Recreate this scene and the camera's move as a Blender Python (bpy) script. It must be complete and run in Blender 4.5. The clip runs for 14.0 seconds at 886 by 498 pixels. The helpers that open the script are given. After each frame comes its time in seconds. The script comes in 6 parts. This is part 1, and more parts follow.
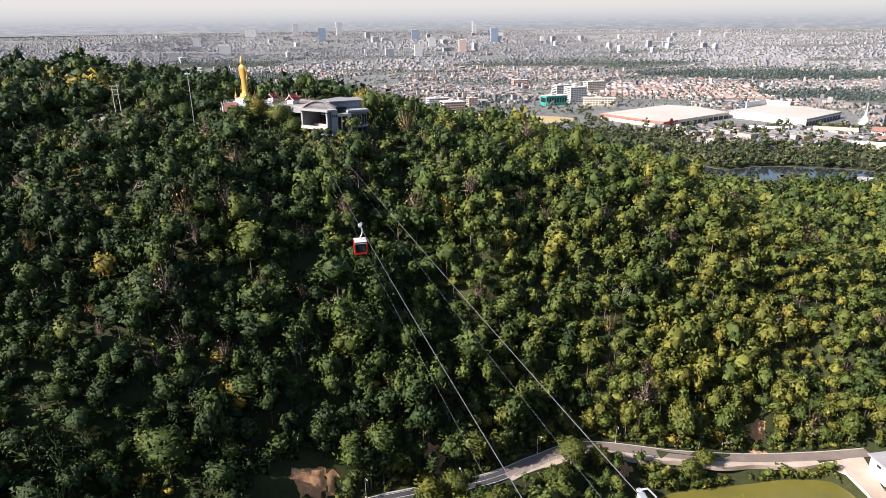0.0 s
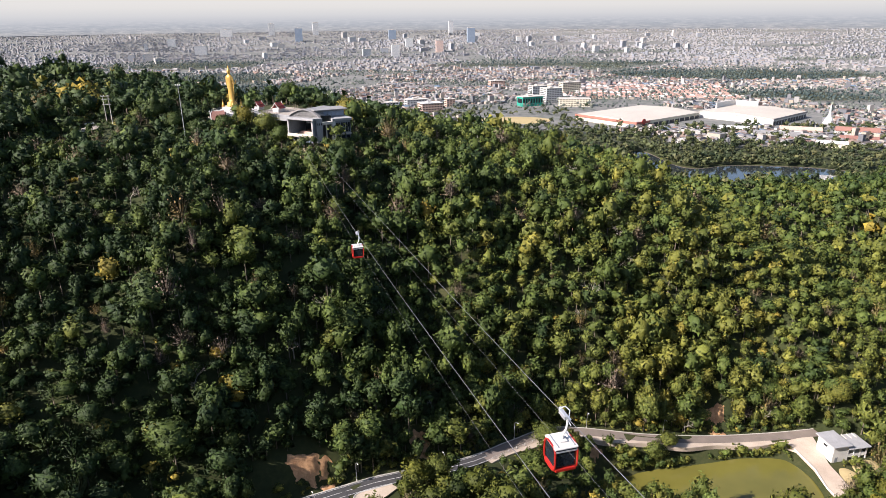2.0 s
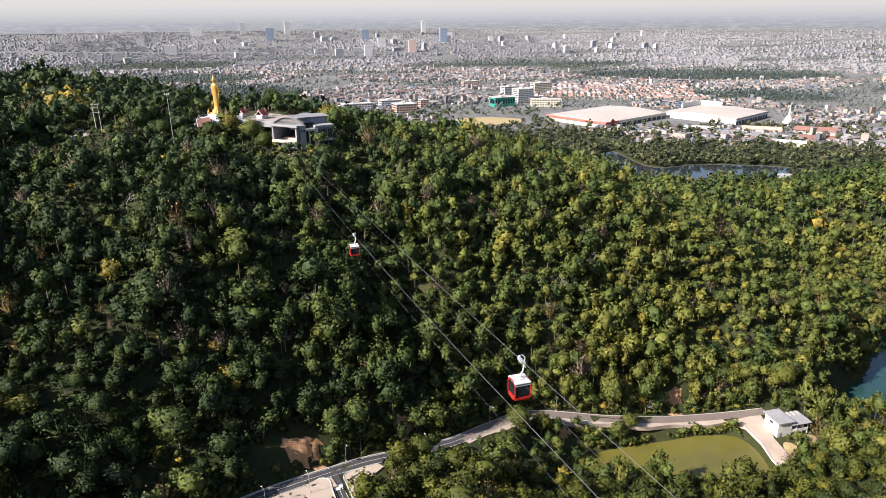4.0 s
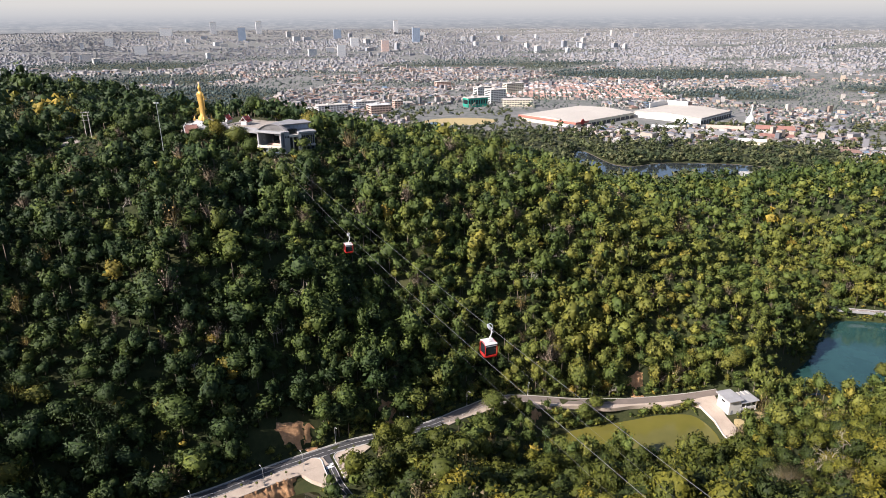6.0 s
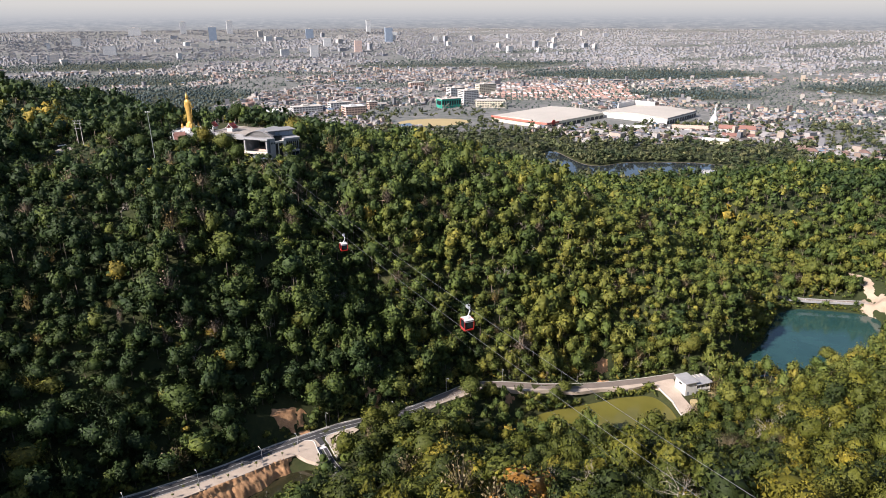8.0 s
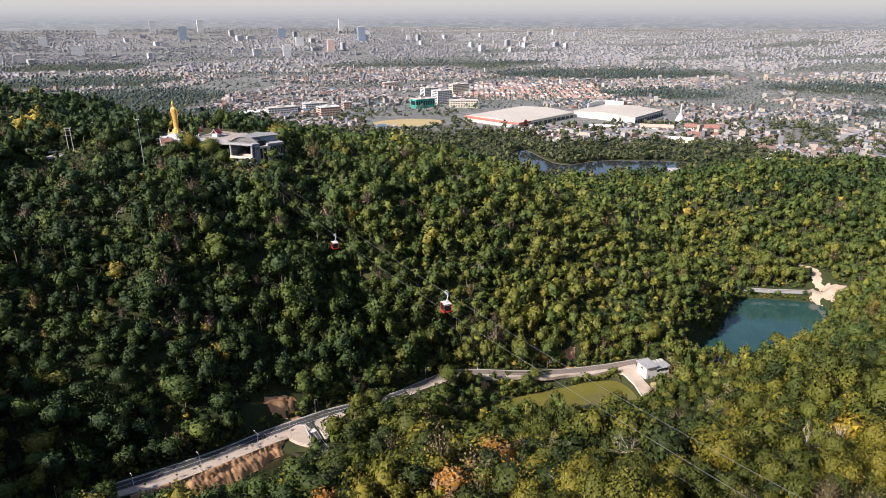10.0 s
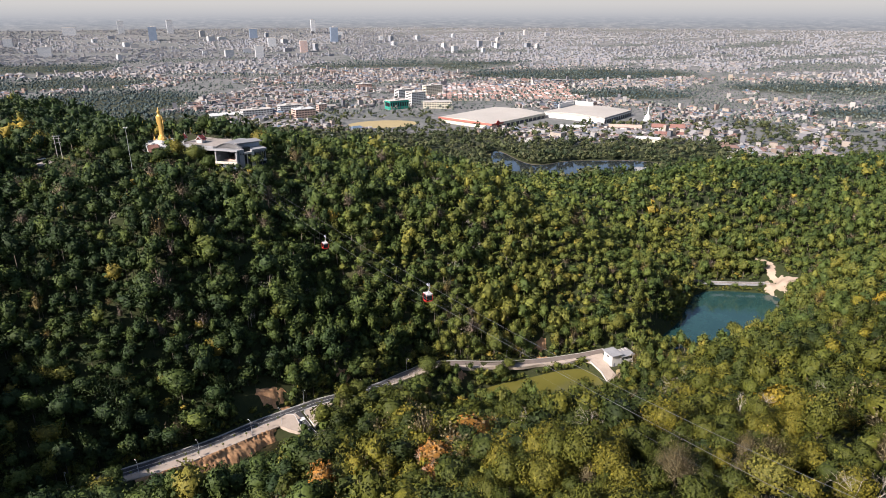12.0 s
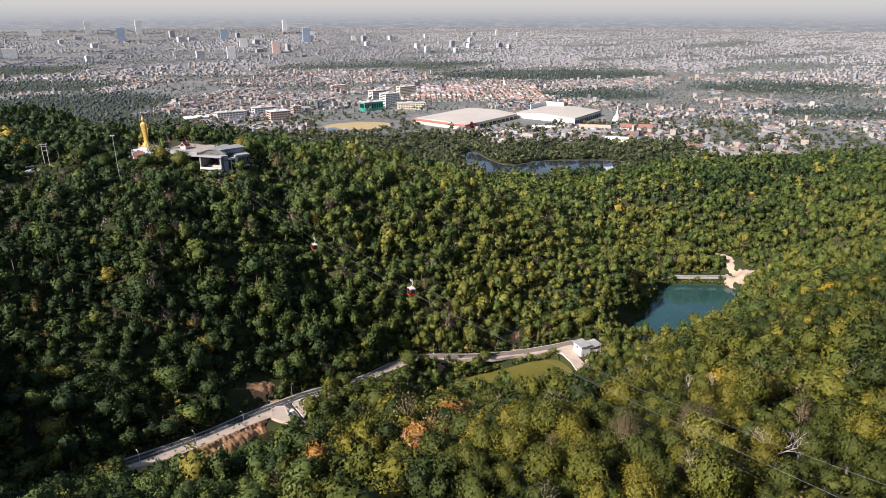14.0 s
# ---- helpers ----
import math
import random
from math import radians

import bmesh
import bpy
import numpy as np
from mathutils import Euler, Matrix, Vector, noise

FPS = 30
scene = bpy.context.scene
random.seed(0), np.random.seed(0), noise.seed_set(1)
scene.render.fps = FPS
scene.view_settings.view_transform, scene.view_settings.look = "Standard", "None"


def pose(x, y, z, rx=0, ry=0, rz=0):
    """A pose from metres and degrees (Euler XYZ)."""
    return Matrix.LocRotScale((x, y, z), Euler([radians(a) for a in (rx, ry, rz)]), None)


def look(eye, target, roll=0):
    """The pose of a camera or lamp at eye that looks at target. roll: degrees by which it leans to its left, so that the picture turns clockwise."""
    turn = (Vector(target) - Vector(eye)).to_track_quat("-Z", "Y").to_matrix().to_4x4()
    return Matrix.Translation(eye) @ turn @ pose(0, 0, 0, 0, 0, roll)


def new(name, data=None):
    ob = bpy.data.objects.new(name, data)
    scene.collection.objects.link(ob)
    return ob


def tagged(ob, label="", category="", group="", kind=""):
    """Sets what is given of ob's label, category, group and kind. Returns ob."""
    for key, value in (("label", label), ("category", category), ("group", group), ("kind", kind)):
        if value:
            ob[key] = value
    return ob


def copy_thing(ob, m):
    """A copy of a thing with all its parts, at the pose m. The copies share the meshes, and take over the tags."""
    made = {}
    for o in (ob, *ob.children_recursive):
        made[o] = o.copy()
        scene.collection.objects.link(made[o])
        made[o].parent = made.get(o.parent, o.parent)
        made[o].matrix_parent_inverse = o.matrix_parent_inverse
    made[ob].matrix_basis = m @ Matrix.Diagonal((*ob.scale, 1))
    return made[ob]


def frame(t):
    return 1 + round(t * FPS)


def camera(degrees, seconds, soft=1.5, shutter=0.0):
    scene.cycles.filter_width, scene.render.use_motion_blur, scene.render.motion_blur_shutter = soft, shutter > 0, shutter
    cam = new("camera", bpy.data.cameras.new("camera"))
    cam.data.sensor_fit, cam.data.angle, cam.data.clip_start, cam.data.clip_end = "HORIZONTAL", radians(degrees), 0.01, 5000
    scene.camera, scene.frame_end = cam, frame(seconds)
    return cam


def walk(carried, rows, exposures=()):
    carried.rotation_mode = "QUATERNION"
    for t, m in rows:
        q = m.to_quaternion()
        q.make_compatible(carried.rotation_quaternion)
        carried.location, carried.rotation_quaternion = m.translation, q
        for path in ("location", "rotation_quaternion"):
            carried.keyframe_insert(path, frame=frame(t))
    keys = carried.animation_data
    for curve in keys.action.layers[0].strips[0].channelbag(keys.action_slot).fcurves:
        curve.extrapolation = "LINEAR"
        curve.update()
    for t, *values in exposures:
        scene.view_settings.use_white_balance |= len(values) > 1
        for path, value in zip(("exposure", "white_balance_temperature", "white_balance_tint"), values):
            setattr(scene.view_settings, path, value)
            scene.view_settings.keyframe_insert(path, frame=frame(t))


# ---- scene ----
cam = camera(69.32, 14.0, soft=0.65)
# seconds, place in metres, turn in degrees
PATH = [
    (0.0, 0.03, 0.01, 199.71, 70.138, 0.527, -0.035),
    (0.5, -0.03, -3.51, 201.31, 70.146, 0.604, -0.174),
    (1.0, -0.17, -7.12, 202.89, 70.146, 0.629, -0.681),
    (1.5, -0.44, -10.96, 204.40, 70.089, 0.568, -1.370),
    (2.0, -0.87, -15.03, 205.92, 70.037, 0.494, -2.003),
    (2.5, -1.41, -19.29, 207.48, 70.007, 0.429, -2.600),
    (3.0, -2.04, -23.77, 209.11, 69.972, 0.373, -3.192),
    (5.5, -5.36, -47.38, 217.38, 69.823, 0.272, -6.092),
    (6.0, -6.25, -52.37, 219.09, 69.794, 0.239, -6.689),
    (6.5, -7.29, -57.52, 220.87, 69.773, 0.208, -7.299),
    (7.0, -8.41, -62.76, 222.74, 69.741, 0.180, -7.888),
    (7.5, -9.60, -68.02, 224.68, 69.717, 0.142, -8.460),
    (8.0, -10.79, -73.27, 226.60, 69.682, 0.127, -9.046),
    (10.5, -16.74, -98.92, 235.82, 69.504, 0.051, -11.953),
    (11.0, -18.08, -103.83, 237.60, 69.503, 0.048, -12.538),
    (11.5, -19.49, -108.62, 239.40, 69.491, 0.019, -13.139),
    (12.0, -20.92, -113.30, 241.22, 69.462, -0.004, -13.715),
    (12.5, -22.37, -117.89, 243.06, 69.438, -0.006, -14.304),
    (13.0, -23.90, -122.45, 244.86, 69.410, -0.003, -14.896),
    (13.5, -25.43, -126.98, 246.69, 69.390, -0.024, -15.470),
    (14.0, -26.96, -131.50, 248.49, 69.391, -0.026, -16.067),
]
walk(cam, [(t, pose(x, y, z, rx, ry, rz)) for t, x, y, z, rx, ry, rz in PATH], exposures=[(0.0, 1.12, 6300, 17), (7.0, 0.94, 6300, 17), (14.0, 0.80, 6300, 17)])

# ---- light ----
SUN_FROM = Vector((-0.77, -0.34, 0.58)).normalized()
world = bpy.data.worlds.new("world")
scene.world = world
world.use_nodes = True
wn = world.node_tree.nodes
sky = wn.new("ShaderNodeTexSky")
sky.sky_type = "NISHITA"
sky.sun_disc = False
sky.sun_elevation = math.asin(SUN_FROM.z)
sky.sun_rotation = math.atan2(SUN_FROM.x, SUN_FROM.y)
sky.air_density, sky.dust_density = 1.0, 1.2
wn["Background"].inputs["Strength"].default_value = 0.075
world.node_tree.links.new(sky.outputs["Color"], wn["Background"].inputs["Color"])
sun_data = bpy.data.lights.new("sun", "SUN")
sun_data.energy, sun_data.angle, sun_data.color = 5.0, radians(0.6), (1.0, 0.925, 0.82)
sun = new("sun", sun_data)
sun.matrix_world = look(SUN_FROM * 500, (0, 0, 0))


# ---- materials ----
def mat(name, rough=0.8, metal=0.0, spec=0.3):
    m = bpy.data.materials.new(name)
    m.use_nodes = True
    b = m.node_tree.nodes["Principled BSDF"]
    b.inputs["Roughness"].default_value = rough
    b.inputs["Metallic"].default_value = metal
    b.inputs["Specular IOR Level"].default_value = spec
    return m, m.node_tree.nodes, m.node_tree.links, b


def ramp(nodes, stops, mode="LINEAR"):
    r = nodes.new("ShaderNodeValToRGB")
    r.color_ramp.interpolation = mode
    e = r.color_ramp.elements
    while len(e) < len(stops):
        e.new(0.5)
    for k, (p, c) in enumerate(stops):
        e[k].position, e[k].color = p, (*c, 1)
    return r


def noise_node(nodes, links, scale, detail=4.0, rough=0.6):
    n = nodes.new("ShaderNodeTexNoise")
    n.inputs["Scale"].default_value, n.inputs["Detail"].default_value, n.inputs["Roughness"].default_value = scale, detail, rough
    g = nodes.new("ShaderNodeNewGeometry")
    links.new(g.outputs["Position"], n.inputs["Vector"])
    return n


def surface(name, light, dark, scale=0.5, fine=6.0, rough=0.85, metal=0.0, bump=0.15, spec=0.3):
    """Two colours mixed by coarse and fine noise, in metres of the place, with a little relief."""
    m, nd, ln, b = mat(name, rough, metal, spec)
    a, c = noise_node(nd, ln, scale), noise_node(nd, ln, fine, 6)
    mx = nd.new("ShaderNodeMath")
    mx.operation = "MULTIPLY_ADD"
    mx.inputs[1].default_value, mx.inputs[2].default_value = 0.45, 0.0
    add = nd.new("ShaderNodeMath")
    add.operation = "MULTIPLY_ADD"
    add.inputs[1].default_value = 0.55
    ln.new(c.outputs["Fac"], mx.inputs[0])
    ln.new(a.outputs["Fac"], add.inputs[0])
    ln.new(mx.outputs[0], add.inputs[2])
    r = ramp(nd, [(0.35, dark), (0.65, light)])
    ln.new(add.outputs[0], r.inputs[0])
    ln.new(r.outputs[0], b.inputs["Base Color"])
    if bump:
        bp = nd.new("ShaderNodeBump")
        bp.inputs["Strength"].default_value, bp.inputs["Distance"].default_value = bump, 0.1
        ln.new(c.outputs["Fac"], bp.inputs["Height"])
        ln.new(bp.outputs[0], b.inputs["Normal"])
    return m


def leaf_material(name, stops, shift=0.0):
    """Foliage: the tree's own tone from the mesh attribute tone, change from bough to bough and leaf to leaf, relief of leaf clumps, light through the leaves."""
    m, nd, ln, b = mat(name, 0.62, 0.0, 0.2)
    at = nd.new("ShaderNodeAttribute")
    at.attribute_name = "tone"
    bough, spray, fine = noise_node(nd, ln, 0.55, 2, 0.5), noise_node(nd, ln, 1.5, 3, 0.65), noise_node(nd, ln, 5.0, 3, 0.7)
    j = nd.new("ShaderNodeMath")
    j.operation = "MULTIPLY_ADD"
    j.inputs[1].default_value, j.inputs[2].default_value = 0.16, -0.08 + shift
    ln.new(bough.outputs["Fac"], j.inputs[0])
    s = nd.new("ShaderNodeMath")
    s.operation = "ADD"
    ln.new(at.outputs["Fac"], s.inputs[0])
    ln.new(j.outputs[0], s.inputs[1])
    r = ramp(nd, stops)
    ln.new(s.outputs[0], r.inputs[0])
    both = nd.new("ShaderNodeMath")
    both.operation = "ADD"
    ln.new(spray.outputs["Fac"], both.inputs[0])
    ln.new(fine.outputs["Fac"], both.inputs[1])
    half = nd.new("ShaderNodeMath")
    half.operation = "MULTIPLY"
    half.inputs[1].default_value = 0.5
    ln.new(both.outputs[0], half.inputs[0])
    fr = ramp(nd, [(0.36, (0.72, 0.74, 0.76)), (0.62, (1.56, 1.54, 1.52))])
    ln.new(half.outputs[0], fr.inputs[0])
    g = nd.new("ShaderNodeNewGeometry")
    leafy = ramp(nd, [(0.0, (0.62, 0.66, 0.66)), (0.7, (1.05, 1.04, 1.0)), (1.0, (1.5, 1.42, 1.25))])
    ln.new(g.outputs["Random Per Island"], leafy.inputs[0])
    vary = nd.new("ShaderNodeMix")
    vary.data_type, vary.blend_type = "RGBA", "MULTIPLY"
    vary.inputs["Factor"].default_value = 1.0
    ln.new(fr.outputs[0], vary.inputs["A"])
    ln.new(leafy.outputs[0], vary.inputs["B"])
    mg = nd.new("ShaderNodeMix")
    mg.data_type, mg.blend_type = "RGBA", "MULTIPLY"
    mg.inputs["Factor"].default_value = 1.0
    ln.new(r.outputs[0], mg.inputs["A"])
    ln.new(vary.outputs["Result"], mg.inputs["B"])
    ln.new(mg.outputs["Result"], b.inputs["Base Color"])
    bp = nd.new("ShaderNodeBump")
    bp.inputs["Strength"].default_value, bp.inputs["Distance"].default_value = 0.5, 0.4
    ln.new(half.outputs[0], bp.inputs["Height"])
    ln.new(bp.outputs[0], b.inputs["Normal"])
    tr = nd.new("ShaderNodeBsdfTranslucent")
    ln.new(mg.outputs["Result"], tr.inputs["Color"])
    mix = nd.new("ShaderNodeMixShader")
    mix.inputs[0].default_value = 0.08
    ln.new(b.outputs[0], mix.inputs[1])
    ln.new(tr.outputs[0], mix.inputs[2])
    ln.new(mix.outputs[0], nd["Material Output"].inputs["Surface"])
    return m


LEAF = [
    (0.00, (0.019, 0.036, 0.012)), (0.22, (0.061, 0.086, 0.020)), (0.46, (0.120, 0.122, 0.024)), (0.68, (0.187, 0.150, 0.028)),
    (0.80, (0.236, 0.170, 0.030)), (0.88, (0.143, 0.112, 0.076)), (0.95, (0.208, 0.162, 0.135)), (1.00, (0.328, 0.140, 0.038)),
]
M_LEAF = leaf_material("foliage", LEAF)
DRYLEAF = [
    (0.00, (0.022, 0.034, 0.008)), (0.25, (0.065, 0.075, 0.012)), (0.50, (0.118, 0.107, 0.014)), (0.68, (0.173, 0.136, 0.016)),
    (0.80, (0.225, 0.160, 0.016)), (0.88, (0.138, 0.112, 0.056)), (0.95, (0.202, 0.166, 0.100)), (1.00, (0.276, 0.126, 0.024)),
]
M_DRYLEAF = leaf_material("dry_season_foliage", DRYLEAF)
# lifted towards blue: haze over the far trees is put into this colour
M_FARLEAF = leaf_material("hazed_far_foliage", [(0.0, (0.034, 0.052, 0.056)), (0.4, (0.064, 0.084, 0.080)), (1.0, (0.150, 0.155, 0.130))])
M_PLAINLEAF = leaf_material("plain_foliage", [(0.0, (0.030, 0.045, 0.022)), (0.5, (0.070, 0.080, 0.036)), (1.0, (0.14, 0.13, 0.07))])
M_BARK = surface("bark", (0.17, 0.14, 0.11), (0.08, 0.065, 0.05), 1.0, 9.0)
M_DRYWOOD = surface("dry_wood", (0.42, 0.38, 0.33), (0.25, 0.21, 0.17), 1.0, 9.0)
M_ASPHALT = surface("asphalt", (0.075, 0.073, 0.075), (0.042, 0.042, 0.045), 0.25, 8.0, 0.9)
M_OLDROAD = surface("old_road", (0.24, 0.195, 0.165), (0.16, 0.135, 0.115), 0.2, 5.0, 0.95)
M_SAND = surface("sand", (0.54, 0.45, 0.365), (0.38, 0.305, 0.24), 0.12, 3.0, 0.95)
M_WASH = surface("washed_earth", (0.42, 0.335, 0.255), (0.29, 0.22, 0.16), 0.15, 2.5, 0.95)
M_EARTH = surface("red_earth", (0.62, 0.37, 0.19), (0.33, 0.17, 0.085), 0.5, 3.0, 0.95, bump=0.6)
M_CONCRETE = surface("concrete", (0.55, 0.51, 0.46), (0.40, 0.37, 0.33), 0.3, 5.0, 0.9)
M_WHITE = surface("white_paint", (0.62, 0.61, 0.59), (0.50, 0.49, 0.47), 0.3, 3.0, 0.7)
M_LINE = surface("road_paint", (0.75, 0.74, 0.72), (0.55, 0.54, 0.52), 0.8, 9.0, 0.8)
M_PAVING = surface("paving", (0.36, 0.32, 0.28), (0.27, 0.235, 0.20), 0.3, 4.0, 0.9)
M_METALROOF = surface("metal_roof", (0.28, 0.272, 0.268), (0.20, 0.196, 0.194), 0.1, 2.0, 0.5, 0.0)
M_GREY = surface("grey_cladding", (0.22, 0.24, 0.27), (0.14, 0.155, 0.175), 0.3, 3.0, 0.6)
M_DARK = surface("dark_steel", (0.05, 0.052, 0.058), (0.03, 0.03, 0.034), 0.5, 5.0, 0.5)
M_GLASS = surface("dark_glass", (0.02, 0.026, 0.032), (0.012, 0.015, 0.02), 0.5, 4.0, 0.08, 0.0, 0.0, 0.6)
M_GOLD = surface("gilding", (0.64, 0.41, 0.12), (0.48, 0.29, 0.07), 0.6, 5.0, 0.42, 0.35)
M_REDTILE = surface("red_tile", (0.42, 0.09, 0.07), (0.27, 0.05, 0.04), 0.5, 6.0, 0.6)
M_REDPAINT = surface("red_lacquer", (0.36, 0.018, 0.012), (0.28, 0.014, 0.010), 0.6, 6.0, 0.3, 0.0, 0.0, 0.5)
M_STEEL = surface("galvanised_steel", (0.62, 0.63, 0.65), (0.45, 0.46, 0.48), 1.0, 9.0, 0.45, 0.6, 0.0)
M_ROPE = surface("wire_rope", (0.20, 0.20, 0.21), (0.13, 0.13, 0.14), 1.0, 9.0, 0.5, 0.3, 0.0)
M_PALEGREY = surface("pale_grey_plaster", (0.34, 0.34, 0.345), (0.25, 0.25, 0.255), 0.3, 3.0, 0.8)
M_GREENNET = surface("green_netting", (0.03, 0.30, 0.22), (0.02, 0.20, 0.15), 0.2, 2.0, 0.9)
M_PEACH = surface("faded_pink_plaster", (0.58, 0.42, 0.34), (0.46, 0.31, 0.25), 0.2, 2.0, 0.9)
M_CREAM = surface("cream_plaster", (0.72, 0.66, 0.52), (0.58, 0.52, 0.40), 0.2, 2.0, 0.85)
M_BLUEGREY = surface("blue_grey_curtain_wall", (0.25, 0.30, 0.37), (0.18, 0.23, 0.30), 0.1, 2.0, 0.35)


def water_material(name, colour, deep):
    m, nd, ln, b = mat(name, 0.06, 0.0, 0.5)
    n = noise_node(nd, ln, 0.05, 3)
    r = ramp(nd, [(0.3, deep), (0.7, colour)])
    ln.new(n.outputs["Fac"], r.inputs[0])
    ln.new(r.outputs[0], b.inputs["Base Color"])
    w = noise_node(nd, ln, 1.6, 3)
    bp = nd.new("ShaderNodeBump")
    bp.inputs["Strength"].default_value, bp.inputs["Distance"].default_value = 0.12, 0.08
    ln.new(w.outputs["Fac"], bp.inputs["Height"])
    ln.new(bp.outputs[0], b.inputs["Normal"])
    return m


M_POND = water_material("murky_water", (0.155, 0.140, 0.032), (0.110, 0.102, 0.022))
M_POND2 = water_material("blue_green_water", (0.024, 0.068, 0.064), (0.016, 0.048, 0.046))
M_LAKE = water_material("grey_water", (0.03, 0.036, 0.040), (0.02, 0.026, 0.03))
M_DARKPOND = water_material("dark_water", (0.030, 0.028, 0.014), (0.018, 0.018, 0.009))


# ---- the lie of the land ----
HILL = [
    (-125, 164, 115), (-102, 137, 95), (-131, 210, 138), (-89, 138, 85), (-112, 181, 125), (-93, 158, 110), (-102, 194, 132),
    (-97, 227, 146), (-129, 240, 148), (-150, 271, 152), (-41, 168, 90), (-63, 203, 127), (-98, 326, 161), (-55, 305, 150), (-95, 300, 149), (-75, 288, 146), (-120, 300, 151), (-52, 278, 142), (-28, 284, 142), (-60, 262, 142),
]
# four knots from (-225, 150): unseen hill, placed and raised to shade the valley
RIDGE = [
    (98, 272, 116), (154, 278, 95), (200, 267, 74), (213, 237, 66), (46, 491, 112), (-250, 400, 155), (130, 400, 104), (220, 390, 76),
    (-20, 390, 140), (-225, 150, 165), (-255, 5, 190), (-215, -40, 165), (-305, 90, 225), (-300, 300, 178), (-400, 520, 154), (-300, 570, 159), (-205, 600, 134), (-100, 590, 84), (30, 240, 108),
]
SPUR = [
    (90, -18, 147), (96, 14, 130), (23, -15, 146), (14, 80, 90), (-14, 21, 116), (34, -44, 158), (9, 64, 100), (-40, 75, 92),
    (-90, 40, 108), (-140, 30, 128), (-30, -130, 180), (100, -120, 185), (150, 150, 58), (180, 110, 82), (230, 60, 110), (344, 221, 62), (300, 130, 95),
    (400, 100, 110), (100, 148, 47), (60, 158, 50), (140, 146, 48), (186, 183, 38), (216, 184, 42), (172, 160, 50), (343, 378, 82), (450, 480, 80), (560, 420, 84), (420, 330, 76), (600, 250, 100),
]
FLOOR = [
    (-150, 75, 89), (-95, 105, 77), (-62, 124, 72.5), (-27, 142, 68.2), (45, 185, 56), (115, 194, 45), (150, 186, 43), (270, 250, 36),
    (230, 230, 36), (262, 290, 40), (330, 262, 42), (345, 300, 52), (300, 580, 24), (150, 660, 24), (480, 640, 22), (-50, 640, 40),
    (700, 620, 24), (800, 350, 60), (-500, 500, 120),
]
KNOTS = np.array(HILL + RIDGE + SPUR + FLOOR, float)
SOFT = 22.0


def kernel(x, y):
    return np.sqrt((x[..., None] - KNOTS[:, 0]) ** 2 + (y[..., None] - KNOTS[:, 1]) ** 2 + SOFT * SOFT)


_k = kernel(KNOTS[:, 0], KNOTS[:, 1])
_n = len(KNOTS)
_a = np.zeros((_n + 1, _n + 1))
_a[:_n, :_n] = -_k + np.eye(_n) * 2.0
_a[:_n, _n] = _a[_n, :_n] = 1
WEIGHTS = np.linalg.solve(_a, np.append(KNOTS[:, 2], 0))


def smooth(a, b, v):
    t = np.clip((v - a) / (b - a), 0, 1)
    return t * t * (3 - 2 * t)


def plain(x, y):
    """The plain: flat under the city, lifting to the far uplands."""
    r = np.hypot(x, y)
    return 21.0 + 92.0 * np.clip((r - 2000.0) / 2850.0, 0, 1) ** 1.5


def curve_points(knots, step=2.0):
    """A smooth line through knots of any size, at even steps."""
    k = np.array(knots, float)
    k = np.vstack([2 * k[0] - k[1], k, 2 * k[-1] - k[-2]])
    out = []
    for i in range(1, len(k) - 2):
        p0, p1, p2, p3 = k[i - 1], k[i], k[i + 1], k[i + 2]
        n = max(2, int(np.linalg.norm(p2[:2] - p1[:2]) / step))
        for t in np.arange(n) / n:
            out.append(0.5 * (2 * p1 + (p2 - p0) * t + (2 * p0 - 5 * p1 + 4 * p2 - p3) * t * t + (3 * p1 - p0 - 3 * p2 + p3) * t ** 3))
    out.append(k[-2])
    return np.array(out)


ROAD = curve_points([(-150, 66, 87.5), (-100.5, 99.3, 79.7), (-77.6, 112.9, 75.9), (-59.9, 124.2, 72.9), (-42.3, 136.9, 70.4), (-20.6, 149.2, 68.0), (-10.8, 153.6, 66.9), (13, 164.5, 63.3),
                     (31, 178, 60.2), (50, 189.5, 56.8), (84, 191.5, 51), (112, 195, 46.6), (138, 198.3, 44.6), (154, 200, 44.4), (159, 200.8, 44.3)])
BRANCH = curve_points([(-28.0, 145.5, 68.75), (-26.2, 141.0, 68.6), (-23.2, 133, 68.3), (-20.9, 127.3, 68.0), (-13, 110, 71)])
DAM = curve_points([(262, 296, 41), (280, 291, 40.5), (299, 284, 40), (318, 278, 40), (336, 272, 40.5)])

# outlines of the water, each with its level
POND_A = (41.8, [(62, 177), (68, 181.5), (75, 181.5), (82, 183.5), (97, 185.5), (110, 187.2), (121, 189), (135, 188.4), (140, 185), (142.5, 176), (141, 165), (135, 158), (110, 157), (80, 164), (64, 171)])
POND_B = (35.0, [(196, 208), (212, 224), (236, 240), (258, 262), (284, 281), (322, 270), (333, 257), (318, 240), (300, 222), (262, 206), (228, 200)])
POND_C = (66.0, [(-82, 97), (-68, 108.5), (-52, 119), (-39, 126.5), (-28, 127), (-30, 112), (-48, 100), (-66, 90)])
LAKE = (20.0, [(318, 890), (330, 800), (352, 778), (400, 792), (450, 785), (500, 770), (530, 740), (470, 690), (400, 704), (340, 690), (290, 740), (285, 850)])


def inside(poly, x, y):
    r = np.zeros(np.shape(x), bool)
    p = np.array(poly, float)
    for (x0, y0), (x1, y1) in zip(p, np.roll(p, -1, 0)):
        c = (y0 > y) != (y1 > y)
        r ^= c & (x < (x1 - x0) * (y - y0) / ((y1 - y0) if y1 != y0 else 1e-9) + x0)
    return r


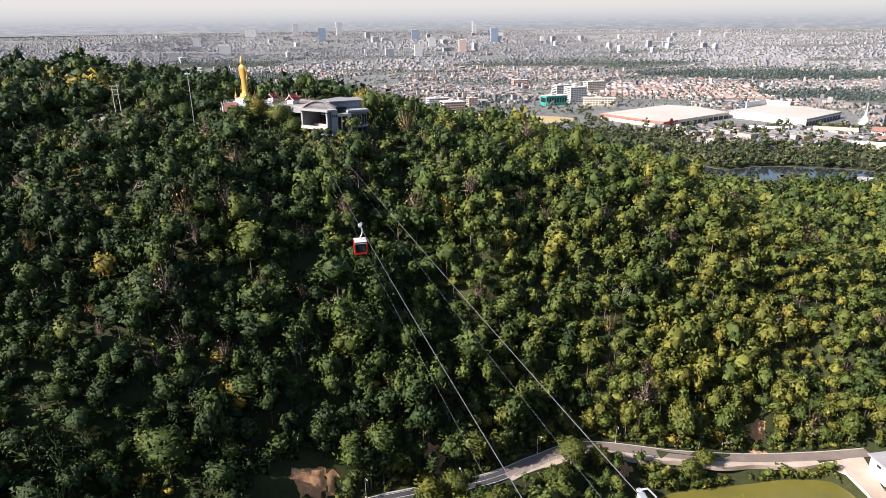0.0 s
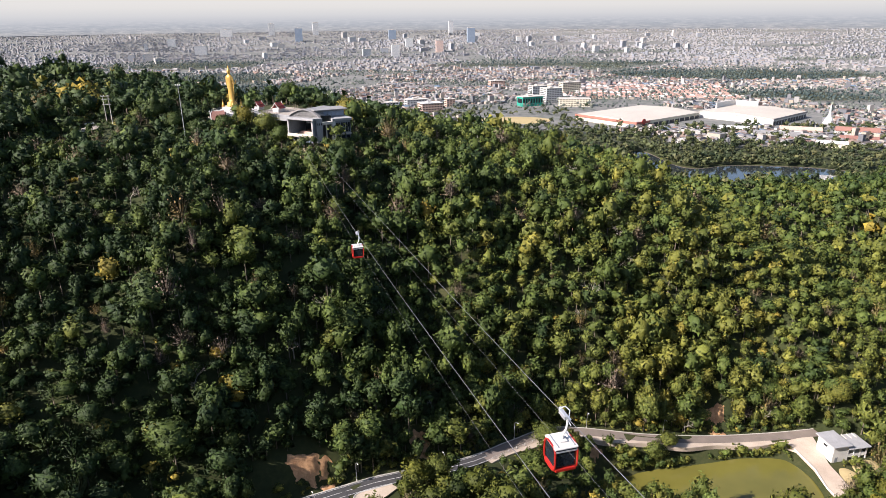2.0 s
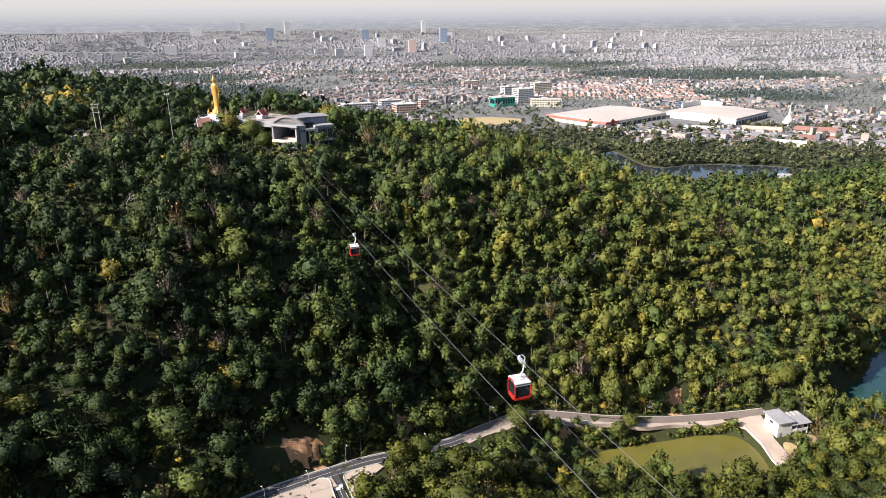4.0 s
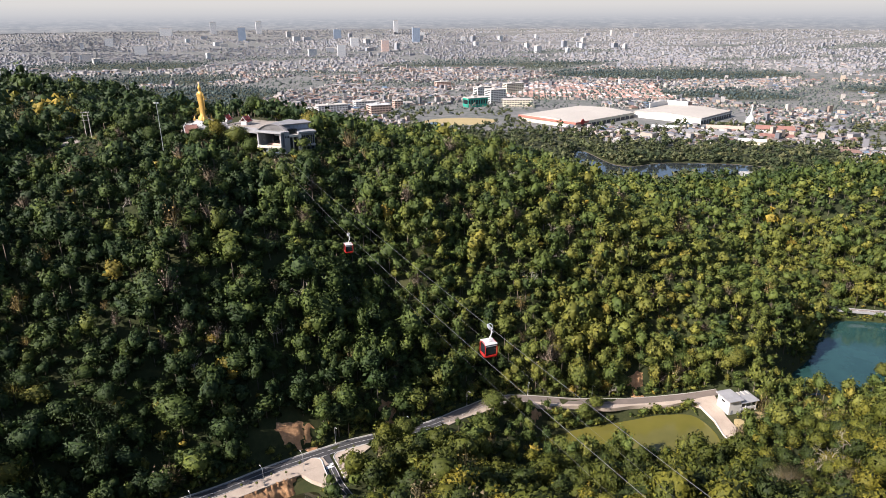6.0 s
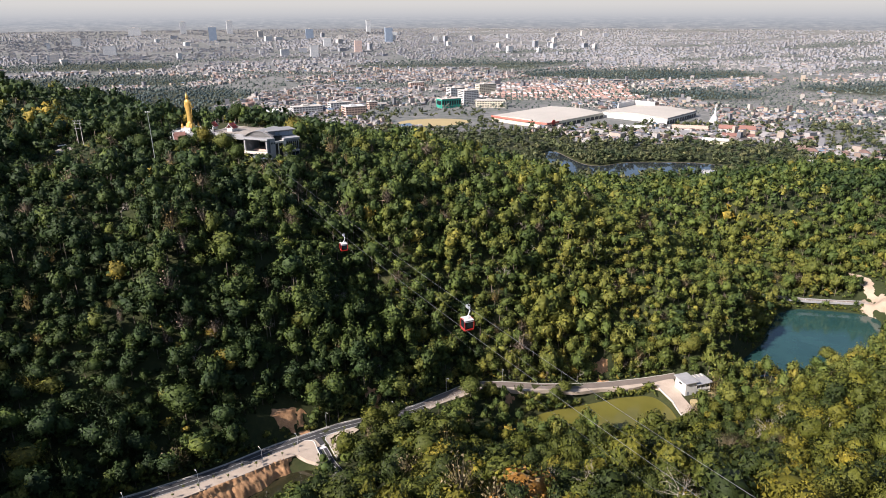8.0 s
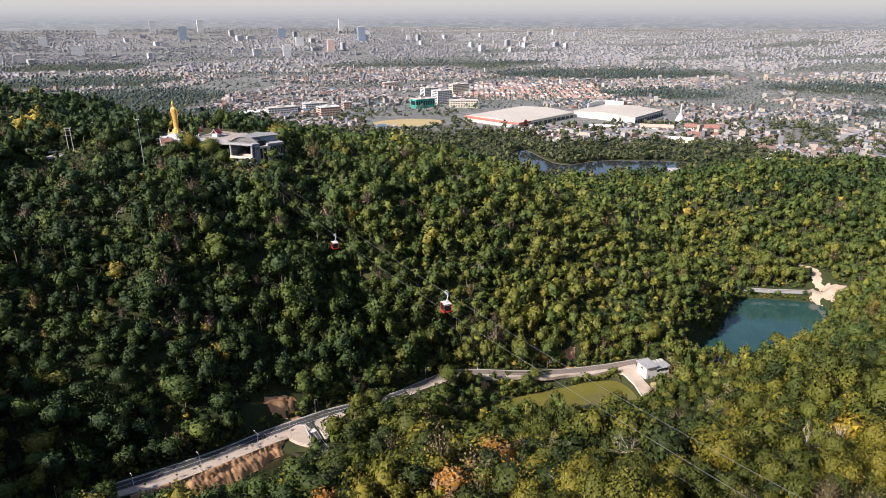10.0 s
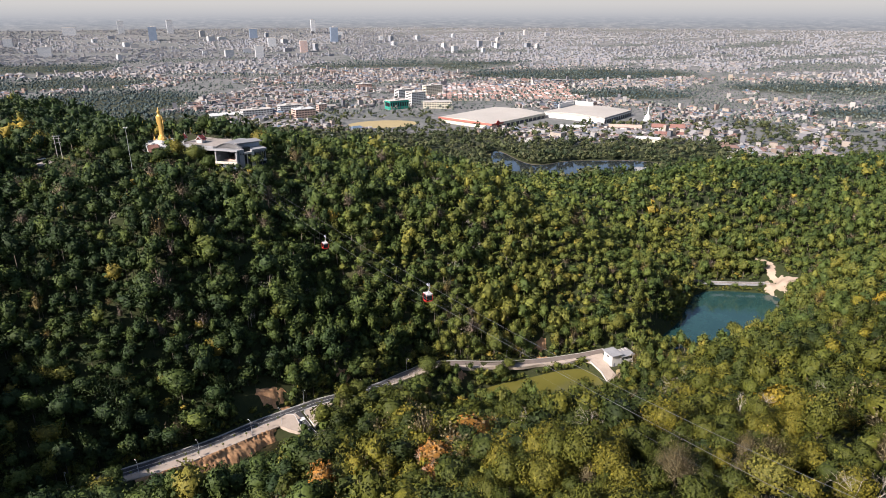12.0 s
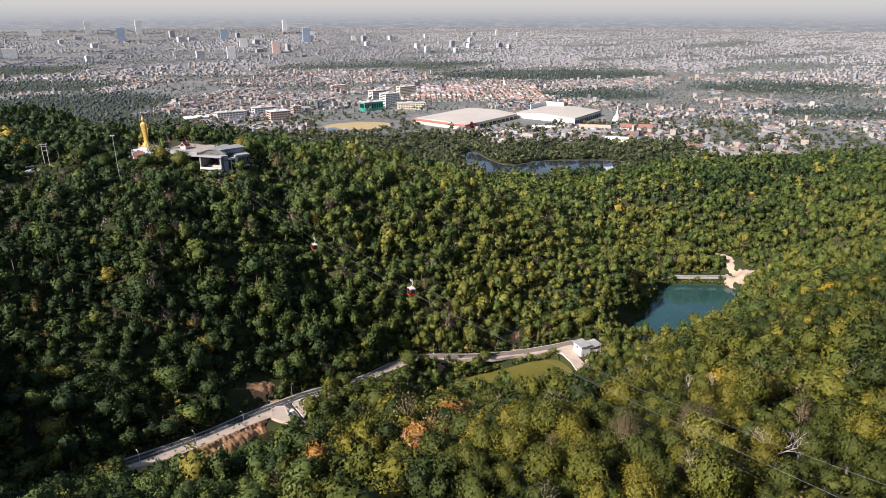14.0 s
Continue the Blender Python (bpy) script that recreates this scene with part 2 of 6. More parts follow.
def gap_to(line, x, y):
    """The distance to a line of points, and the nearest point's number."""
    x, y = np.asarray(x, float), np.asarray(y, float)
    best, idx = np.full(x.shape, 1e9), np.zeros(x.shape, int)
    for i, p in enumerate(line):
        d = np.hypot(x - p[0], y - p[1])
        m = d < best
        best[m], idx[m] = d[m], i
    return best, idx


def edge_gap(poly, x, y):
    p = np.array(poly, float)
    best = np.full(np.shape(x), 1e9)
    for a, b in zip(p, np.roll(p, -1, 0)):
        d = b - a
        t = np.clip(((x - a[0]) * d[0] + (y - a[1]) * d[1]) / (d @ d), 0, 1)
        best = np.minimum(best, np.hypot(x - a[0] - t * d[0], y - a[1] - t * d[1]))
    return best


def rounded(poly, n=6):
    """A water outline with its corners drawn smooth."""
    p = np.array(poly, float)
    k = len(p)
    out = []
    for i in range(k):
        p0, p1, p2, p3 = p[i - 1], p[i], p[(i + 1) % k], p[(i + 2) % k]
        for t in np.arange(n) / n:
            out.append(0.5 * (2 * p1 + (p2 - p0) * t + (2 * p0 - 5 * p1 + 4 * p2 - p3) * t * t + (3 * p1 - p0 - 3 * p2 + p3) * t ** 3))
    return np.array(out)


WATERS = [(z, rounded(p)) for z, p in (POND_A, POND_B, POND_C, LAKE)]
PADS = [(-98, 326, 14, 157.3), (-48, 299, 14, 150.5), (-85, 345, 22, 158.5), (46, 491, 9, 112.0), (160, 188, 10, 44.0), (146, 186, 7, 44.0), (148, 168, 5, 43.6)]


def ground_height(x, y):
    x, y = np.asarray(x, float), np.asarray(y, float)
    shape = x.shape
    x, y = x.ravel(), y.ravel()
    h = np.empty(len(x))
    for s in range(0, len(x), 20000):
        e = slice(s, s + 20000)
        h[e] = -kernel(x[e], y[e]) @ WEIGHTS[:_n] + WEIGHTS[_n]
    face = smooth(160, 200, y) * smooth(335, 285, y) * smooth(230, 150, x)
    h += face * (2.6 * np.sin(x * 0.125 + 0.9 * np.sin(y * 0.025)) + 2.0 * np.sin(x * 0.052 + y * 0.047 + 1.0) + 1.2 * np.sin(x * 0.21 - y * 0.09))
    far = smooth(640, 840, np.hypot((x - 20) * 0.9, y - 60))
    h = np.maximum(h, 21.0) * (1 - far) + plain(x, y) * far
    near = (np.abs(x - 60) < 420) & (y > 40) & (y < 520)
    ids = np.nonzero(near)[0]
    for line, wide in ((ROAD, 4.5), (BRANCH, 2.8), (DAM, 4.0)):
        d, i = gap_to(line[::2], x[ids], y[ids])
        w = 1 - smooth(wide, wide + 7, d)
        h[ids] = h[ids] * (1 - w) + (line[::2][i, 2] - 0.25) * w
    for px, py, r, pz in PADS:
        w = 1 - smooth(r, r + 9, np.hypot(x - px, y - py))
        h = h * (1 - w) + pz * w
    for z, poly in WATERS:
        box = (x > poly[:, 0].min() - 20) & (x < poly[:, 0].max() + 20) & (y > poly[:, 1].min() - 20) & (y < poly[:, 1].max() + 20)
        k = np.nonzero(box)[0]
        ins, d = inside(poly, x[k], y[k]), edge_gap(poly, x[k], y[k])
        h[k] = np.where(ins, np.minimum(h[k], z - np.minimum(0.4 + d * 0.5, 2.5)), np.where(d < 14, np.maximum(h[k], z + 0.25) * smooth(0, 6, d) + (z + 0.25) * (1 - smooth(0, 6, d)), h[k]))
    return h.reshape(shape)


def mesh_object(name, verts, faces, material, attributes=None, normals=None, flat=False):
    """A mesh from arrays: faces all of one size."""
    v, f = np.asarray(verts, np.float32), np.asarray(faces, np.int32)
    me = bpy.data.meshes.new(name)
    me.vertices.add(len(v))
    me.vertices.foreach_set("co", v.ravel())
    k = f.shape[1]
    me.loops.add(f.size)
    me.loops.foreach_set("vertex_index", f.ravel())
    me.polygons.add(len(f))
    me.polygons.foreach_set("loop_start", np.arange(0, f.size, k, dtype=np.int32))
    for key, value in (attributes or {}).items():
        a = me.attributes.new(key, "FLOAT", "POINT")
        a.data.foreach_set("value", np.asarray(value, np.float32))
    me.materials.append(material)
    me.update(calc_edges=True)
    if flat:
        me.shade_flat()
    if normals is not None:
        a = me.attributes.new("custom_normal", "FLOAT_VECTOR", "POINT")
        a.data.foreach_set("vector", np.asarray(normals, np.float32).ravel())
        me.update()
    return new(name, me)


def lines(inner, outer_low, outer_high, grow):
    """Grid lines: close together in the middle, wider outwards."""
    out = list(inner)
    s = inner[1] - inner[0]
    while out[-1] < outer_high:
        s *= grow
        out.append(min(out[-1] + s, outer_high))
    s = inner[1] - inner[0]
    while out[0] > outer_low:
        s *= grow
        out.insert(0, max(out[0] - s, outer_low))
    return np.array(out)


def ground():
    gx, gy = lines(np.arange(-240, 441, 4.0), -5300, 5300, 1.07), lines(np.arange(-80, 521, 4.0), -5300, 5300, 1.07)
    x, y = np.meshgrid(gx, gy)
    z = ground_height(x, y)
    v = np.stack([x, y, z], -1).reshape(-1, 3)
    nx, ny = len(gx), len(gy)
    i = (np.arange(ny - 1)[:, None] * nx + np.arange(nx - 1)[None, :]).ravel()
    f = np.stack([i, i + 1, i + nx + 1, i + nx], 1)
    # out to just behind the far backdrop
    f = f[np.hypot(v[f][:, :, 0], v[f][:, :, 1]).min(1) < 4890]
    ob = mesh_object("ground", v, f, M_GROUND, {"town": smooth(800, 960, np.hypot((v[:, 0] - 120) * 0.9, v[:, 1] - 60)) * (1 - 0.85 * in_groves(v[:, 0], v[:, 1]))})
    for p in ob.data.polygons:
        p.use_smooth = True
    return tagged(ob, "forest floor and dry grass ground running out to the plain", "ground", kind="structure")


# woods and parks in the plain: centre, half width along and across, turn in degrees
GROVES = [(1000, 2030, 420, 170, -12), (905, 1500, 170, 110, -20), (500, 850, 210, 70, -8), (470, 650, 140, 40, 10), (250, 780, 50, 120, 0), (600, 760, 80, 60, 0), (290, 960, 90, 110, 0), (-330, 1330, 200, 120, 8), (-190, 1010, 330, 190, 0), (60, 1010, 160, 110, 0),
          (520, 2500, 460, 110, -5), (-780, 2100, 380, 160, 5), (1500, 1500, 260, 120, -20), (1250, 1050, 190, 70, -20), (-500, 950, 260, 170, 0), (-500, 1660, 270, 230, 8), (-920, 2560, 330, 130, 5)]
# clumps of tall trees on the near shore of the lake: centre and spread
CLUMPS = np.array([(388.0, 692.0, 9.0), (507.0, 708.0, 8.0)])
# open plots: the shopping halls, the running track, the lake shore
OPEN = [(407, 1190, 112, 112), (623, 1187, 108, 108), (172, 1195, 85, 58)]


def in_groves(x, y, swell=1.0):
    r = np.zeros(len(x), bool)
    for cx, cy, a, b, t in GROVES:
        c, s = math.cos(radians(t)), math.sin(radians(t))
        u, v = (x - cx) * c + (y - cy) * s, -(x - cx) * s + (y - cy) * c
        r |= (u / a) ** 2 + (v / b) ** 2 < swell
    return r


def ground_material():
    m, nd, ln, b = mat("forest_floor", 0.95)
    a, c = noise_node(nd, ln, 0.02, 5), noise_node(nd, ln, 0.7, 6)
    r = ramp(nd, [(0.3, (0.016, 0.024, 0.008)), (0.5, (0.032, 0.040, 0.012)), (0.72, (0.065, 0.060, 0.024))])
    mx = nd.new("ShaderNodeMath")
    mx.operation = "MULTIPLY_ADD"
    mx.inputs[1].default_value = 0.5
    h = nd.new("ShaderNodeMath")
    h.operation = "MULTIPLY"
    h.inputs[1].default_value = 0.5
    ln.new(a.outputs["Fac"], h.inputs[0])
    ln.new(c.outputs["Fac"], mx.inputs[0])
    ln.new(h.outputs[0], mx.inputs[2])
    ln.new(mx.outputs[0], r.inputs[0])
    # streets, yards, dry lots and grass of the plain; darks lifted to put haze into the colour
    p, q = noise_node(nd, ln, 0.008, 8, 0.72), noise_node(nd, ln, 0.05, 5, 0.7)
    av = nd.new("ShaderNodeMath")
    av.operation = "MULTIPLY_ADD"
    av.inputs[1].default_value = 0.5
    hq = nd.new("ShaderNodeMath")
    hq.operation = "MULTIPLY"
    hq.inputs[1].default_value = 0.5
    ln.new(q.outputs["Fac"], hq.inputs[0])
    ln.new(p.outputs["Fac"], av.inputs[0])
    ln.new(hq.outputs[0], av.inputs[2])
    town = ramp(nd, [(0.36, (0.098, 0.110, 0.094)), (0.46, (0.138, 0.144, 0.132)), (0.55, (0.185, 0.181, 0.174)), (0.66, (0.26, 0.243, 0.224))])
    ln.new(av.outputs[0], town.inputs[0])
    at = nd.new("ShaderNodeAttribute")
    at.attribute_name = "town"
    mix = nd.new("ShaderNodeMix")
    mix.data_type = "RGBA"
    ln.new(at.outputs["Fac"], mix.inputs["Factor"])
    ln.new(r.outputs[0], mix.inputs["A"])
    ln.new(town.outputs[0], mix.inputs["B"])
    ln.new(mix.outputs["Result"], b.inputs["Base Color"])
    return m


M_GROUND = ground_material()
ground()


# ---- building helpers ----
def thing(name, at, label, category, group="", turn=0.0, kind=""):
    e = new(name)
    e.matrix_world = pose(*at, 0, 0, turn)
    e.empty_display_size = 0.5
    return tagged(e, label, category, group, kind)


def part(name, bm, material, parent, label=""):
    me = bpy.data.meshes.new(name)
    bm.to_mesh(me)
    bm.free()
    me.materials.append(material)
    ob = new(name, me)
    ob.parent = parent
    return tagged(ob, label)


def box(x0, x1, y0, y1, z0, z1, bm=None):
    bm = bm or bmesh.new()
    v = [bm.verts.new((x, y, z)) for z in (z0, z1) for x, y in ((x0, y0), (x1, y0), (x1, y1), (x0, y1))]
    for f in ((0, 3, 2, 1), (4, 5, 6, 7), (0, 1, 5, 4), (1, 2, 6, 5), (2, 3, 7, 6), (3, 0, 4, 7)):
        bm.faces.new([v[i] for i in f])
    return bm


def soft_box(x0, x1, y0, y1, z0, z1, r=0.05, n=2):
    bm = box(x0, x1, y0, y1, z0, z1)
    bmesh.ops.bevel(bm, geom=bm.edges[:], offset=r, segments=n, profile=0.5, affect="EDGES")
    return bm


def lathe(profile, n=16, bm=None, at=(0, 0)):
    """A turned shape from (radius, height) pairs."""
    bm = bm or bmesh.new()
    rings = []
    for r, z in profile:
        rings.append([bm.verts.new((at[0] + r * math.cos(2 * math.pi * k / n), at[1] + r * math.sin(2 * math.pi * k / n), z)) for k in range(n)] if r > 1e-4 else [bm.verts.new((at[0], at[1], z))])
    for a, b in zip(rings, rings[1:]):
        for k in range(n):
            q = [a[k % len(a)], a[(k + 1) % len(a)], b[(k + 1) % len(b)], b[k % len(b)]]
            q = [p for i, p in enumerate(q) if p not in q[:i]]
            if len(q) > 2:
                bm.faces.new(q)
    if len(rings[0]) > 1:
        bm.faces.new(rings[0][::-1])
    if len(rings[-1]) > 1:
        bm.faces.new(rings[-1])
    return bm


def tube(points, radii, n=6, bm=None):
    """A round bar through points, thicker or thinner along the way."""
    bm = bm or bmesh.new()
    pts = [Vector(p) for p in points]
    rings = []
    for i, p in enumerate(pts):
        d = (pts[min(i + 1, len(pts) - 1)] - pts[max(i - 1, 0)]).normalized()
        side = d.cross(Vector((0, 0, 1)) if abs(d.z) < 0.9 else Vector((1, 0, 0))).normalized()
        up = side.cross(d)
        r = radii[i] if hasattr(radii, "__len__") else radii
        rings.append([bm.verts.new(p + (side * math.cos(2 * math.pi * k / n) + up * math.sin(2 * math.pi * k / n)) * r) for k in range(n)])
    for a, b in zip(rings, rings[1:]):
        for k in range(n):
            bm.faces.new((a[k], a[(k + 1) % n], b[(k + 1) % n], b[k]))
    bm.faces.new(rings[0][::-1])
    bm.faces.new(rings[-1])
    return bm


# ---- sky and distance ----
def backdrop():
    """The far plain and the sky over it, past the ground's edge: a glowing ring with the haze painted in."""
    m = bpy.data.materials.new("hazy_distance")
    m.use_nodes = True
    nd, ln = m.node_tree.nodes, m.node_tree.links
    nd.remove(nd["Principled BSDF"])
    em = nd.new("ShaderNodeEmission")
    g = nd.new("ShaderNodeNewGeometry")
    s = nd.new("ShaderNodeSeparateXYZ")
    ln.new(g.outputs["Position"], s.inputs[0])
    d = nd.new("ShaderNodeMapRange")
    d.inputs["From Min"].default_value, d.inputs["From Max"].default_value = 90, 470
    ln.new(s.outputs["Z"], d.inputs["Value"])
    # haze thinning upwards into pale sky, painted as an emission gradient
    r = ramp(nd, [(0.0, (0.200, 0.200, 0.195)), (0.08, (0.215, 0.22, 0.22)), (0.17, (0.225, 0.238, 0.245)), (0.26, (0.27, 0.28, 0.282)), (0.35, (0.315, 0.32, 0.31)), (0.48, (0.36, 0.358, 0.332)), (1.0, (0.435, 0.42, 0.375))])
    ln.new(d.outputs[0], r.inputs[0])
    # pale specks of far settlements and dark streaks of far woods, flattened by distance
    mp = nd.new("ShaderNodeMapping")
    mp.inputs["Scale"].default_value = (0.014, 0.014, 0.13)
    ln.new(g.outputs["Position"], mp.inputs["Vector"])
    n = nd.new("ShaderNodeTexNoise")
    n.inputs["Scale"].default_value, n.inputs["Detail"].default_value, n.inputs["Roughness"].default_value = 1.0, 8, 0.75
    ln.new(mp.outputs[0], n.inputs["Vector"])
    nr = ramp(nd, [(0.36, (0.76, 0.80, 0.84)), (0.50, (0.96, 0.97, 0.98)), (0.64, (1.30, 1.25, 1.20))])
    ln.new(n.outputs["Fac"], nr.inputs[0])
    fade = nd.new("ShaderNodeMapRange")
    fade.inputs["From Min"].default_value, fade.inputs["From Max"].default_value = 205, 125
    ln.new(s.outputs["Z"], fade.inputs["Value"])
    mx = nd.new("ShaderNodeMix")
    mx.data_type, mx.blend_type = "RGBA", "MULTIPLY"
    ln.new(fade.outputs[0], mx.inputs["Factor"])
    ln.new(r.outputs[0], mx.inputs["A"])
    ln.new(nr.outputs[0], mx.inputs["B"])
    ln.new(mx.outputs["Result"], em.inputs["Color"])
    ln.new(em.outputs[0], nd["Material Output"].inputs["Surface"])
    n = 96
    a = np.arange(n) * 2 * math.pi / n
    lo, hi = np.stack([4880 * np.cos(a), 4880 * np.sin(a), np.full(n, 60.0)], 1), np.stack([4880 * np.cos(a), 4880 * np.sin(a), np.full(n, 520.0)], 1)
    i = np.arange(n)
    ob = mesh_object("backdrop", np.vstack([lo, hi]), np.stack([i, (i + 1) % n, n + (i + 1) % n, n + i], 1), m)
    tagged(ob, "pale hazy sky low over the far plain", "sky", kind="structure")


backdrop()


# ---- roads and water ----
def strip(name, line, left, right, lift, material, thick=0.12, parent=None):
    """A slab along a line, between two offsets to its right."""
    p = line[:, :2]
    d = np.gradient(p, axis=0)
    d /= np.linalg.norm(d, axis=1)[:, None]
    n = np.stack([d[:, 1], -d[:, 0]], 1)
    l, r = np.broadcast_to(left, len(p)), np.broadcast_to(right, len(p))
    a, b = p + n * l[:, None], p + n * r[:, None]
    k = len(p)
    z = line[:, 2] + lift
    v = np.vstack([np.column_stack([a, z]), np.column_stack([b, z]), np.column_stack([a, z - thick]), np.column_stack([b, z - thick])])
    i = np.arange(k - 1)
    f = np.vstack([np.stack([i, k + i, k + i + 1, i + 1], 1), np.stack([2 * k + i, i, i + 1, 2 * k + i + 1], 1), np.stack([k + i, 3 * k + i, 3 * k + i + 1, k + i + 1], 1)])
    ob = mesh_object(name, v, f, material, flat=True)
    ob.parent = parent
    return ob


def roads():
    old = ROAD[ROAD[:, 0] > 18]
    fresh = ROAD[ROAD[:, 0] <= 20]
    a = tagged(strip("road", fresh, -2.4, 2.4, 0.0, M_ASPHALT), "dark new asphalt road along the valley with white lines", "road", kind="structure")
    strip("lane_line", fresh, -0.06, 0.06, 0.008, M_LINE, 0.004, a)
    strip("edge_line", fresh, 2.02, 2.14, 0.008, M_LINE, 0.004, a)
    strip("edge_line", fresh, -2.2, -2.08, 0.008, M_LINE, 0.004, a)
    strip("kerb", fresh, -2.85, -2.42, 0.16, M_CONCRETE, 0.3, a)
    b = tagged(strip("road", old, -2.3, 2.3, 0.0, M_OLDROAD), "dusty grey-brown valley road with worn surface", "road", kind="structure")
    strip("kerb", old, -2.62, -2.32, 0.14, M_CONCRETE, 0.3, b)
    b = tagged(strip("road", BRANCH, -1.7, 1.7, 0.02, M_ASPHALT), "short dark asphalt side road over the causeway", "road", kind="structure")
    strip("lane_line", BRANCH[3:], -0.06, 0.06, 0.028, M_LINE, 0.004, b)
    strip("edge_line", BRANCH[3:], 1.45, 1.57, 0.028, M_LINE, 0.004, b)
    strip("edge_line", BRANCH[3:], -1.57, -1.45, 0.028, M_LINE, 0.004, b)
    stop = BRANCH[3:5] + np.array([0, -0.3, 0])
    strip("stop_line", stop, -1.4, 1.4, 0.03, M_LINE, 0.004, b)
    sandy = fresh[(fresh[:, 0] > -97) & (fresh[:, 0] < -29)]
    wide = 7.2 + 0.5 * np.sin(sandy[:, 0] * 0.13) - 2.2 * smooth(-75, -95, sandy[:, 0])
    tagged(strip("pavement", sandy, 2.45, wide, 0.06, M_SAND, 0.5), "pale sandy verge beside the new road", "pavement", kind="structure")
    side = old[old[:, 0] < 138]
    wide = 4.6 + 0.8 * np.sin(side[:, 0] * 0.21)
    tagged(strip("pavement", side, 2.35, wide, 0.03, M_SAND, 1.8), "pale concrete and sand strip beside the old road", "pavement", kind="structure")
    dam = tagged(strip("dam", DAM, -1.7, 1.7, 0.0, M_OLDROAD, 1.2), "grey-brown dam crest road at the head of the pond", "dam", kind="structure")
    strip("parapet", DAM, -2.0, -1.72, 0.5, M_PALEGREY, 1.4, dam)
    strip("parapet", DAM, 1.72, 2.0, 0.5, M_PALEGREY, 1.6, dam)


def lake_shore():
    """The bare rim along the far side of the lake."""
    p = WATERS[3][1][:36]
    wide = 0.5 + 0.5 * np.sin(np.arange(len(p)) * 0.9)
    line = np.column_stack([p, np.full(len(p), 20.3)])
    tagged(strip("lake_shore", line, -wide, 0.5, 0.0, M_BARK, 0.4), "thin bare brown rim of the park lake", "shore", kind="structure")


lake_shore()


def water(name, z, poly, material, label):
    bm = bmesh.new()
    bm.faces.new([bm.verts.new((x, y, z)) for x, y in poly])
    bmesh.ops.triangulate(bm, faces=bm.faces[:])
    me = bpy.data.meshes.new(name)
    bm.to_mesh(me)
    bm.free()
    me.materials.append(material)
    ob = new(name, me)
    if me.polygons[0].normal.z < 0:
        me.flip_normals()
    tagged(ob, label, "water", kind="structure")


roads()
for (z, poly), m, label in zip(WATERS, (M_POND, M_POND2, M_DARKPOND, M_LAKE), ("murky olive-green pond beside the road", "still blue-green reservoir pond below the dam", "dark shaded pond under the sandy bank", "grey lake in the park")):
    water("water", z, poly, m, label)


# ---- trees ----
def rot_to(normals, rng):
    """For each normal two random directions square to it."""
    n = normals / np.linalg.norm(normals, axis=1)[:, None]
    h = rng.normal(size=n.shape)
    u = np.cross(n, h)
    u /= np.linalg.norm(u, axis=1)[:, None]
    return u, np.cross(n, u)


def ball(level):
    bm = bmesh.new()
    bmesh.ops.create_icosphere(bm, subdivisions=level, radius=1.0)
    bm.verts.index_update()
    v = np.array([q.co for q in bm.verts])
    f = np.array([[q.index for q in p.verts] for p in bm.faces])
    bm.free()
    return v, f


BALLS = {k: ball(k) for k in (1, 2)}


def leaf_triangles(rng, p, d, leaf, loose):
    """Small leaf sprays at p, turned roughly to d: corners and their normals."""
    m = len(p)
    u, v = rot_to(d + rng.normal(size=d.shape) * loose, rng)
    n = np.cross(u, v)
    s = leaf * rng.uniform(0.6, 1.4, (m, 1))
    e = rng.uniform(0.5, 1.0, (m, 1))
    q = np.stack([p - u * s, p + (u * 0.6 - v * e) * s + n * s * rng.uniform(-0.3, 0.3, (m, 1)), p + (u * 0.5 + v * e) * s], 1)
    n = n * np.sign((n * d).sum(1))[:, None]
    own = min(max((leaf - 0.2) / 0.3, 0.0), 1.0)
    n = d * (0.9 - 0.4 * own) + n * (0.25 + 0.45 * own)
    return q.reshape(-1, 3), np.repeat(n / np.linalg.norm(n, axis=1)[:, None], 3, 0)


def crown_mesh(rng, radius, height, clear, sprays, leaf, lobes=9, level=2, cleft=0.44):
    """A crown of boughs: many leafy lobes with clefts between them, and loose leaf sprays on their skins that break the outline."""
    k = rng.normal(size=(lobes, 3))
    k[:, 2] = k[:, 2] * 0.8 + 0.40
    k /= np.linalg.norm(k, axis=1)[:, None]
    size, wide = rng.uniform(0.60, 1.10, lobes), rng.uniform(0.5, 1.3, lobes) * 1.15 / lobes

    def reach(d):
        g = (size[None] * np.exp(-(1 - d @ k.T) / wide[None])).max(1)
        return 1.13 - cleft + cleft * g

    v, f = BALLS[level]
    f = f[v[f].mean(1)[:, 2] > -0.42]
    used = np.unique(f)
    back = np.full(len(v), -1)
    back[used] = np.arange(len(used))
    f, d = back[f], v[used]
    half = (height - clear) / 2
    scale, mid = np.array([radius, radius, half]), np.array([0, 0, clear + half])
    p = d * (reach(d) * rng.uniform(0.62, 0.84, len(d)))[:, None] * scale + mid
    e = rng.normal(size=(sprays, 3))
    e[:, 2] = np.where(e[:, 2] < 0, e[:, 2] * 0.55, e[:, 2] * 1.1)
    e /= np.linalg.norm(e, axis=1)[:, None]
    r = reach(e)
    q = e * (r * rng.uniform(0.78, 1.10, sprays))[:, None] * scale + mid
    # each spray faces away from the middle of its own lobe
    own = k[np.argmax(e @ k.T + 0.08 * size[None], 1)]
    out = q - mid - own * scale * 0.6
    out /= np.linalg.norm(out, axis=1)[:, None]
    lv, ln = leaf_triangles(rng, q, out * 0.6 + e * 0.4, leaf, 0.6)
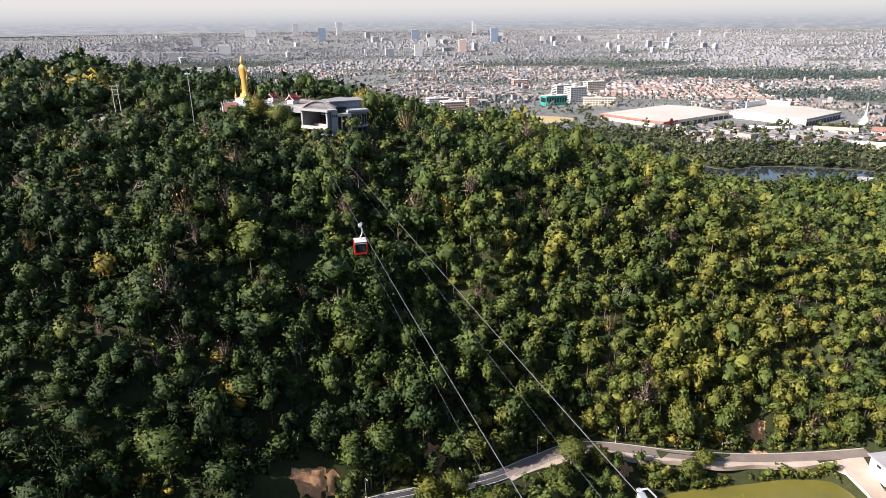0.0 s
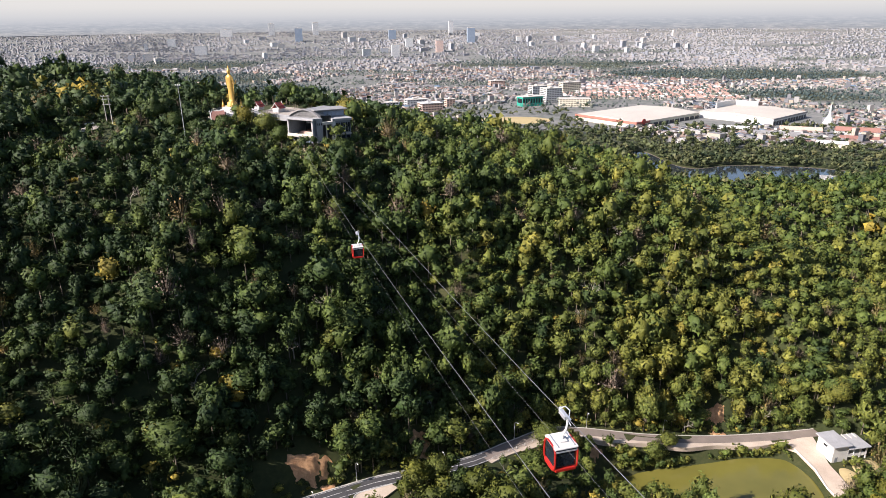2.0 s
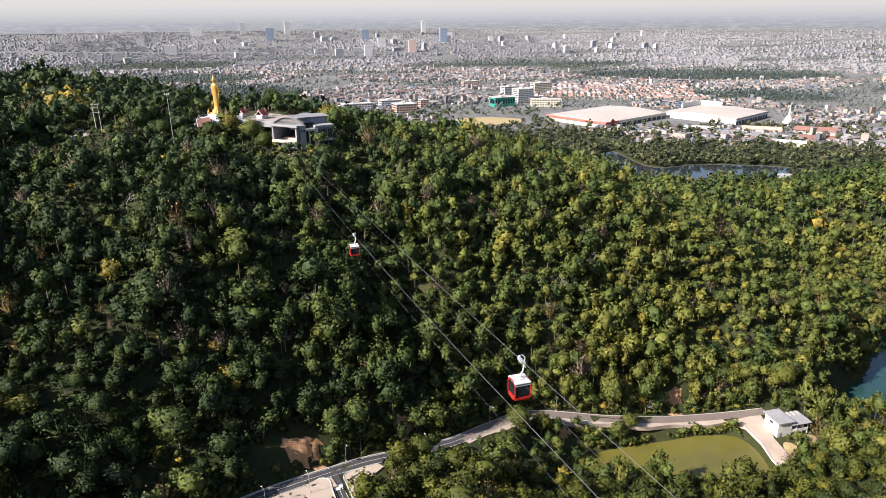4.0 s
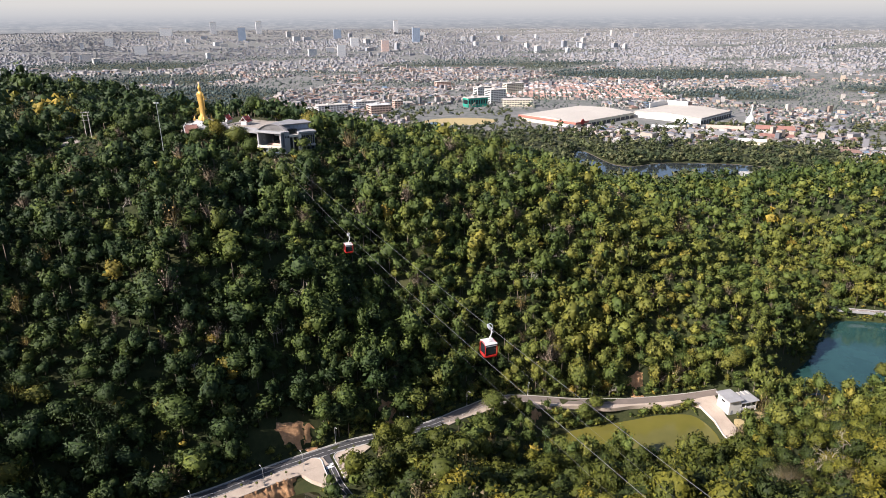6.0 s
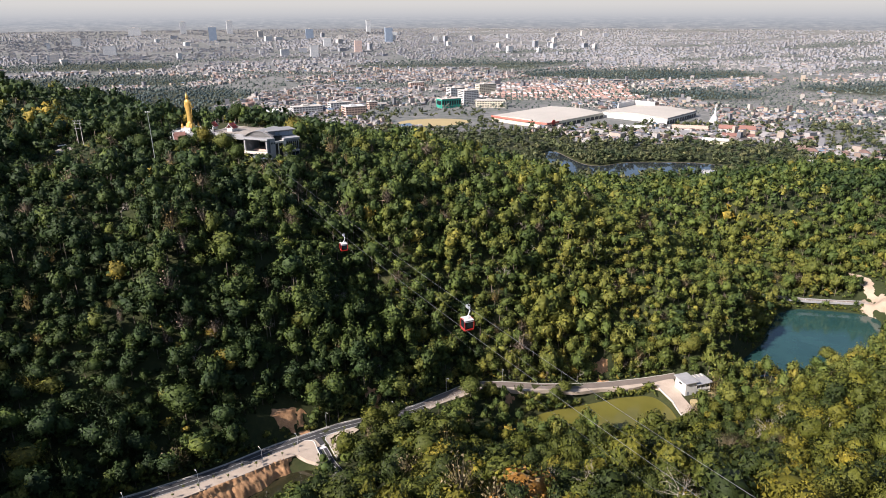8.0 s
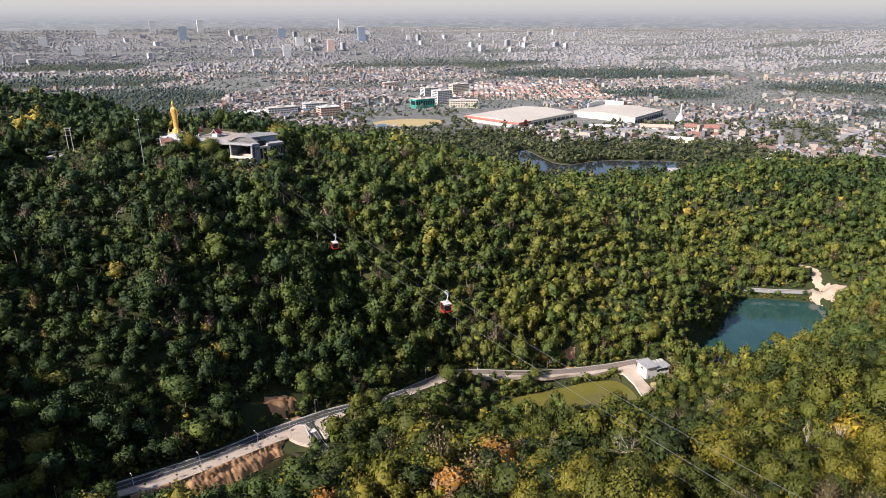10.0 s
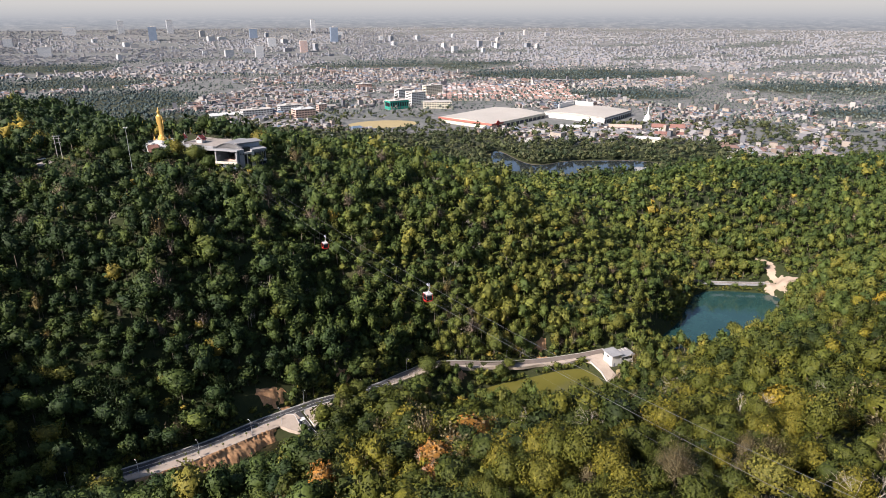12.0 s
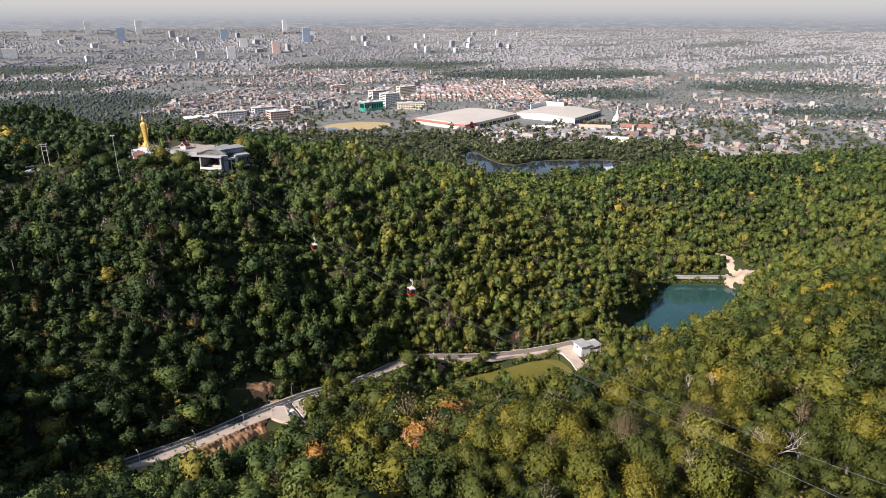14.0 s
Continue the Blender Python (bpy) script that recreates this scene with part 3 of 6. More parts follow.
    return np.vstack([p, lv]), np.vstack([f, len(p) + np.arange(sprays * 3).reshape(-1, 3)]), np.vstack([d, ln])


def twig_mesh(rng, radius, height, clear, sprays, leaf):
    """A half-bare crown: thin twigs fanning outwards with a few withered leaves."""
    a = rng.normal(size=(sprays, 3))
    a[:, 2] = np.abs(a[:, 2]) + 0.2
    a /= np.linalg.norm(a, axis=1)[:, None]
    half = (height - clear) / 2
    scale, foot = np.array([radius, radius, half * 1.5]), np.array([0, 0, clear + half * 0.5])
    p0 = foot + a * scale * rng.uniform(0.15, 0.6, (sprays, 1))
    p1 = foot + (a + rng.normal(size=a.shape) * 0.16) * scale * rng.uniform(0.8, 1.12, (sprays, 1))
    side = np.cross(p1 - p0, rng.normal(size=a.shape))
    side *= leaf * 0.22 / (np.linalg.norm(side, axis=1)[:, None] + 1e-9)
    q = np.stack([p0 - side, p0 + side, p1], 1).reshape(-1, 3)
    m = sprays // 2
    lv, ln = leaf_triangles(rng, p1[:m], a[:m], leaf * 0.8, 1.0)
    return np.vstack([q, lv]), np.arange((sprays + m) * 3).reshape(-1, 3), np.vstack([np.repeat(a, 3, 0), ln])


def trunk_mesh(rng, radius, height, clear, limbs=3, sides=4):
    bm = bmesh.new()
    top = height * 0.72
    lean = rng.uniform(-0.4, 0.4, 2)
    if sides == 3 and not limbs:
        tube([(0, 0, -1.2), (0, 0, top)], [0.2, 0.06], 3, bm)
    else:
        tube([(0, 0, -1.2), (lean[0] * 0.3, lean[1] * 0.3, clear), (lean[0], lean[1], top)], [0.2 + radius * 0.03, 0.13 + radius * 0.02, 0.05], sides, bm)
    for k in range(limbs):
        a = 2 * math.pi * (k + rng.uniform(0, 0.6)) / limbs
        z = clear + (top - clear) * rng.uniform(0.0, 0.4)
        r = radius * rng.uniform(0.5, 0.75)
        tube([(lean[0] * 0.4, lean[1] * 0.4, z), (r * 0.5 * math.cos(a), r * 0.5 * math.sin(a), z + 0.9), (r * math.cos(a), r * math.sin(a), z + 2.0)], [0.09, 0.07, 0.03], max(3, sides - 1), bm)
    v = np.array([q.co for q in bm.verts])
    f = [tuple(q.index for q in p.verts) for p in bm.faces]
    bm.verts.index_update()
    f = [tuple(q.index for q in p.verts) for p in bm.faces]
    bm.free()
    return v, np.array([p for p in f if len(p) == 4])


def tree_tone(x, y, rng):
    """How green a tree is: patches of one kind, single pale, yellow and dry ones among them; slopes toned up for sun,
    down for shade.
    """
    n = np.array([noise.noise(Vector((a * 0.012, b * 0.012, 3.0))) for a, b in zip(x, y)])
    # lit shifts tone by place, partly painting sunny and shaded slopes into the leaves
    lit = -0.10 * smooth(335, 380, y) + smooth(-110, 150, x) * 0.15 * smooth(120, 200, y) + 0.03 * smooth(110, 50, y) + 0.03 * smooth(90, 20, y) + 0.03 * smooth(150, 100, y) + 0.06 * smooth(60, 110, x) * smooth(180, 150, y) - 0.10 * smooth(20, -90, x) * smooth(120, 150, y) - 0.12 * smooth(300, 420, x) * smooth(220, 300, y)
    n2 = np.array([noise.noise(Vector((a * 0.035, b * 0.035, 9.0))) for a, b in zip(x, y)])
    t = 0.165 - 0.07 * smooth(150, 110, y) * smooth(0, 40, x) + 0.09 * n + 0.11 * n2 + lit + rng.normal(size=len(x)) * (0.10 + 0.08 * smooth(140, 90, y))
    u = rng.uniform(size=len(x))
    t = np.where(u > 0.945, rng.uniform(0.84, 0.93, len(x)), np.clip(t, 0.02, 0.62))
    t = np.where((u < 0.004), rng.uniform(0.68, 0.80, len(x)), t)
    spot = np.hypot((x - 5) / 30, (y - 38) / 22) < 1
    return np.where(spot & (u > 0.72), rng.uniform(0.82, 1.0, len(x)), t)


BUILT = [(-98, 326, 11), (-84, 330, 9), (-52, 297, 11), (-40, 297, 10), (-70, 322, 16), (-88, 345, 14), (46, 491, 7), (160, 187, 11), (146, 186, 9), (148, 168, 6), (462, 674, 22), (630, 678, 18)]
BARE = [(-35, 150, 4.0), (-3, 166, 2.5), (44, 480, 5), (100, -8.5, 4.5), (96, -17, 4.0), (91, -25, 2.5), (96.4, 14.6, 3.0), (96, 7, 2.0), (59, -36, 4.0), (117, 203.5, 4.0), (-24, 138, 4), (-28, 131, 5), (-22, 131, 3.5), (-17, 141, 3.5), (-43, 145, 3.5), (-49, 141, 3.5), (-161, 300, 4), (-150, 309, 3), (-163, 306, 3), (-19, 142, 4), (-14, 146, 3), (64, 183, 3), (166, 178, 4), (158, 176, 4)]
WASH = rounded([(341, 298), (346, 293), (349, 286), (345, 279), (343, 271), (347, 261), (343, 253), (336, 249), (333, 256), (329, 263), (331, 272), (337, 278), (340, 284), (340, 291)], 4)


def plantable(x, y):
    ok = np.ones(len(x), bool)
    for line, wide in ((ROAD, 4.4), (BRANCH, 3.4), (DAM, 4.5)):
        d, _ = gap_to(line, x, y)
        ok &= d > wide
    d, i = gap_to(ROAD, x, y)
    nrm = np.gradient(ROAD[:, :2], axis=0)
    side = (x - ROAD[i, 0]) * nrm[i, 1] - (y - ROAD[i, 1]) * nrm[i, 0]
    ok &= ~((side > 0) & (d < 12.0) & (x < -26) & (x > -90))
    ok &= ~((side > 0) & (d < 6.5) & (x > 20) & (x < 150))
    for z, poly in WATERS:
        ok &= ~inside(poly, x, y) & (edge_gap(poly, x, y) > 2.0)
    ok &= ~inside(WASH, x, y) & (edge_gap(WASH, x, y + 1.5) > 2.8)
    for bx, by, r in BUILT + BARE:
        ok &= np.hypot(x - bx, y - by) > r + 1.5
    return ok


def scatter(x0, x1, y0, y1, step, rng, keep):
    gx, gy = np.meshgrid(np.arange(x0, x1, step), np.arange(y0, y1, step * 0.87))
    gx[1::2] += step / 2
    x, y = gx.ravel() + rng.uniform(-0.36, 0.36, gx.size) * step, gy.ravel() + rng.uniform(-0.36, 0.36, gx.size) * step
    k = keep(x, y)
    x, y = x[k], y[k]
    k = plantable(x, y)
    x, y = x[k], y[k]
    h = ground_height(x, y)
    slope = np.hypot(ground_height(x + 4, y) - h, ground_height(x, y + 4) - h) / 4
    k = rng.uniform(size=len(x)) < np.sqrt(1 + slope ** 2) / 1.22
    more = rng.uniform(size=len(x)) < (slope - 0.7) * 1.3
    ex, ey = x[more] + rng.uniform(-0.5, 0.5, more.sum()) * step, y[more] + rng.uniform(-0.5, 0.5, more.sum()) * step
    e = plantable(ex, ey)
    return np.append(x[k], ex[e]), np.append(y[k], ey[e])


def wedge(x, y):
    """The part of the hills that the valley looks on to."""
    return (x > -0.66 * (y + 140) - 30) & (x < 1.24 * (y + 140) + 30)


def shore(x, y):
    """Lower growth beside the ponds."""
    s = np.ones(len(x))
    for (z, poly), limit in zip(WATERS[:3], (176, 235, 117)):
        low, wide = (0.38, 34) if limit == 117 else (0.72, 14)
        s = np.where((y < limit) & (x > -88), np.minimum(s, low + (1 - low) * smooth(4, wide, edge_gap(poly, x, y))), s)
    return s


def brow(x, y):
    """Lower trees on the brow below the terrace and the station."""
    s = 1 - 0.22 * (1 - smooth(30, 50, np.hypot(x + 78, (y - 296) * 1.2))) * smooth(326, 316, y)
    return s * (1 - 0.5 * (1 - smooth(14, 30, np.hypot(x + 150, y - 282))))


def roadside(x, y):
    """Lower growth on the open side of the old road."""
    d, i = gap_to(ROAD[::2], x, y)
    near = (y < ROAD[::2][i, 1]) & (x > 14) & (x < 64)
    return np.where(near, 0.42 + 0.58 * smooth(5, 26, d), 1.0)


def forest(name, label, x, y, rng, templates, size, material, tone, stems=True, dry=0):
    """Woods as one mesh: each tree a turned and scaled crown with its stem."""
    z = ground_height(x, y) - 0.2
    pick = rng.integers(0, len(templates) - dry, len(x))
    if not dry:
        tone = np.where(tone > 0.82, 0.5, tone)
    else:
        pick = np.where((tone > 0.82) & (tone < 0.97), len(templates) - 1 - rng.integers(0, dry, len(x)), pick)
    vs, fs, ts, ns, wv, wf = [], [], [], [], [], []
    nv = nw = 0
    for k, (cv, cf, cn, tv, tf) in enumerate(templates):
        ids = np.nonzero(pick == k)[0]
        m = len(ids)
        a = rng.uniform(0, 2 * math.pi, m)
        s = size * np.clip(rng.lognormal(0.0, 0.32, m), 0.58, 1.7) * shore(x[ids], y[ids]) * brow(x[ids], y[ids]) * roadside(x[ids], y[ids])
        roll = np.array([noise.noise(Vector((p * 0.03, q * 0.03, 5.0))) for p, q in zip(x[ids], y[ids])])
        s = s * (1 + 0.24 * roll)
        h = s * rng.uniform(0.85, 1.2, m) * (1 + 0.25 * roll)
        co, si = np.cos(a), np.sin(a)
        squeeze = rng.uniform(0.78, 1.3, (m, 1))
        for src, sf, vl, fl, crown in ((cv, cf, vs, fs, True), (tv, tf, wv, wf, False)):
            v = np.empty((m, len(src), 3), np.float32)
            v[:, :, 0] = (src[None, :, 0] * co[:, None] - src[None, :, 1] * si[:, None]) * s[:, None] * squeeze + x[ids, None]
            v[:, :, 1] = (src[None, :, 0] * si[:, None] + src[None, :, 1] * co[:, None]) * s[:, None] / squeeze + y[ids, None]
            v[:, :, 2] = src[None, :, 2] * h[:, None] + z[ids, None]
            base = (nv if crown else nw) + np.arange(m) * len(src)
            fl.append((sf[None] + base[:, None, None]).reshape(-1, sf.shape[1]))
            vl.append(v.reshape(-1, 3))
            if crown:
                ts.append(np.repeat(tone[ids], len(src)))
                n = np.empty((m, len(src), 3), np.float32)
                n[:, :, 0] = cn[None, :, 0] * co[:, None] - cn[None, :, 1] * si[:, None]
                n[:, :, 1] = cn[None, :, 0] * si[:, None] + cn[None, :, 1] * co[:, None]
                n[:, :, 2] = cn[None, :, 2]
                ns.append(n.reshape(-1, 3))
                nv += m * len(src)
            else:
                nw += m * len(src)
    ob = mesh_object(name, np.vstack(vs), np.vstack(fs), material, {"tone": np.concatenate(ts)}, np.vstack(ns))
    tagged(ob, label, "forest", kind="stuff")
    if not stems:
        return ob
    w = mesh_object("stems", np.vstack(wv), np.vstack(wf), M_BARK)
    tagged(w, "thin grey-brown stems and limbs", kind="stuff")
    w.parent = ob
    return ob


def templates(rng, n, sprays, leaf, radius, height, lobes=(7, 13), level=2, dry=0, cleft=0.58):
    """n leafy trees, then some half-bare ones."""
    out = []
    for k in range(n + dry):
        r, h = rng.uniform(*radius), rng.uniform(*height)
        c = h * rng.uniform(0.14, 0.30)
        count = rng.integers(*lobes)
        crown = crown_mesh(rng, r, h, c, sprays, leaf, count, level, cleft) if k < n else twig_mesh(rng, r, h, c, 170, 0.3)
        out.append((*crown, *trunk_mesh(rng, r, h, c, 0, 3)))
    return out


rng = np.random.default_rng(7)
NEAR = (12, 108, -70, 14)


def in_near(x, y):
    return (x > NEAR[0]) & (x < NEAR[1]) & (y > NEAR[2]) & (y < NEAR[3])


def woods():
    t1 = templates(rng, 18, 400, 0.30, (2.0, 4.2), (5.5, 9.0), (9, 16), 2, 5, 0.44)
    t2 = templates(rng, 16, 270, 0.41, (2.3, 3.8), (8.0, 12.5), (8, 14), 2, dry=4)
    t5 = templates(rng, 16, 115, 0.51, (2.4, 3.8), (7.0, 11.0), (7, 13), 2, dry=4)
    t3 = templates(rng, 10, 30, 0.8, (2.5, 3.7), (6.0, 9.0), (4, 7), 1)
    t4 = templates(rng, 12, 30, 0.52, (1.6, 2.8), (2.4, 5.2), (4, 7), 1)
    x, y = scatter(-170, 330, -120, 150, 5.6, rng, lambda a, b: wedge(a, b) & ~in_near(a, b))
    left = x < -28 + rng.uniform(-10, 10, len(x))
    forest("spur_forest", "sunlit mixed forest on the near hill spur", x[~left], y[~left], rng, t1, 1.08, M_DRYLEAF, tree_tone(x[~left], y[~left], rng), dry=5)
    # tone cut to 0.6: the valley head's shade is put into the leaf colour
    forest("valley_forest", "deep green forest in the valley head, toned darker for its shade", x[left], y[left], rng, t1, 1.10, M_LEAF, tree_tone(x[left], y[left], rng) * 0.6)
    x, y = scatter(-330, 620, 150, 345, 5.2, rng, wedge)
    # the trees that stand along the road, on the hill side
    row = ROAD[2::2]
    d = np.gradient(row[:, :2], axis=0)
    d /= np.linalg.norm(d, axis=1)[:, None]
    off = -rng.uniform(4.8, 7.5, len(row))
    rx, ry = row[:, 0] + d[:, 1] * off, row[:, 1] - d[:, 0] * off
    k = plantable(rx, ry)
    x, y = np.append(x, rx[k]), np.append(y, ry[k])
    off = rng.uniform(7.2, 10.5, len(row))
    rx, ry = row[:, 0] + d[:, 1] * off, row[:, 1] - d[:, 0] * off
    k = plantable(rx, ry) & (rx > 2) & (rx < 62)
    x, y = np.append(x, rx[k]), np.append(y, ry[k])
    low = y < 215 + rng.uniform(-12, 12, len(x))
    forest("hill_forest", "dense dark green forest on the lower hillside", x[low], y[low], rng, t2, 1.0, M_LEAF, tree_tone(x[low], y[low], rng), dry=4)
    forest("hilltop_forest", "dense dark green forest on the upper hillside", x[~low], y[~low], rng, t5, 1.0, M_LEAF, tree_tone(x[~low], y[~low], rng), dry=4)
    x, y = scatter(-520, 960, 345, 700, 6.3, rng, lambda a, b: wedge(a, b) & ((a > -30) | (b < 440) | ((a < -40) & (b > 480))))
    forest("far_forest", "wooded back slopes and park trees", x, y, rng, t3, 1.22, M_LEAF, tree_tone(x, y, rng))
    x, y = scatter(-280, 380, -330, -120, 7.5, rng, lambda a, b: np.ones(len(a), bool))
    x2, y2 = scatter(-300, 420, -120, 200, 7.5, rng, lambda a, b: ~wedge(a, b) & (a < 1.24 * (b + 140) + 190))
    x, y = np.append(x, x2), np.append(y, y2)
    forest("back_forest", "mixed forest on the hill behind the valley", x, y, rng, t3, 1.5, M_DRYLEAF, tree_tone(x, y, rng), False)
    x, y = scatter(-290, 420, -84, 335, 4.6, rng, lambda a, b: wedge(a, b) & ((b > 120) | (a < -20)))
    forest("undergrowth", "low dark green shrubs and young trees under the forest", x, y, rng, t4, 1.0, M_LEAF, tree_tone(x, y, rng) * 0.8, False)
    t6 = templates(rng, 8, 80, 0.24, (1.6, 2.8), (2.4, 5.2), (4, 7), 1)
    x, y = scatter(-10, 170, -84, 70, 4.8, rng, wedge)
    forest("undergrowth", "olive green shrubs and young trees on the spur", x, y, rng, t6, 1.0, M_DRYLEAF, tree_tone(x, y, rng) * 0.9, False)


woods()


def shore_shrubs():
    """Bushes that line the water, the dam's foot and the low side of the old road."""
    r = np.random.default_rng(41)
    t = templates(r, 10, 56, 0.28, (1.2, 2.0), (2.4, 3.8), (5, 8), 1)
    px, py, ps = [], [], []
    for (z, poly), step in zip(WATERS[:3], (2.0, 2.4, 2.4)):
        for a, b in zip(poly, np.roll(poly, -1, 0)):
            d = b - a
            n = np.array([d[1], -d[0]]) / np.linalg.norm(d)
            for u in np.arange(0, 1, step / np.linalg.norm(d) / 2):
                for sgn in (1, -1):
                    q = a + d * u + n * sgn * r.uniform(0.7, 5.0)
                    px.append(q[0])
                    py.append(q[1])
                    ps.append(r.uniform(0.45, 1.0))
    row = ROAD[(ROAD[:, 0] > 22) & (ROAD[:, 0] < 142)]
    d = np.gradient(row[:, :2], axis=0)
    d /= np.linalg.norm(d, axis=1)[:, None]
    for k in range(4):
        off = 5.6 + r.uniform(0, 3.0, len(row))
        px += list(row[:, 0] + d[:, 1] * off)
        py += list(row[:, 1] - d[:, 0] * off)
        ps += list(np.where(row[:, 0] < 98, r.uniform(1.2, 2.1, len(row)), r.uniform(0.3, 0.75, len(row))))
    for cx, cy, wide, count, low, high in ((168, 175, 13, 130, 0.35, 0.85), (-98, 308, 10, 70, 0.9, 1.6), (-60, 285, 9, 50, 0.7, 1.3), (354, 296, 13, 110, 0.6, 1.5), (300, 299, 9, 60, 0.7, 1.5), (268, 297, 9, 60, 0.7, 1.5), (240, 298, 9, 60, 0.7, 1.5), (325, 293, 8, 40, 0.6, 1.2)):
        for k in range(count):
            a, q = r.uniform(0, 2 * math.pi), wide * math.sqrt(r.uniform())
            px.append(cx + q * math.cos(a))
            py.append(cy + q * math.sin(a))
            ps.append(r.uniform(low, high))
    foot = ROAD[(ROAD[:, 0] > -110)]
    e = np.gradient(foot[:, :2], axis=0)
    e /= np.linalg.norm(e, axis=1)[:, None]
    for k in range(3):
        off = -3.6 - r.uniform(0, 4.0, len(foot))
        px += list(foot[:, 0] + e[:, 1] * off)
        py += list(foot[:, 1] - e[:, 0] * off)
        ps += list(r.uniform(0.3, 0.9, len(foot)))
    for k in range(3):
        q = DAM + np.array([0, -3.6 - 2.0 * k, 0])
        px += list(q[:, 0] + r.uniform(-1, 1, len(q)))
        py += list(q[:, 1] + r.uniform(-1, 1, len(q)))
        ps += list(r.uniform(0.3, 0.75, len(q)))
    x, y, s = np.array(px), np.array(py), np.array(ps)
    ok = np.ones(len(x), bool)
    for z, poly in WATERS:
        ok &= ~inside(poly, x, y)
    for line, wide in ((ROAD, 3.4), (BRANCH, 2.6), (DAM, 2.6)):
        ok &= gap_to(line, x, y)[0] > wide
    ok &= ~inside(WASH, x, y) & ~((x > 141.5) & (x < 154) & (y > 155) & (y < 202)) & ~((x > 150) & (x < 171) & (y > 180.5) & (y < 196))
    rd, ri = gap_to(ROAD, x, y)
    ok &= ~((rd < 13) & (x < -26) & (x > -90) & (y < ROAD[ri, 1]))
    for bx, by, br in BARE:
        ok &= np.hypot(x - bx, y - by) > br * 0.8
    ok &= ~((rd < 5.4) & (y < ROAD[ri, 1]))
    ok &= ~((y > 290) & (x < 0) & (np.hypot(x + 98.5, y - 326) < 14)) & ~((x < 0) & (np.hypot(x + 50, y - 298) < 13)) & (np.hypot(x - 104, y - 186) > 4) & (np.hypot(x - 64, y - 183) > 4)
    x, y, s = x[ok], y[ok], s[ok]
    for lo, hi, tone in ((0, 0.45, 0.45), (0.45, 0.8, 0.35), (0.8, 9, 0.30)):
        k = (s >= lo) & (s < hi)
        forest("shrubs", "green bushes and reeds along the water's edge", x[k], y[k], r, t, float(s[k].mean()), M_LEAF, np.clip(tone + 0.12 * r.normal(size=k.sum()), 0.05, 0.7), False)


shore_shrubs()


def near_trees():
    """The trees that the camera passes nearest, one by one."""
    x, y = scatter(NEAR[0], NEAR[1], NEAR[2], NEAR[3], 5.6, rng, in_near)
    z, tone = ground_height(x, y), tree_tone(x, y, rng)
    kinds = [(0.18, "dark green broadleaf tree in the forest"), (0.32, "green broadleaf tree in the forest"), (0.44, "fresh green broadleaf tree in the forest"), (0.52, "yellow-green broadleaf tree in the forest"), (0.9, "dry olive-brown tree in the forest"), (1.0, "orange-leaved tree in the forest")]
    models = []
    for value, label in kinds:
        for k in range(3):
            r, h = rng.uniform(2.2, 3.9), rng.uniform(6.0, 9.5)
            c = h * rng.uniform(0.12, 0.24)
            t = thing("tree", (0, 0, 0), label, "tree", "forest trees")
            cv, cf, cn = (twig_mesh(rng, r * 0.8, h, c, 1500, 0.13) if value == 0.9 else crown_mesh(rng, r, h, c, 2100, 0.175, int(rng.integers(12, 24))))
            ob = mesh_object("crown", cv, cf, M_DRYLEAF, {"tone": np.full(len(cv), value)}, cn)
            ob.parent = t
            tv, tf = trunk_mesh(rng, r, h, c, 5, 5)
            ob = mesh_object("trunk", tv, tf, M_BARK)
            ob.parent = t
            models.append((value, t, []))
    for px, py, pz, tn in zip(x, y, z, tone):
        near = sorted(models, key=lambda q: abs(q[0] - tn) + rng.uniform(0, 0.06))[0]
        s = float(np.clip(rng.lognormal(-0.02, 0.22), 0.6, 1.25))
        m = pose(px, py, pz - 0.2, 0, 0, rng.uniform(0, 360)) @ Matrix.Diagonal((s, s, s * rng.uniform(0.9, 1.15), 1))
        if not near[2]:
            near[1].matrix_world = m
            near[2].append(1)
        else:
            copy_thing(near[1], m)
    for value, t, used in models:
        if not used:
            for o in (*t.children, t):
                bpy.data.objects.remove(o)


near_trees()


# ---- the city on the plain ----
def island_material(name, stops, rough=0.8):
    m, nd, ln, b = mat(name, rough)
    g = nd.new("ShaderNodeNewGeometry")
    r = ramp(nd, stops, "CONSTANT")
    ln.new(g.outputs["Random Per Island"], r.inputs[0])
    n = noise_node(nd, ln, 0.3, 4)
    mx = nd.new("ShaderNodeMix")
    mx.data_type, mx.blend_type = "RGBA", "MULTIPLY"
    mx.inputs["Factor"].default_value = 0.35
    ln.new(r.outputs[0], mx.inputs["A"])
    ln.new(n.outputs["Fac"], mx.inputs["B"])
    ln.new(mx.outputs["Result"], b.inputs["Base Color"])
    return m


M_HOUSEWALL = island_material("house_walls", [(0, (0.47, 0.44, 0.405)), (0.11, (0.37, 0.355, 0.34)), (0.34, (0.42, 0.36, 0.30)), (0.48, (0.21, 0.21, 0.225)), (0.70, (0.30, 0.23, 0.185)), (0.82, (0.15, 0.155, 0.17)), (0.94, (0.40, 0.34, 0.27))])
M_HOUSEROOF = island_material("house_roofs", [(0, (0.32, 0.305, 0.30)), (0.16, (0.22, 0.21, 0.215)), (0.36, (0.41, 0.385, 0.355)), (0.44, (0.23, 0.145, 0.12)), (0.60, (0.31, 0.22, 0.18)), (0.70, (0.15, 0.16, 0.185)), (0.80, (0.36, 0.32, 0.28)), (0.88, (0.15, 0.13, 0.12)), (0.95, (0.14, 0.20, 0.27))])
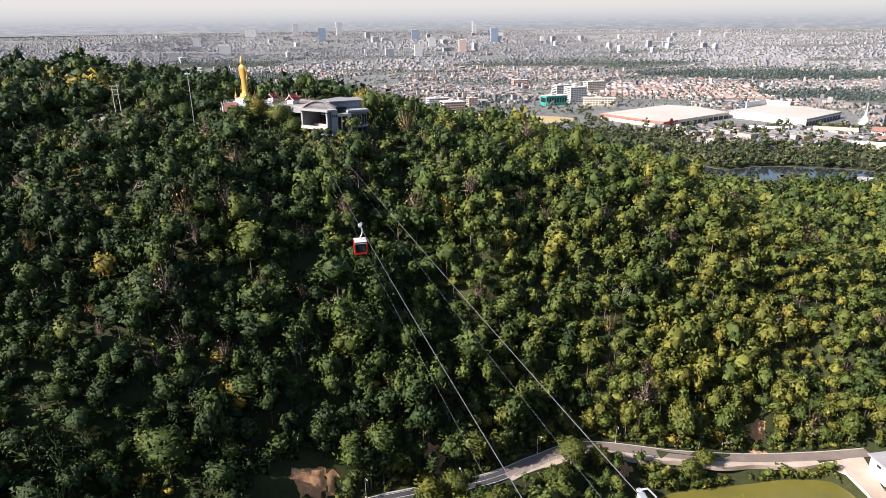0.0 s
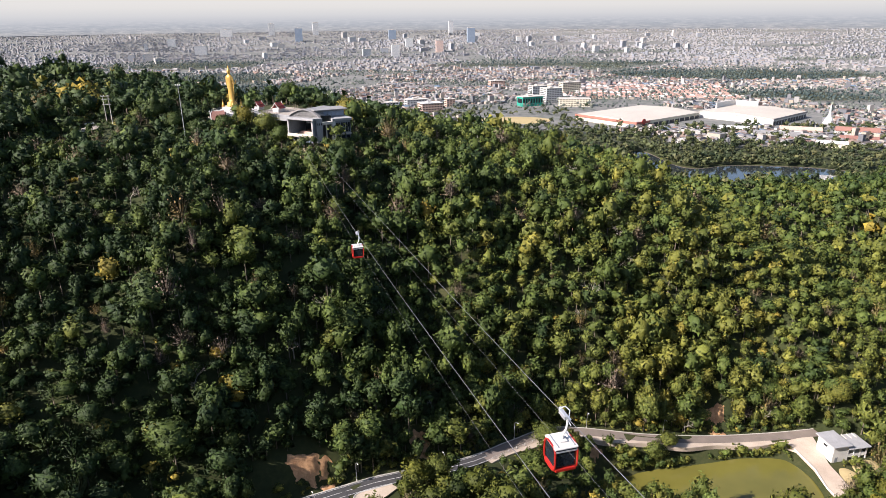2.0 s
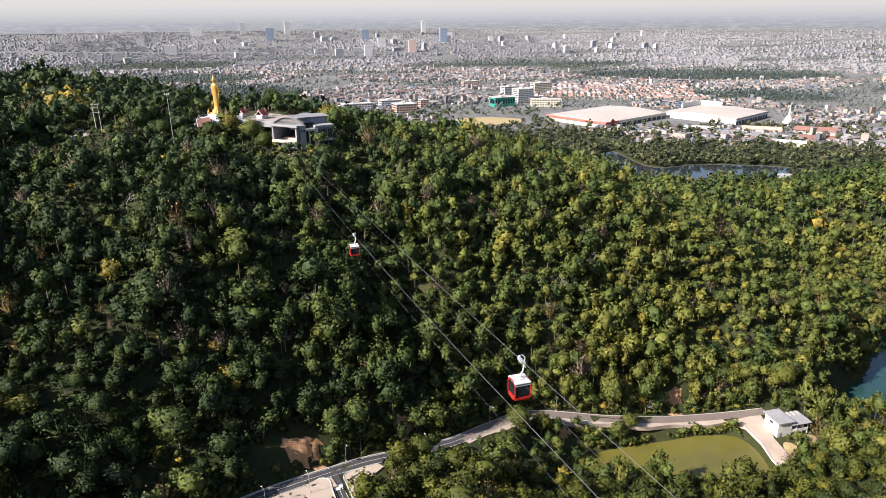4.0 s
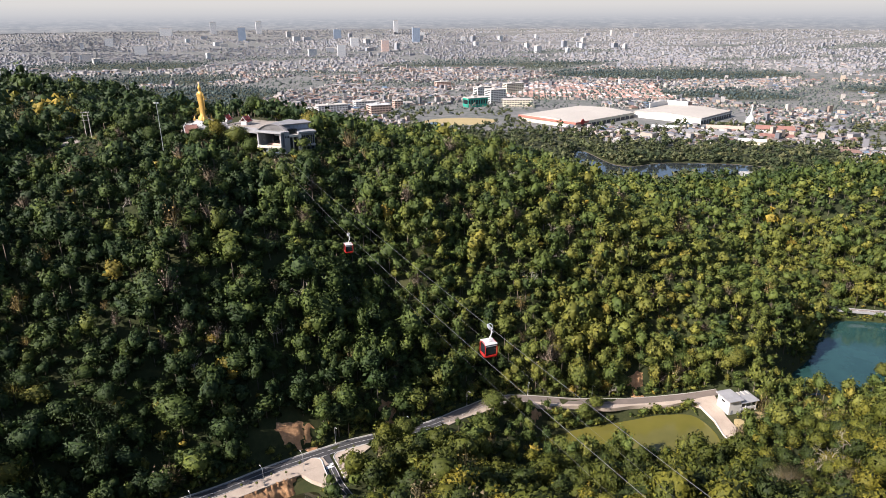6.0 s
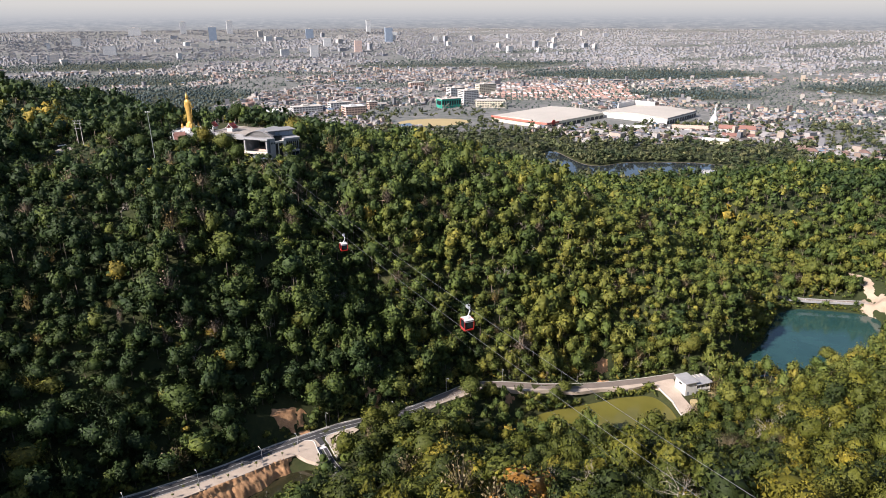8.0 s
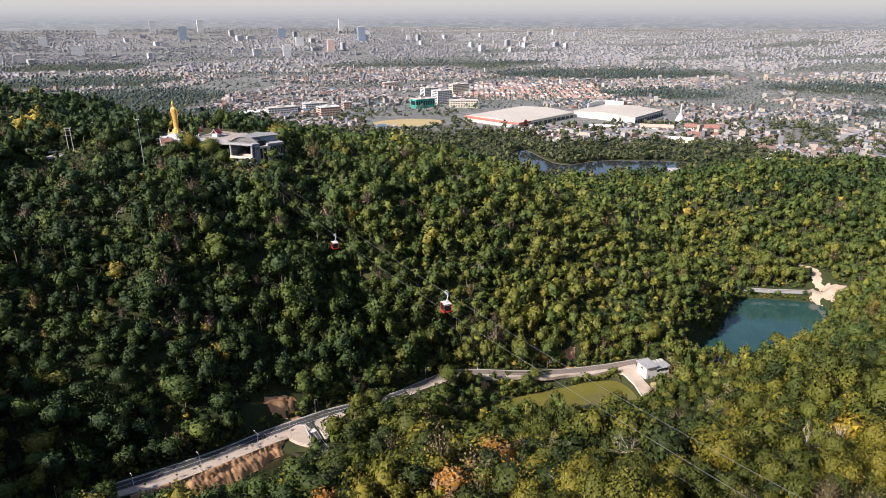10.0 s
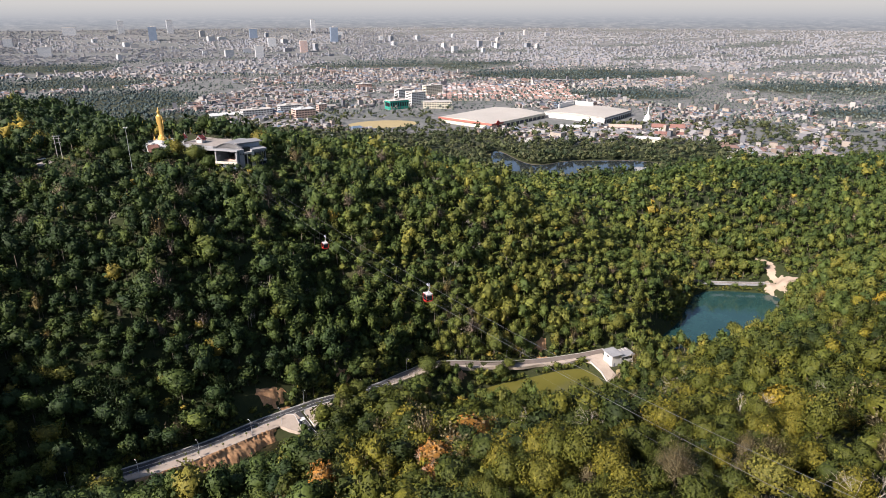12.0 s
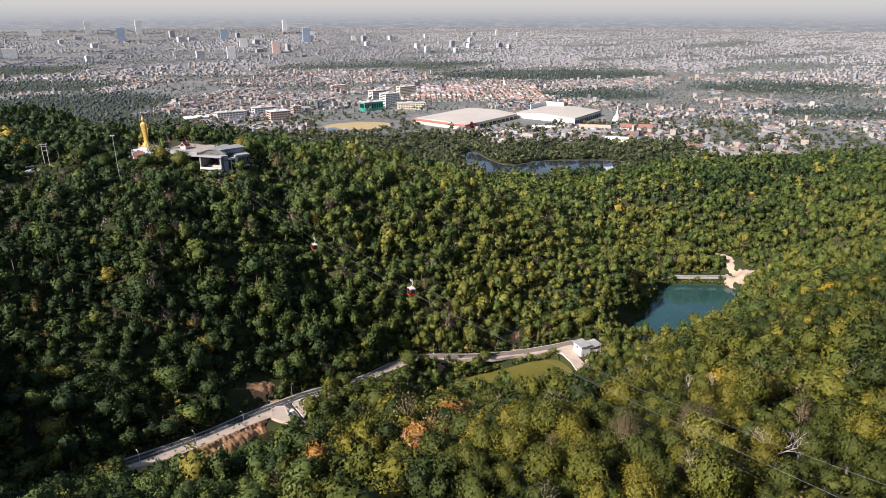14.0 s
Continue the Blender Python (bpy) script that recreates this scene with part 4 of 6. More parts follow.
# tones drawn together and towards blue: haze put into the base colours
M_FARWALL = island_material("hazed_far_walls", [(0, (0.37, 0.36, 0.35)), (0.12, (0.30, 0.305, 0.33)), (0.40, (0.32, 0.31, 0.305)), (0.60, (0.26, 0.275, 0.31)), (0.82, (0.29, 0.275, 0.27))])
M_FARROOF = island_material("hazed_far_roofs", [(0, (0.345, 0.325, 0.32)), (0.25, (0.265, 0.265, 0.285)), (0.45, (0.385, 0.355, 0.33)), (0.60, (0.30, 0.235, 0.215)), (0.75, (0.24, 0.25, 0.28)), (0.9, (0.31, 0.295, 0.285))])
M_SUBURB = island_material("red_roofs", [(0, (0.46, 0.30, 0.25)), (0.4, (0.60, 0.56, 0.54)), (0.7, (0.38, 0.24, 0.20))])

def strips(x, y):
    """Belts of trees between the quarters of the town."""
    n = np.array([noise.noise(Vector((p * 0.0016 + q * 0.0002, q * 0.0055, 4.0))) + 0.35 * noise.noise(Vector((p * 0.006, q * 0.012, 6.0))) for p, q in zip(x, y)])
    return n > 0.26


def is_open(x, y):
    r = np.zeros(len(x), bool)
    for cx, cy, a, b in OPEN:
        r |= (np.abs(x - cx) < a) & (np.abs(y - cy) < b)
    return r


def patchy(x, y, scale, seed):
    return np.array([noise.noise(Vector((p * scale, q * scale, seed))) for p, q in zip(x, y)])


def blocks(name, x, y, w, l, h, ang, pitched, wall_material, roof_material, label):
    """Houses as one mesh of walls with one of roofs under it."""
    m = len(x)
    z = ground_height(x, y) - 0.6
    co, si = np.cos(ang), np.sin(ang)
    wall = np.array([(-1, -1, 0), (1, -1, 0), (1, 1, 0), (-1, 1, 0), (-1, -1, 1), (1, -1, 1), (1, 1, 1), (-1, 1, 1)], float)
    wf = np.array([(0, 1, 5, 4), (1, 2, 6, 5), (2, 3, 7, 6), (3, 0, 4, 7)])
    wv = np.empty((m, 8, 3))
    px, py = wall[None, :, 0] * l[:, None] / 2, wall[None, :, 1] * w[:, None] / 2
    wv[:, :, 0], wv[:, :, 1] = px * co[:, None] - py * si[:, None] + x[:, None], px * si[:, None] + py * co[:, None] + y[:, None]
    wv[:, :, 2] = wall[None, :, 2] * (h[:, None] + 0.6) + z[:, None]
    walls = mesh_object(name, wv.reshape(-1, 3), (wf[None] + (np.arange(m) * 8)[:, None, None]).reshape(-1, 4), wall_material, flat=True)
    tagged(walls, label, "houses", kind="stuff")
    rise = w * 0.27
    if pitched.any():
        k = np.nonzero(pitched)[0]
        roof = np.array([(-1, -1, 0), (1, -1, 0), (1, 1, 0), (-1, 1, 0), (-0.62, 0, 1), (0.62, 0, 1)], float)
        px, py = roof[None, :, 0] * l[k, None] / 2 * 1.1, roof[None, :, 1] * w[k, None] / 2 * 1.14
        v = np.empty((len(k), 6, 3))
        v[:, :, 0], v[:, :, 1] = px * co[k, None] - py * si[k, None] + x[k, None], px * si[k, None] + py * co[k, None] + y[k, None]
        v[:, :, 2] = z[k, None] + 0.6 + h[k, None] + roof[None, :, 2] * rise[k, None]
        tri = np.array([(0, 1, 5), (0, 5, 4), (1, 2, 5), (2, 3, 4), (2, 4, 5), (3, 0, 4)])
        ob = mesh_object("roofs", v.reshape(-1, 3), (tri[None] + (np.arange(len(k)) * 6)[:, None, None]).reshape(-1, 3), roof_material, flat=True)
        tagged(ob, "hipped roofs of tile and sheet metal", kind="stuff").parent = walls
    k = np.nonzero(~pitched)[0]
    flat = np.array([(-1, -1), (1, -1), (1, 1), (-1, 1)], float)
    px, py = flat[None, :, 0] * l[k, None] / 2 * 1.02, flat[None, :, 1] * w[k, None] / 2 * 1.02
    v = np.empty((len(k), 4, 3))
    v[:, :, 0], v[:, :, 1] = px * co[k, None] - py * si[k, None] + x[k, None], px * si[k, None] + py * co[k, None] + y[k, None]
    v[:, :, 2] = z[k, None] + 0.65 + h[k, None]
    ob = mesh_object("flat_roofs", v.reshape(-1, 3), np.arange(len(k) * 4).reshape(-1, 4), roof_material, flat=True)
    tagged(ob, "flat concrete and sheet roofs", kind="stuff").parent = walls


M_BROWNTILE = surface("faded_red_tile", (0.30, 0.155, 0.125), (0.21, 0.11, 0.09), 0.1, 2.0, 0.8)
M_FADEDRED = surface("faded_red_paint", (0.46, 0.17, 0.13), (0.36, 0.13, 0.10), 0.1, 2.0, 0.8)
M_SHEET = surface("pale_sheet_roof", (0.52, 0.475, 0.41), (0.41, 0.37, 0.32), 0.012, 0.3, 0.6)


def town_houses(x, y, w, l, h, ang, r):
    """Small houses with hipped roofs and a lean-to, told apart by wall and roof."""
    kinds = []
    for wall, roof, label in ((M_WHITE, M_BROWNTILE, "small white town house with a faded red tile roof"), (M_CREAM, M_METALROOF, "small cream town house with a grey sheet roof"), (M_CONCRETE, M_METALROOF, "small grey town house with a grey sheet roof"), (M_PEACH, M_BROWNTILE, "small pink town house with a faded red tile roof"), (M_WHITE, M_SHEET, "small white town house with a pale sheet roof"), (M_CREAM, M_BLUEGREY, "small cream town house with a blue-grey roof")):
        t = thing("house", (0, 0, 0), label, "house", "town houses near the park")
        walls = part("wall", box(-0.5, 0.5, -0.5, 0.5, 0, 1), wall, t)
        for k in (-0.3, 0.0, 0.3):
            part("window", box(k - 0.08, k + 0.08, -0.512, -0.49, 0.42, 0.78), M_GLASS, walls)
        bm = bmesh.new()
        lo = [bm.verts.new((a * 0.56, b * 0.57, 0.97)) for a, b in ((-1, -1), (1, -1), (1, 1), (-1, 1))]
        up = [bm.verts.new((a * 0.32, 0, 1.42)) for a in (-1, 1)]
        for f in ((lo[0], lo[1], up[1], up[0]), (lo[1], lo[2], up[1]), (lo[2], lo[3], up[0], up[1]), (lo[3], lo[0], up[0]), (lo[3], lo[2], lo[1], lo[0])):
            bm.faces.new(f)
        part("roof", bm, roof, t)
        part("lean_to", box(0.5, 0.78, -0.36, 0.4, 0, 0.55), roof, t)
        kinds.append([t, False])
    z = ground_height(x, y) - 0.4
    for k in range(len(x)):
        q = kinds[int(r.integers(0, len(kinds)))]
        m = pose(x[k], y[k], z[k], 0, 0, math.degrees(ang[k]))
        if q[1]:
            t = copy_thing(q[0], m)
        else:
            t, q[1] = q[0], True
            t.matrix_world = m
        t.scale = (l[k], w[k], h[k] + 0.4)


def city():
    r = np.random.default_rng(11)
    # the wide town: small houses near by, larger blocks towards the centre
    n = 78000
    d = np.append(np.sqrt(r.uniform(900 ** 2, 2300 ** 2, 44000)), np.sqrt(r.uniform(2300 ** 2, 4840 ** 2, n - 44000)))
    a = r.uniform(-0.80, 0.97, n)
    x, y = d * np.sin(a), d * np.cos(a)
    dens = patchy(x, y, 0.0019, 8.0) + 0.55 * patchy(x, y, 0.0065, 2.0)
    keep = dens > -0.30 + 0.06 * smooth(1600, 1050, d) - 0.6 * smooth(1900, 3600, d) + 0.20 * smooth(0.32, 0.62, a) * smooth(2600, 1900, d) + 0.5 * smooth(-0.12, -0.3, a) * smooth(2100, 1700, d)
    keep &= ~strips(x, y) & ~in_groves(x, y) & ~is_open(x, y) & (edge_gap(WATERS[3][1], x, y) > 30) & ~inside(WATERS[3][1], x, y)
    keep &= (y > 1040) | (x > 470) | ((x > 340) & (y > 940))
    x, y, d = x[keep], y[keep], d[keep]
    m = len(x)
    big = (200 - plain(x, y)) / 179 * (1 + 0.25 * smooth(2400, 4200, d))
    w, l = r.uniform(4.0, 8.0, m) * big, r.uniform(5.5, 12.5, m) * big
    shop = r.uniform(size=m) < 0.07
    w, l = np.where(shop, w * 2.0, w), np.where(shop, l * 2.4, l)
    h = r.choice([3.2, 5.6, 6.6, 9, 12, 18], m, p=[0.50, 0.31, 0.12, 0.045, 0.02, 0.005]) * big
    pitched = (r.uniform(size=m) < 0.66) & (h < 9) & (d < 2900)
    turn = np.where(patchy(x, y, 0.0012, 5.0) > 0, 0.35, 0.95)
    ang = turn + np.round(r.uniform(0, 3, m)) * math.pi / 2 + r.normal(size=m) * 0.10
    # the houses nearest the hills stand one by one
    own = np.zeros(m, bool)
    own[np.argsort(np.hypot(x - 420, y - 520) + 1e4 * (shop | (h > 9)))[:270]] = True
    town_houses(x[own], y[own], w[own], l[own], h[own], ang[own], r)
    x, y, d, w, l, h, ang, pitched = (q[~own] for q in (x, y, d, w, l, h, ang, pitched))
    m = len(x)
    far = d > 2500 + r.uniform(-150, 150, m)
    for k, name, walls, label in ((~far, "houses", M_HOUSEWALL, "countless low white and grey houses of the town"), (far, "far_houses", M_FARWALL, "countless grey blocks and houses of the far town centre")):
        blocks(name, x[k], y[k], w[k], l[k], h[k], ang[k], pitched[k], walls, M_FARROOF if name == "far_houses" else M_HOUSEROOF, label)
    # the new estate of red-roofed houses in rows
    gx, gy = np.meshgrid(np.arange(-14, 15), np.arange(-7, 8))
    gx, gy = gx.ravel() * 14.0, gy.ravel() * 24.0
    c, s = math.cos(-0.25), math.sin(-0.25)
    x, y = 570 + gx * c - gy * s, 1640 + gx * s + gy * c
    k = (~is_open(x, y)) & ~in_groves(x, y)
    x, y = x[k], y[k]
    m = len(x)
    blocks("estate", x, y, np.full(m, 8.5), np.full(m, 11.0), np.full(m, 5.6), np.full(m, -0.25) + (r.uniform(size=m) < 0.3) * 1.57, np.ones(m, bool), M_HOUSEWALL, M_SUBURB, "rows of red-roofed white estate houses")
    # trees among the houses and in the groves
    n = 30000
    d = np.append(np.sqrt(r.uniform(640 ** 2, 2300 ** 2, 24000)), np.sqrt(r.uniform(2300 ** 2, 4300 ** 2, n - 24000)))
    a = r.uniform(-0.80, 0.97, n)
    x, y = d * np.sin(a), d * np.cos(a)
    den = patchy(x, y, 0.0019, 8.0) + 0.55 * patchy(x, y, 0.0065, 2.0)
    grove = in_groves(x, y, 1.1)
    k = (r.uniform(size=n) < np.where(grove, 1.0, (np.clip(0.2 - den * 0.6, 0.05, 0.5) + 0.4 * smooth(1800, 1100, d) + 0.35 * smooth(0.3, 0.6, a)) * (1 - 0.75 * smooth(2400, 3800, d)))) & ~inside(WATERS[3][1], x, y) & (edge_gap(WATERS[3][1], x, y) > 4) & ~is_open(x, y)
    x, y, d = x[k], y[k], d[k]
    gx, gy = np.meshgrid(np.arange(-2300, 2700, 13.0), np.arange(680, 3100, 14.0))
    gx, gy = gx.ravel() + r.uniform(-5.5, 5.5, gx.size), gy.ravel() + r.uniform(-5.5, 5.5, gx.size)
    k = (in_groves(gx, gy) | strips(gx, gy)) & ~is_open(gx, gy) & ~inside(WATERS[3][1], gx, gy) & (edge_gap(WATERS[3][1], gx, gy) > 2) & (np.abs(np.arctan2(gx, gy)) < 0.95)
    x, y = np.append(x, gx[k]), np.append(y, gy[k])
    # trees close along the lake, and a clump on its near shore
    ring = np.repeat(WATERS[3][1], 9, 0) + r.normal(size=(len(WATERS[3][1]) * 9, 2)) * 11
    clump = np.vstack([CLUMPS[k][:2] + r.normal(size=(26, 2)) * CLUMPS[k][2] for k in range(len(CLUMPS))])
    ring = ring[~inside(WATERS[3][1], ring[:, 0], ring[:, 1]) & (edge_gap(WATERS[3][1], ring[:, 0], ring[:, 1]) > 2)]
    x, y = np.concatenate([x, ring[:, 0], clump[:, 0]]), np.concatenate([y, ring[:, 1], clump[:, 1]])
    t = templates(r, 8, 0, 1.2, (2.2, 3.4), (5, 7.5), (3, 5), 1)
    near = np.hypot(x, y) < 1330 + r.uniform(-60, 60, len(x))
    t0 = templates(r, 10, 20, 1.0, (2.4, 3.5), (5, 7.5), (4, 7), 1)
    forest("park_trees", "green park trees round the lake", x[near], y[near], r, t0, 1.35, M_PLAINLEAF, np.clip(0.36 + 0.22 * r.normal(size=near.sum()), 0.05, 0.7), False)
    x, y = x[~near], y[~near]
    # low tone in the groves stands in for cloud shadow over the woods
    tone = np.clip(np.where(in_groves(x, y), 0.22, 0.72) + 0.2 * r.normal(size=len(x)) + 0.3 * patchy(x, y, 0.004, 1.0), 0, 1)
    forest("town_trees", "dark green trees among the houses, groves toned darker for cloud shadow", x, y, r, t, 1.45, M_FARLEAF, tone, False)


city()


def block_building(name, label, at, width, depth, height, turn, material, floors, category="building", roof_material=None, bays=0, group=""):
    """A block with storeys: bands of windows between slabs on its four sides, a parapet and a stair head on the roof."""
    t = thing(name, (at[0], at[1], float(ground_height(np.array([at[0]]), np.array([at[1]]))[0]) - 0.3), label, category, group, turn)
    w, d = width / 2, depth / 2
    wall = part("wall", box(-w, w, -d, d, 0, height), material, t)
    bm = box(-w - 0.4, w + 0.4, -d - 0.4, d + 0.4, height, height + 0.9)
    box(-w * 0.3, w * 0.1, -d * 0.4, d * 0.4, height + 0.9, height + 3.6, bm)
    part("roof", bm, roof_material or M_CONCRETE, t)
    f = height / floors
    bays = bays or max(2, int(width / 6))
    if floors <= 8:
        for k in range(floors):
            for i in range(bays):
                x0 = -w + width * (i + 0.18) / bays
                part("window", box(x0, x0 + width * 0.64 / bays, -d - 0.06, -d + 0.3, k * f + f * 0.35, k * f + f * 0.82), M_GLASS, wall)
            part("window", box(-w - 0.06, -w + 0.3, -d * 0.8, d * 0.8, k * f + f * 0.35, k * f + f * 0.82), M_GLASS, wall)
    else:
        for k in range(floors):
            part("window", box(-w - 0.06, w + 0.06, -d - 0.06, d + 0.06, k * f + f * 0.48, k * f + f * 0.74), M_BLUEGREY, wall)
    return t


def landmarks():
    b = block_building
    b("apartment_block", "block wrapped in green building net on the plain", (237, 1402), 50, 26, 20, 20, M_GREENNET, 1)
    b("apartment_block", "white stepped apartment block beside the netted one", (292, 1452), 40, 30, 32, 20, M_WHITE, 8)
    b("apartment_block", "low white apartment block with a flat roof", (286, 1590), 40, 24, 23, 20, M_WHITE, 6)
    b("apartment_block", "grey-white apartment slab behind the netted block", (372, 1618), 52, 20, 28, 20, M_CREAM, 7)
    b("school_building", "long cream building with rows of windows", (331, 1385), 66, 22, 16, -6, M_CREAM, 4, "school")
    b("office_building", "long grey-white institute building with window bands", (-81, 1350), 64, 24, 17, 18, M_WHITE, 4)
    b("office_building", "white institute building with open galleries", (-12, 1402), 46, 24, 17, 18, M_WHITE, 4)
    b("office_building", "white building with brown window bands and pale roof", (18, 1322), 44, 30, 19, 18, M_PEACH, 4, roof_material=M_WHITE)
    b("office_building", "small faded pink block beside the institute", (62, 1407), 20, 16, 16, 18, M_PEACH, 4)
    b("apartment_block", "faded orange apartment block in the town", (208, 1790), 42, 20, 18, 14, M_PEACH, 5)
    b("apartment_block", "pale yellow apartment block at the foot of the wooded hill", (708, 593), 30, 14, 17, -42, M_CREAM, 6)
    b("apartment_block", "grey apartment block at the foot of the wooded hill", (726, 575), 24, 16, 18, -42, M_CONCRETE, 6)
    b("house", "white town house near the wooded hill", (711, 645), 19, 12, 11, -42, M_WHITE, 3, "house")
    b("tower_block", "broad cream hotel slab on the skyline", (-1215, 4280), 72, 26, 44, 10, M_WHITE, 14, "tower")
    b("tower_block", "slim cream tower on the skyline", (-965, 4436), 36, 30, 72, 14, M_WHITE, 20, "tower")
    b("tower_block", "dark blue-grey glass tower on the skyline", (-700, 3921), 42, 32, 74, 10, M_BLUEGREY, 22, "tower")
    b("tower_block", "slim pale tower on the skyline", (-679, 4432), 36, 32, 79, 14, M_WHITE, 22, "tower")
    b("tower_block", "grey tower on the skyline", (-165, 4061), 44, 30, 54, 8, M_BLUEGREY, 17, "tower")
    b("tower_block", "white slab tower in the town", (-108, 2934), 34, 20, 52, 10, M_WHITE, 16, "tower")
    b("tower_block", "tall slim white tower on the skyline", (204, 4396), 27, 24, 83, 8, M_WHITE, 22, "tower")
    b("tower_block", "dark blue-grey hotel tower on the skyline", (285, 3741), 40, 34, 80, 6, M_BLUEGREY, 22, "tower")
    b("tower_block", "brown-grey tower in the town", (93, 3185), 34, 30, 54, 6, M_PEACH, 16, "tower")
    b("tower_block", "white stepped hotel in the town", (-57, 3516), 40, 28, 44, 8, M_WHITE, 12, "tower")
    b("tower_block", "cream block on the skyline", (-1299, 3555), 38, 26, 40, 14, M_WHITE, 12, "tower")
    b("tower_block", "broad white block in the town", (-1004, 3092), 52, 28, 40, 14, M_WHITE, 12, "tower")
    r = np.random.default_rng(5)
    for k in range(46):
        a, d = r.uniform(-0.42, 0.42), r.uniform(2900, 4300)
        m = [M_WHITE, M_WHITE, M_CONCRETE, M_PALEGREY][r.integers(0, 4)]
        h = r.uniform(16, 34)
        b("office_building", "mid-rise block in the hazy town centre", (d * math.sin(a), d * math.cos(a)), r.uniform(16, 42), r.uniform(14, 24), h, r.uniform(0, 40), m, 9 + int(h / 8), group="mid-rise blocks of the town centre")


landmarks()


def shed_roof(w0, w1, d0, d1, z0, z1):
    """A low sheet roof falling from the ridge to both long sides."""
    bm = bmesh.new()
    m = (d0 + d1) / 2
    v = [bm.verts.new(p) for p in ((w0, d0, z0), (w1, d0, z0), (w1, m, z1), (w0, m, z1), (w1, d1, z0), (w0, d1, z0))]
    lo = [bm.verts.new((p.co.x, p.co.y, p.co.z - 0.5)) for p in v]
    bm.faces.new((v[0], v[1], v[2], v[3]))
    bm.faces.new((v[3], v[2], v[4], v[5]))
    bm.faces.new((lo[0], lo[1], v[1], v[0]))
    bm.faces.new((v[4], v[2], v[1], lo[1], lo[4]))
    bm.faces.new((v[5], lo[5], lo[0], v[0], v[3]))
    return bm


def hall(at, turn, width, depth, height, label, red):
    t = thing("market_hall", (*at, 20.8), label, "hall", "market halls", turn)
    w, d = width / 2, depth / 2
    part("wall", box(-w, w, -d, d, 0, height), M_WHITE if not red else M_CREAM, t)
    part("roof", shed_roof(-w - 1, w + 1, -d - 1, d + 1, height, height + 3.5), M_SHEET, t)
    for k in range(9):
        x = -w + (k + 0.5) * width / 9
        part("roof_seam", box(x - 0.25, x + 0.25, -d - 1, -d * 0.02, height + 0.2, height + 0.3), M_METALROOF, t)
    if red:
        part("fascia", box(-w - 2.4, -w - 1.05, -d - 2.0, d + 1.4, height - 3.2, height + 0.5), M_FADEDRED, t, "faded red painted fascia")
        part("fascia", box(-w - 2.4, -w * 0.62, -d - 2.4, -d - 1.05, height - 3.2, height + 0.5), M_FADEDRED, t, "faded red painted fascia")
        bm = bmesh.new()
        bmesh.ops.create_cone(bm, cap_ends=True, segments=24, radius1=5.0, radius2=5.0, depth=0.8, matrix=pose(-w * 0.82, -d - 2.9, height, 90))
        part("sign", bm, M_REDPAINT, t, "round red sign without lettering")
    else:
        part("screen", box(-w * 0.1, w, d - 2, d, height, height + 10), M_WHITE, t)
        part("screen", box(w - 2, w, d * 0.3, d - 2.02, height, height + 10), M_WHITE, t)
        part("fascia", box(-w - 1.2, w + 1.2, -d - 1.4, -d - 1.05, height - 2.2, height + 0.6), M_METALROOF, t)
    for k in range(12):
        x = -w + (k + 0.5) * width / 12
        part("bay", box(x - width / 30, x + width / 30, -d - 0.15, -d + 0.2, 0, height - 5.0), M_DARK, t)
    return t


hall((407, 1190), 35, 190, 135, 11, "very large white-roofed market hall with a red front", True)
hall((623, 1187), 38, 136, 140, 12, "very large white hall with a tall rear screen", False)


def track():
    bm = bmesh.new()
    n = 48
    bm.faces.new([bm.verts.new((172 + 62 * math.cos(2 * math.pi * k / n) * 1.15, 1192 + 45 * math.sin(2 * math.pi * k / n), 21.3)) for k in range(n)])
    me = bpy.data.meshes.new("sports_field")
    bm.to_mesh(me)
    bm.free()
    me.materials.append(M_DRYGRASS)
    tagged(new("sports_field", me), "oval dry yellow sports field", "field", kind="structure")


M_DRYGRASS = surface("dry_grass", (0.42, 0.33, 0.17), (0.30, 0.24, 0.12), 0.02, 0.4, 0.95)
track()


def stupa():
    t = thing("stupa", (707, 1084, 20.6), "white pointed stupa beside the town temple", "stupa")
    part("base", lathe([(11, 0), (11, 3), (9.5, 3.2), (9.5, 6), (8, 6.2), (8, 8)], 8), M_WHITE, t)
    part("bell", lathe([(7, 8), (7.2, 9), (6.2, 12), (4.6, 15), (3.4, 16.5), (3.4, 17.6), (2.4, 17.8)], 20), M_WHITE, t)
    part("spire", lathe([(2.4, 17.8), (1.9, 22), (1.2, 28), (0.5, 36), (0.0, 41)], 12), M_WHITE, t)


stupa()


def long_hall(name, at, turn, w, d, h, rise, roof, wall, label, category):
    t = thing(name, (*at, 20.8), label, category, turn=turn)
    part("wall", box(-w / 2, w / 2, -d / 2, d / 2, 0, h), wall, t)
    part("roof", shed_roof(-w / 2 - 0.8, w / 2 + 0.8, -d / 2 - 0.8, d / 2 + 0.8, h, h + rise), roof, t)
    return t


long_hall("temple_hall", (692, 984), -24, 60, 14, 8, 6, M_BROWNTILE, M_WHITE, "long temple hall with a red tiled roof", "temple")
long_hall("warehouse", (634, 690), -28, 46, 16, 8, 2.5, M_WHITE, M_WHITE, "white shed at the edge of the woods", "shed")
long_hall("warehouse", (-147, 1352), 18, 60, 26, 8, 4, M_WHITE, M_CREAM, "low pale-roofed hall among trees", "shed")
long_hall("warehouse", (560, 985), -26, 70, 22, 7, 3, M_METALROOF, M_CREAM, "long grey-roofed shed near the lake", "shed")
long_hall("warehouse", (615, 1010), -26, 60, 24, 8, 4, M_PEACH, M_WHITE, "brown-roofed workshop near the lake", "shed")
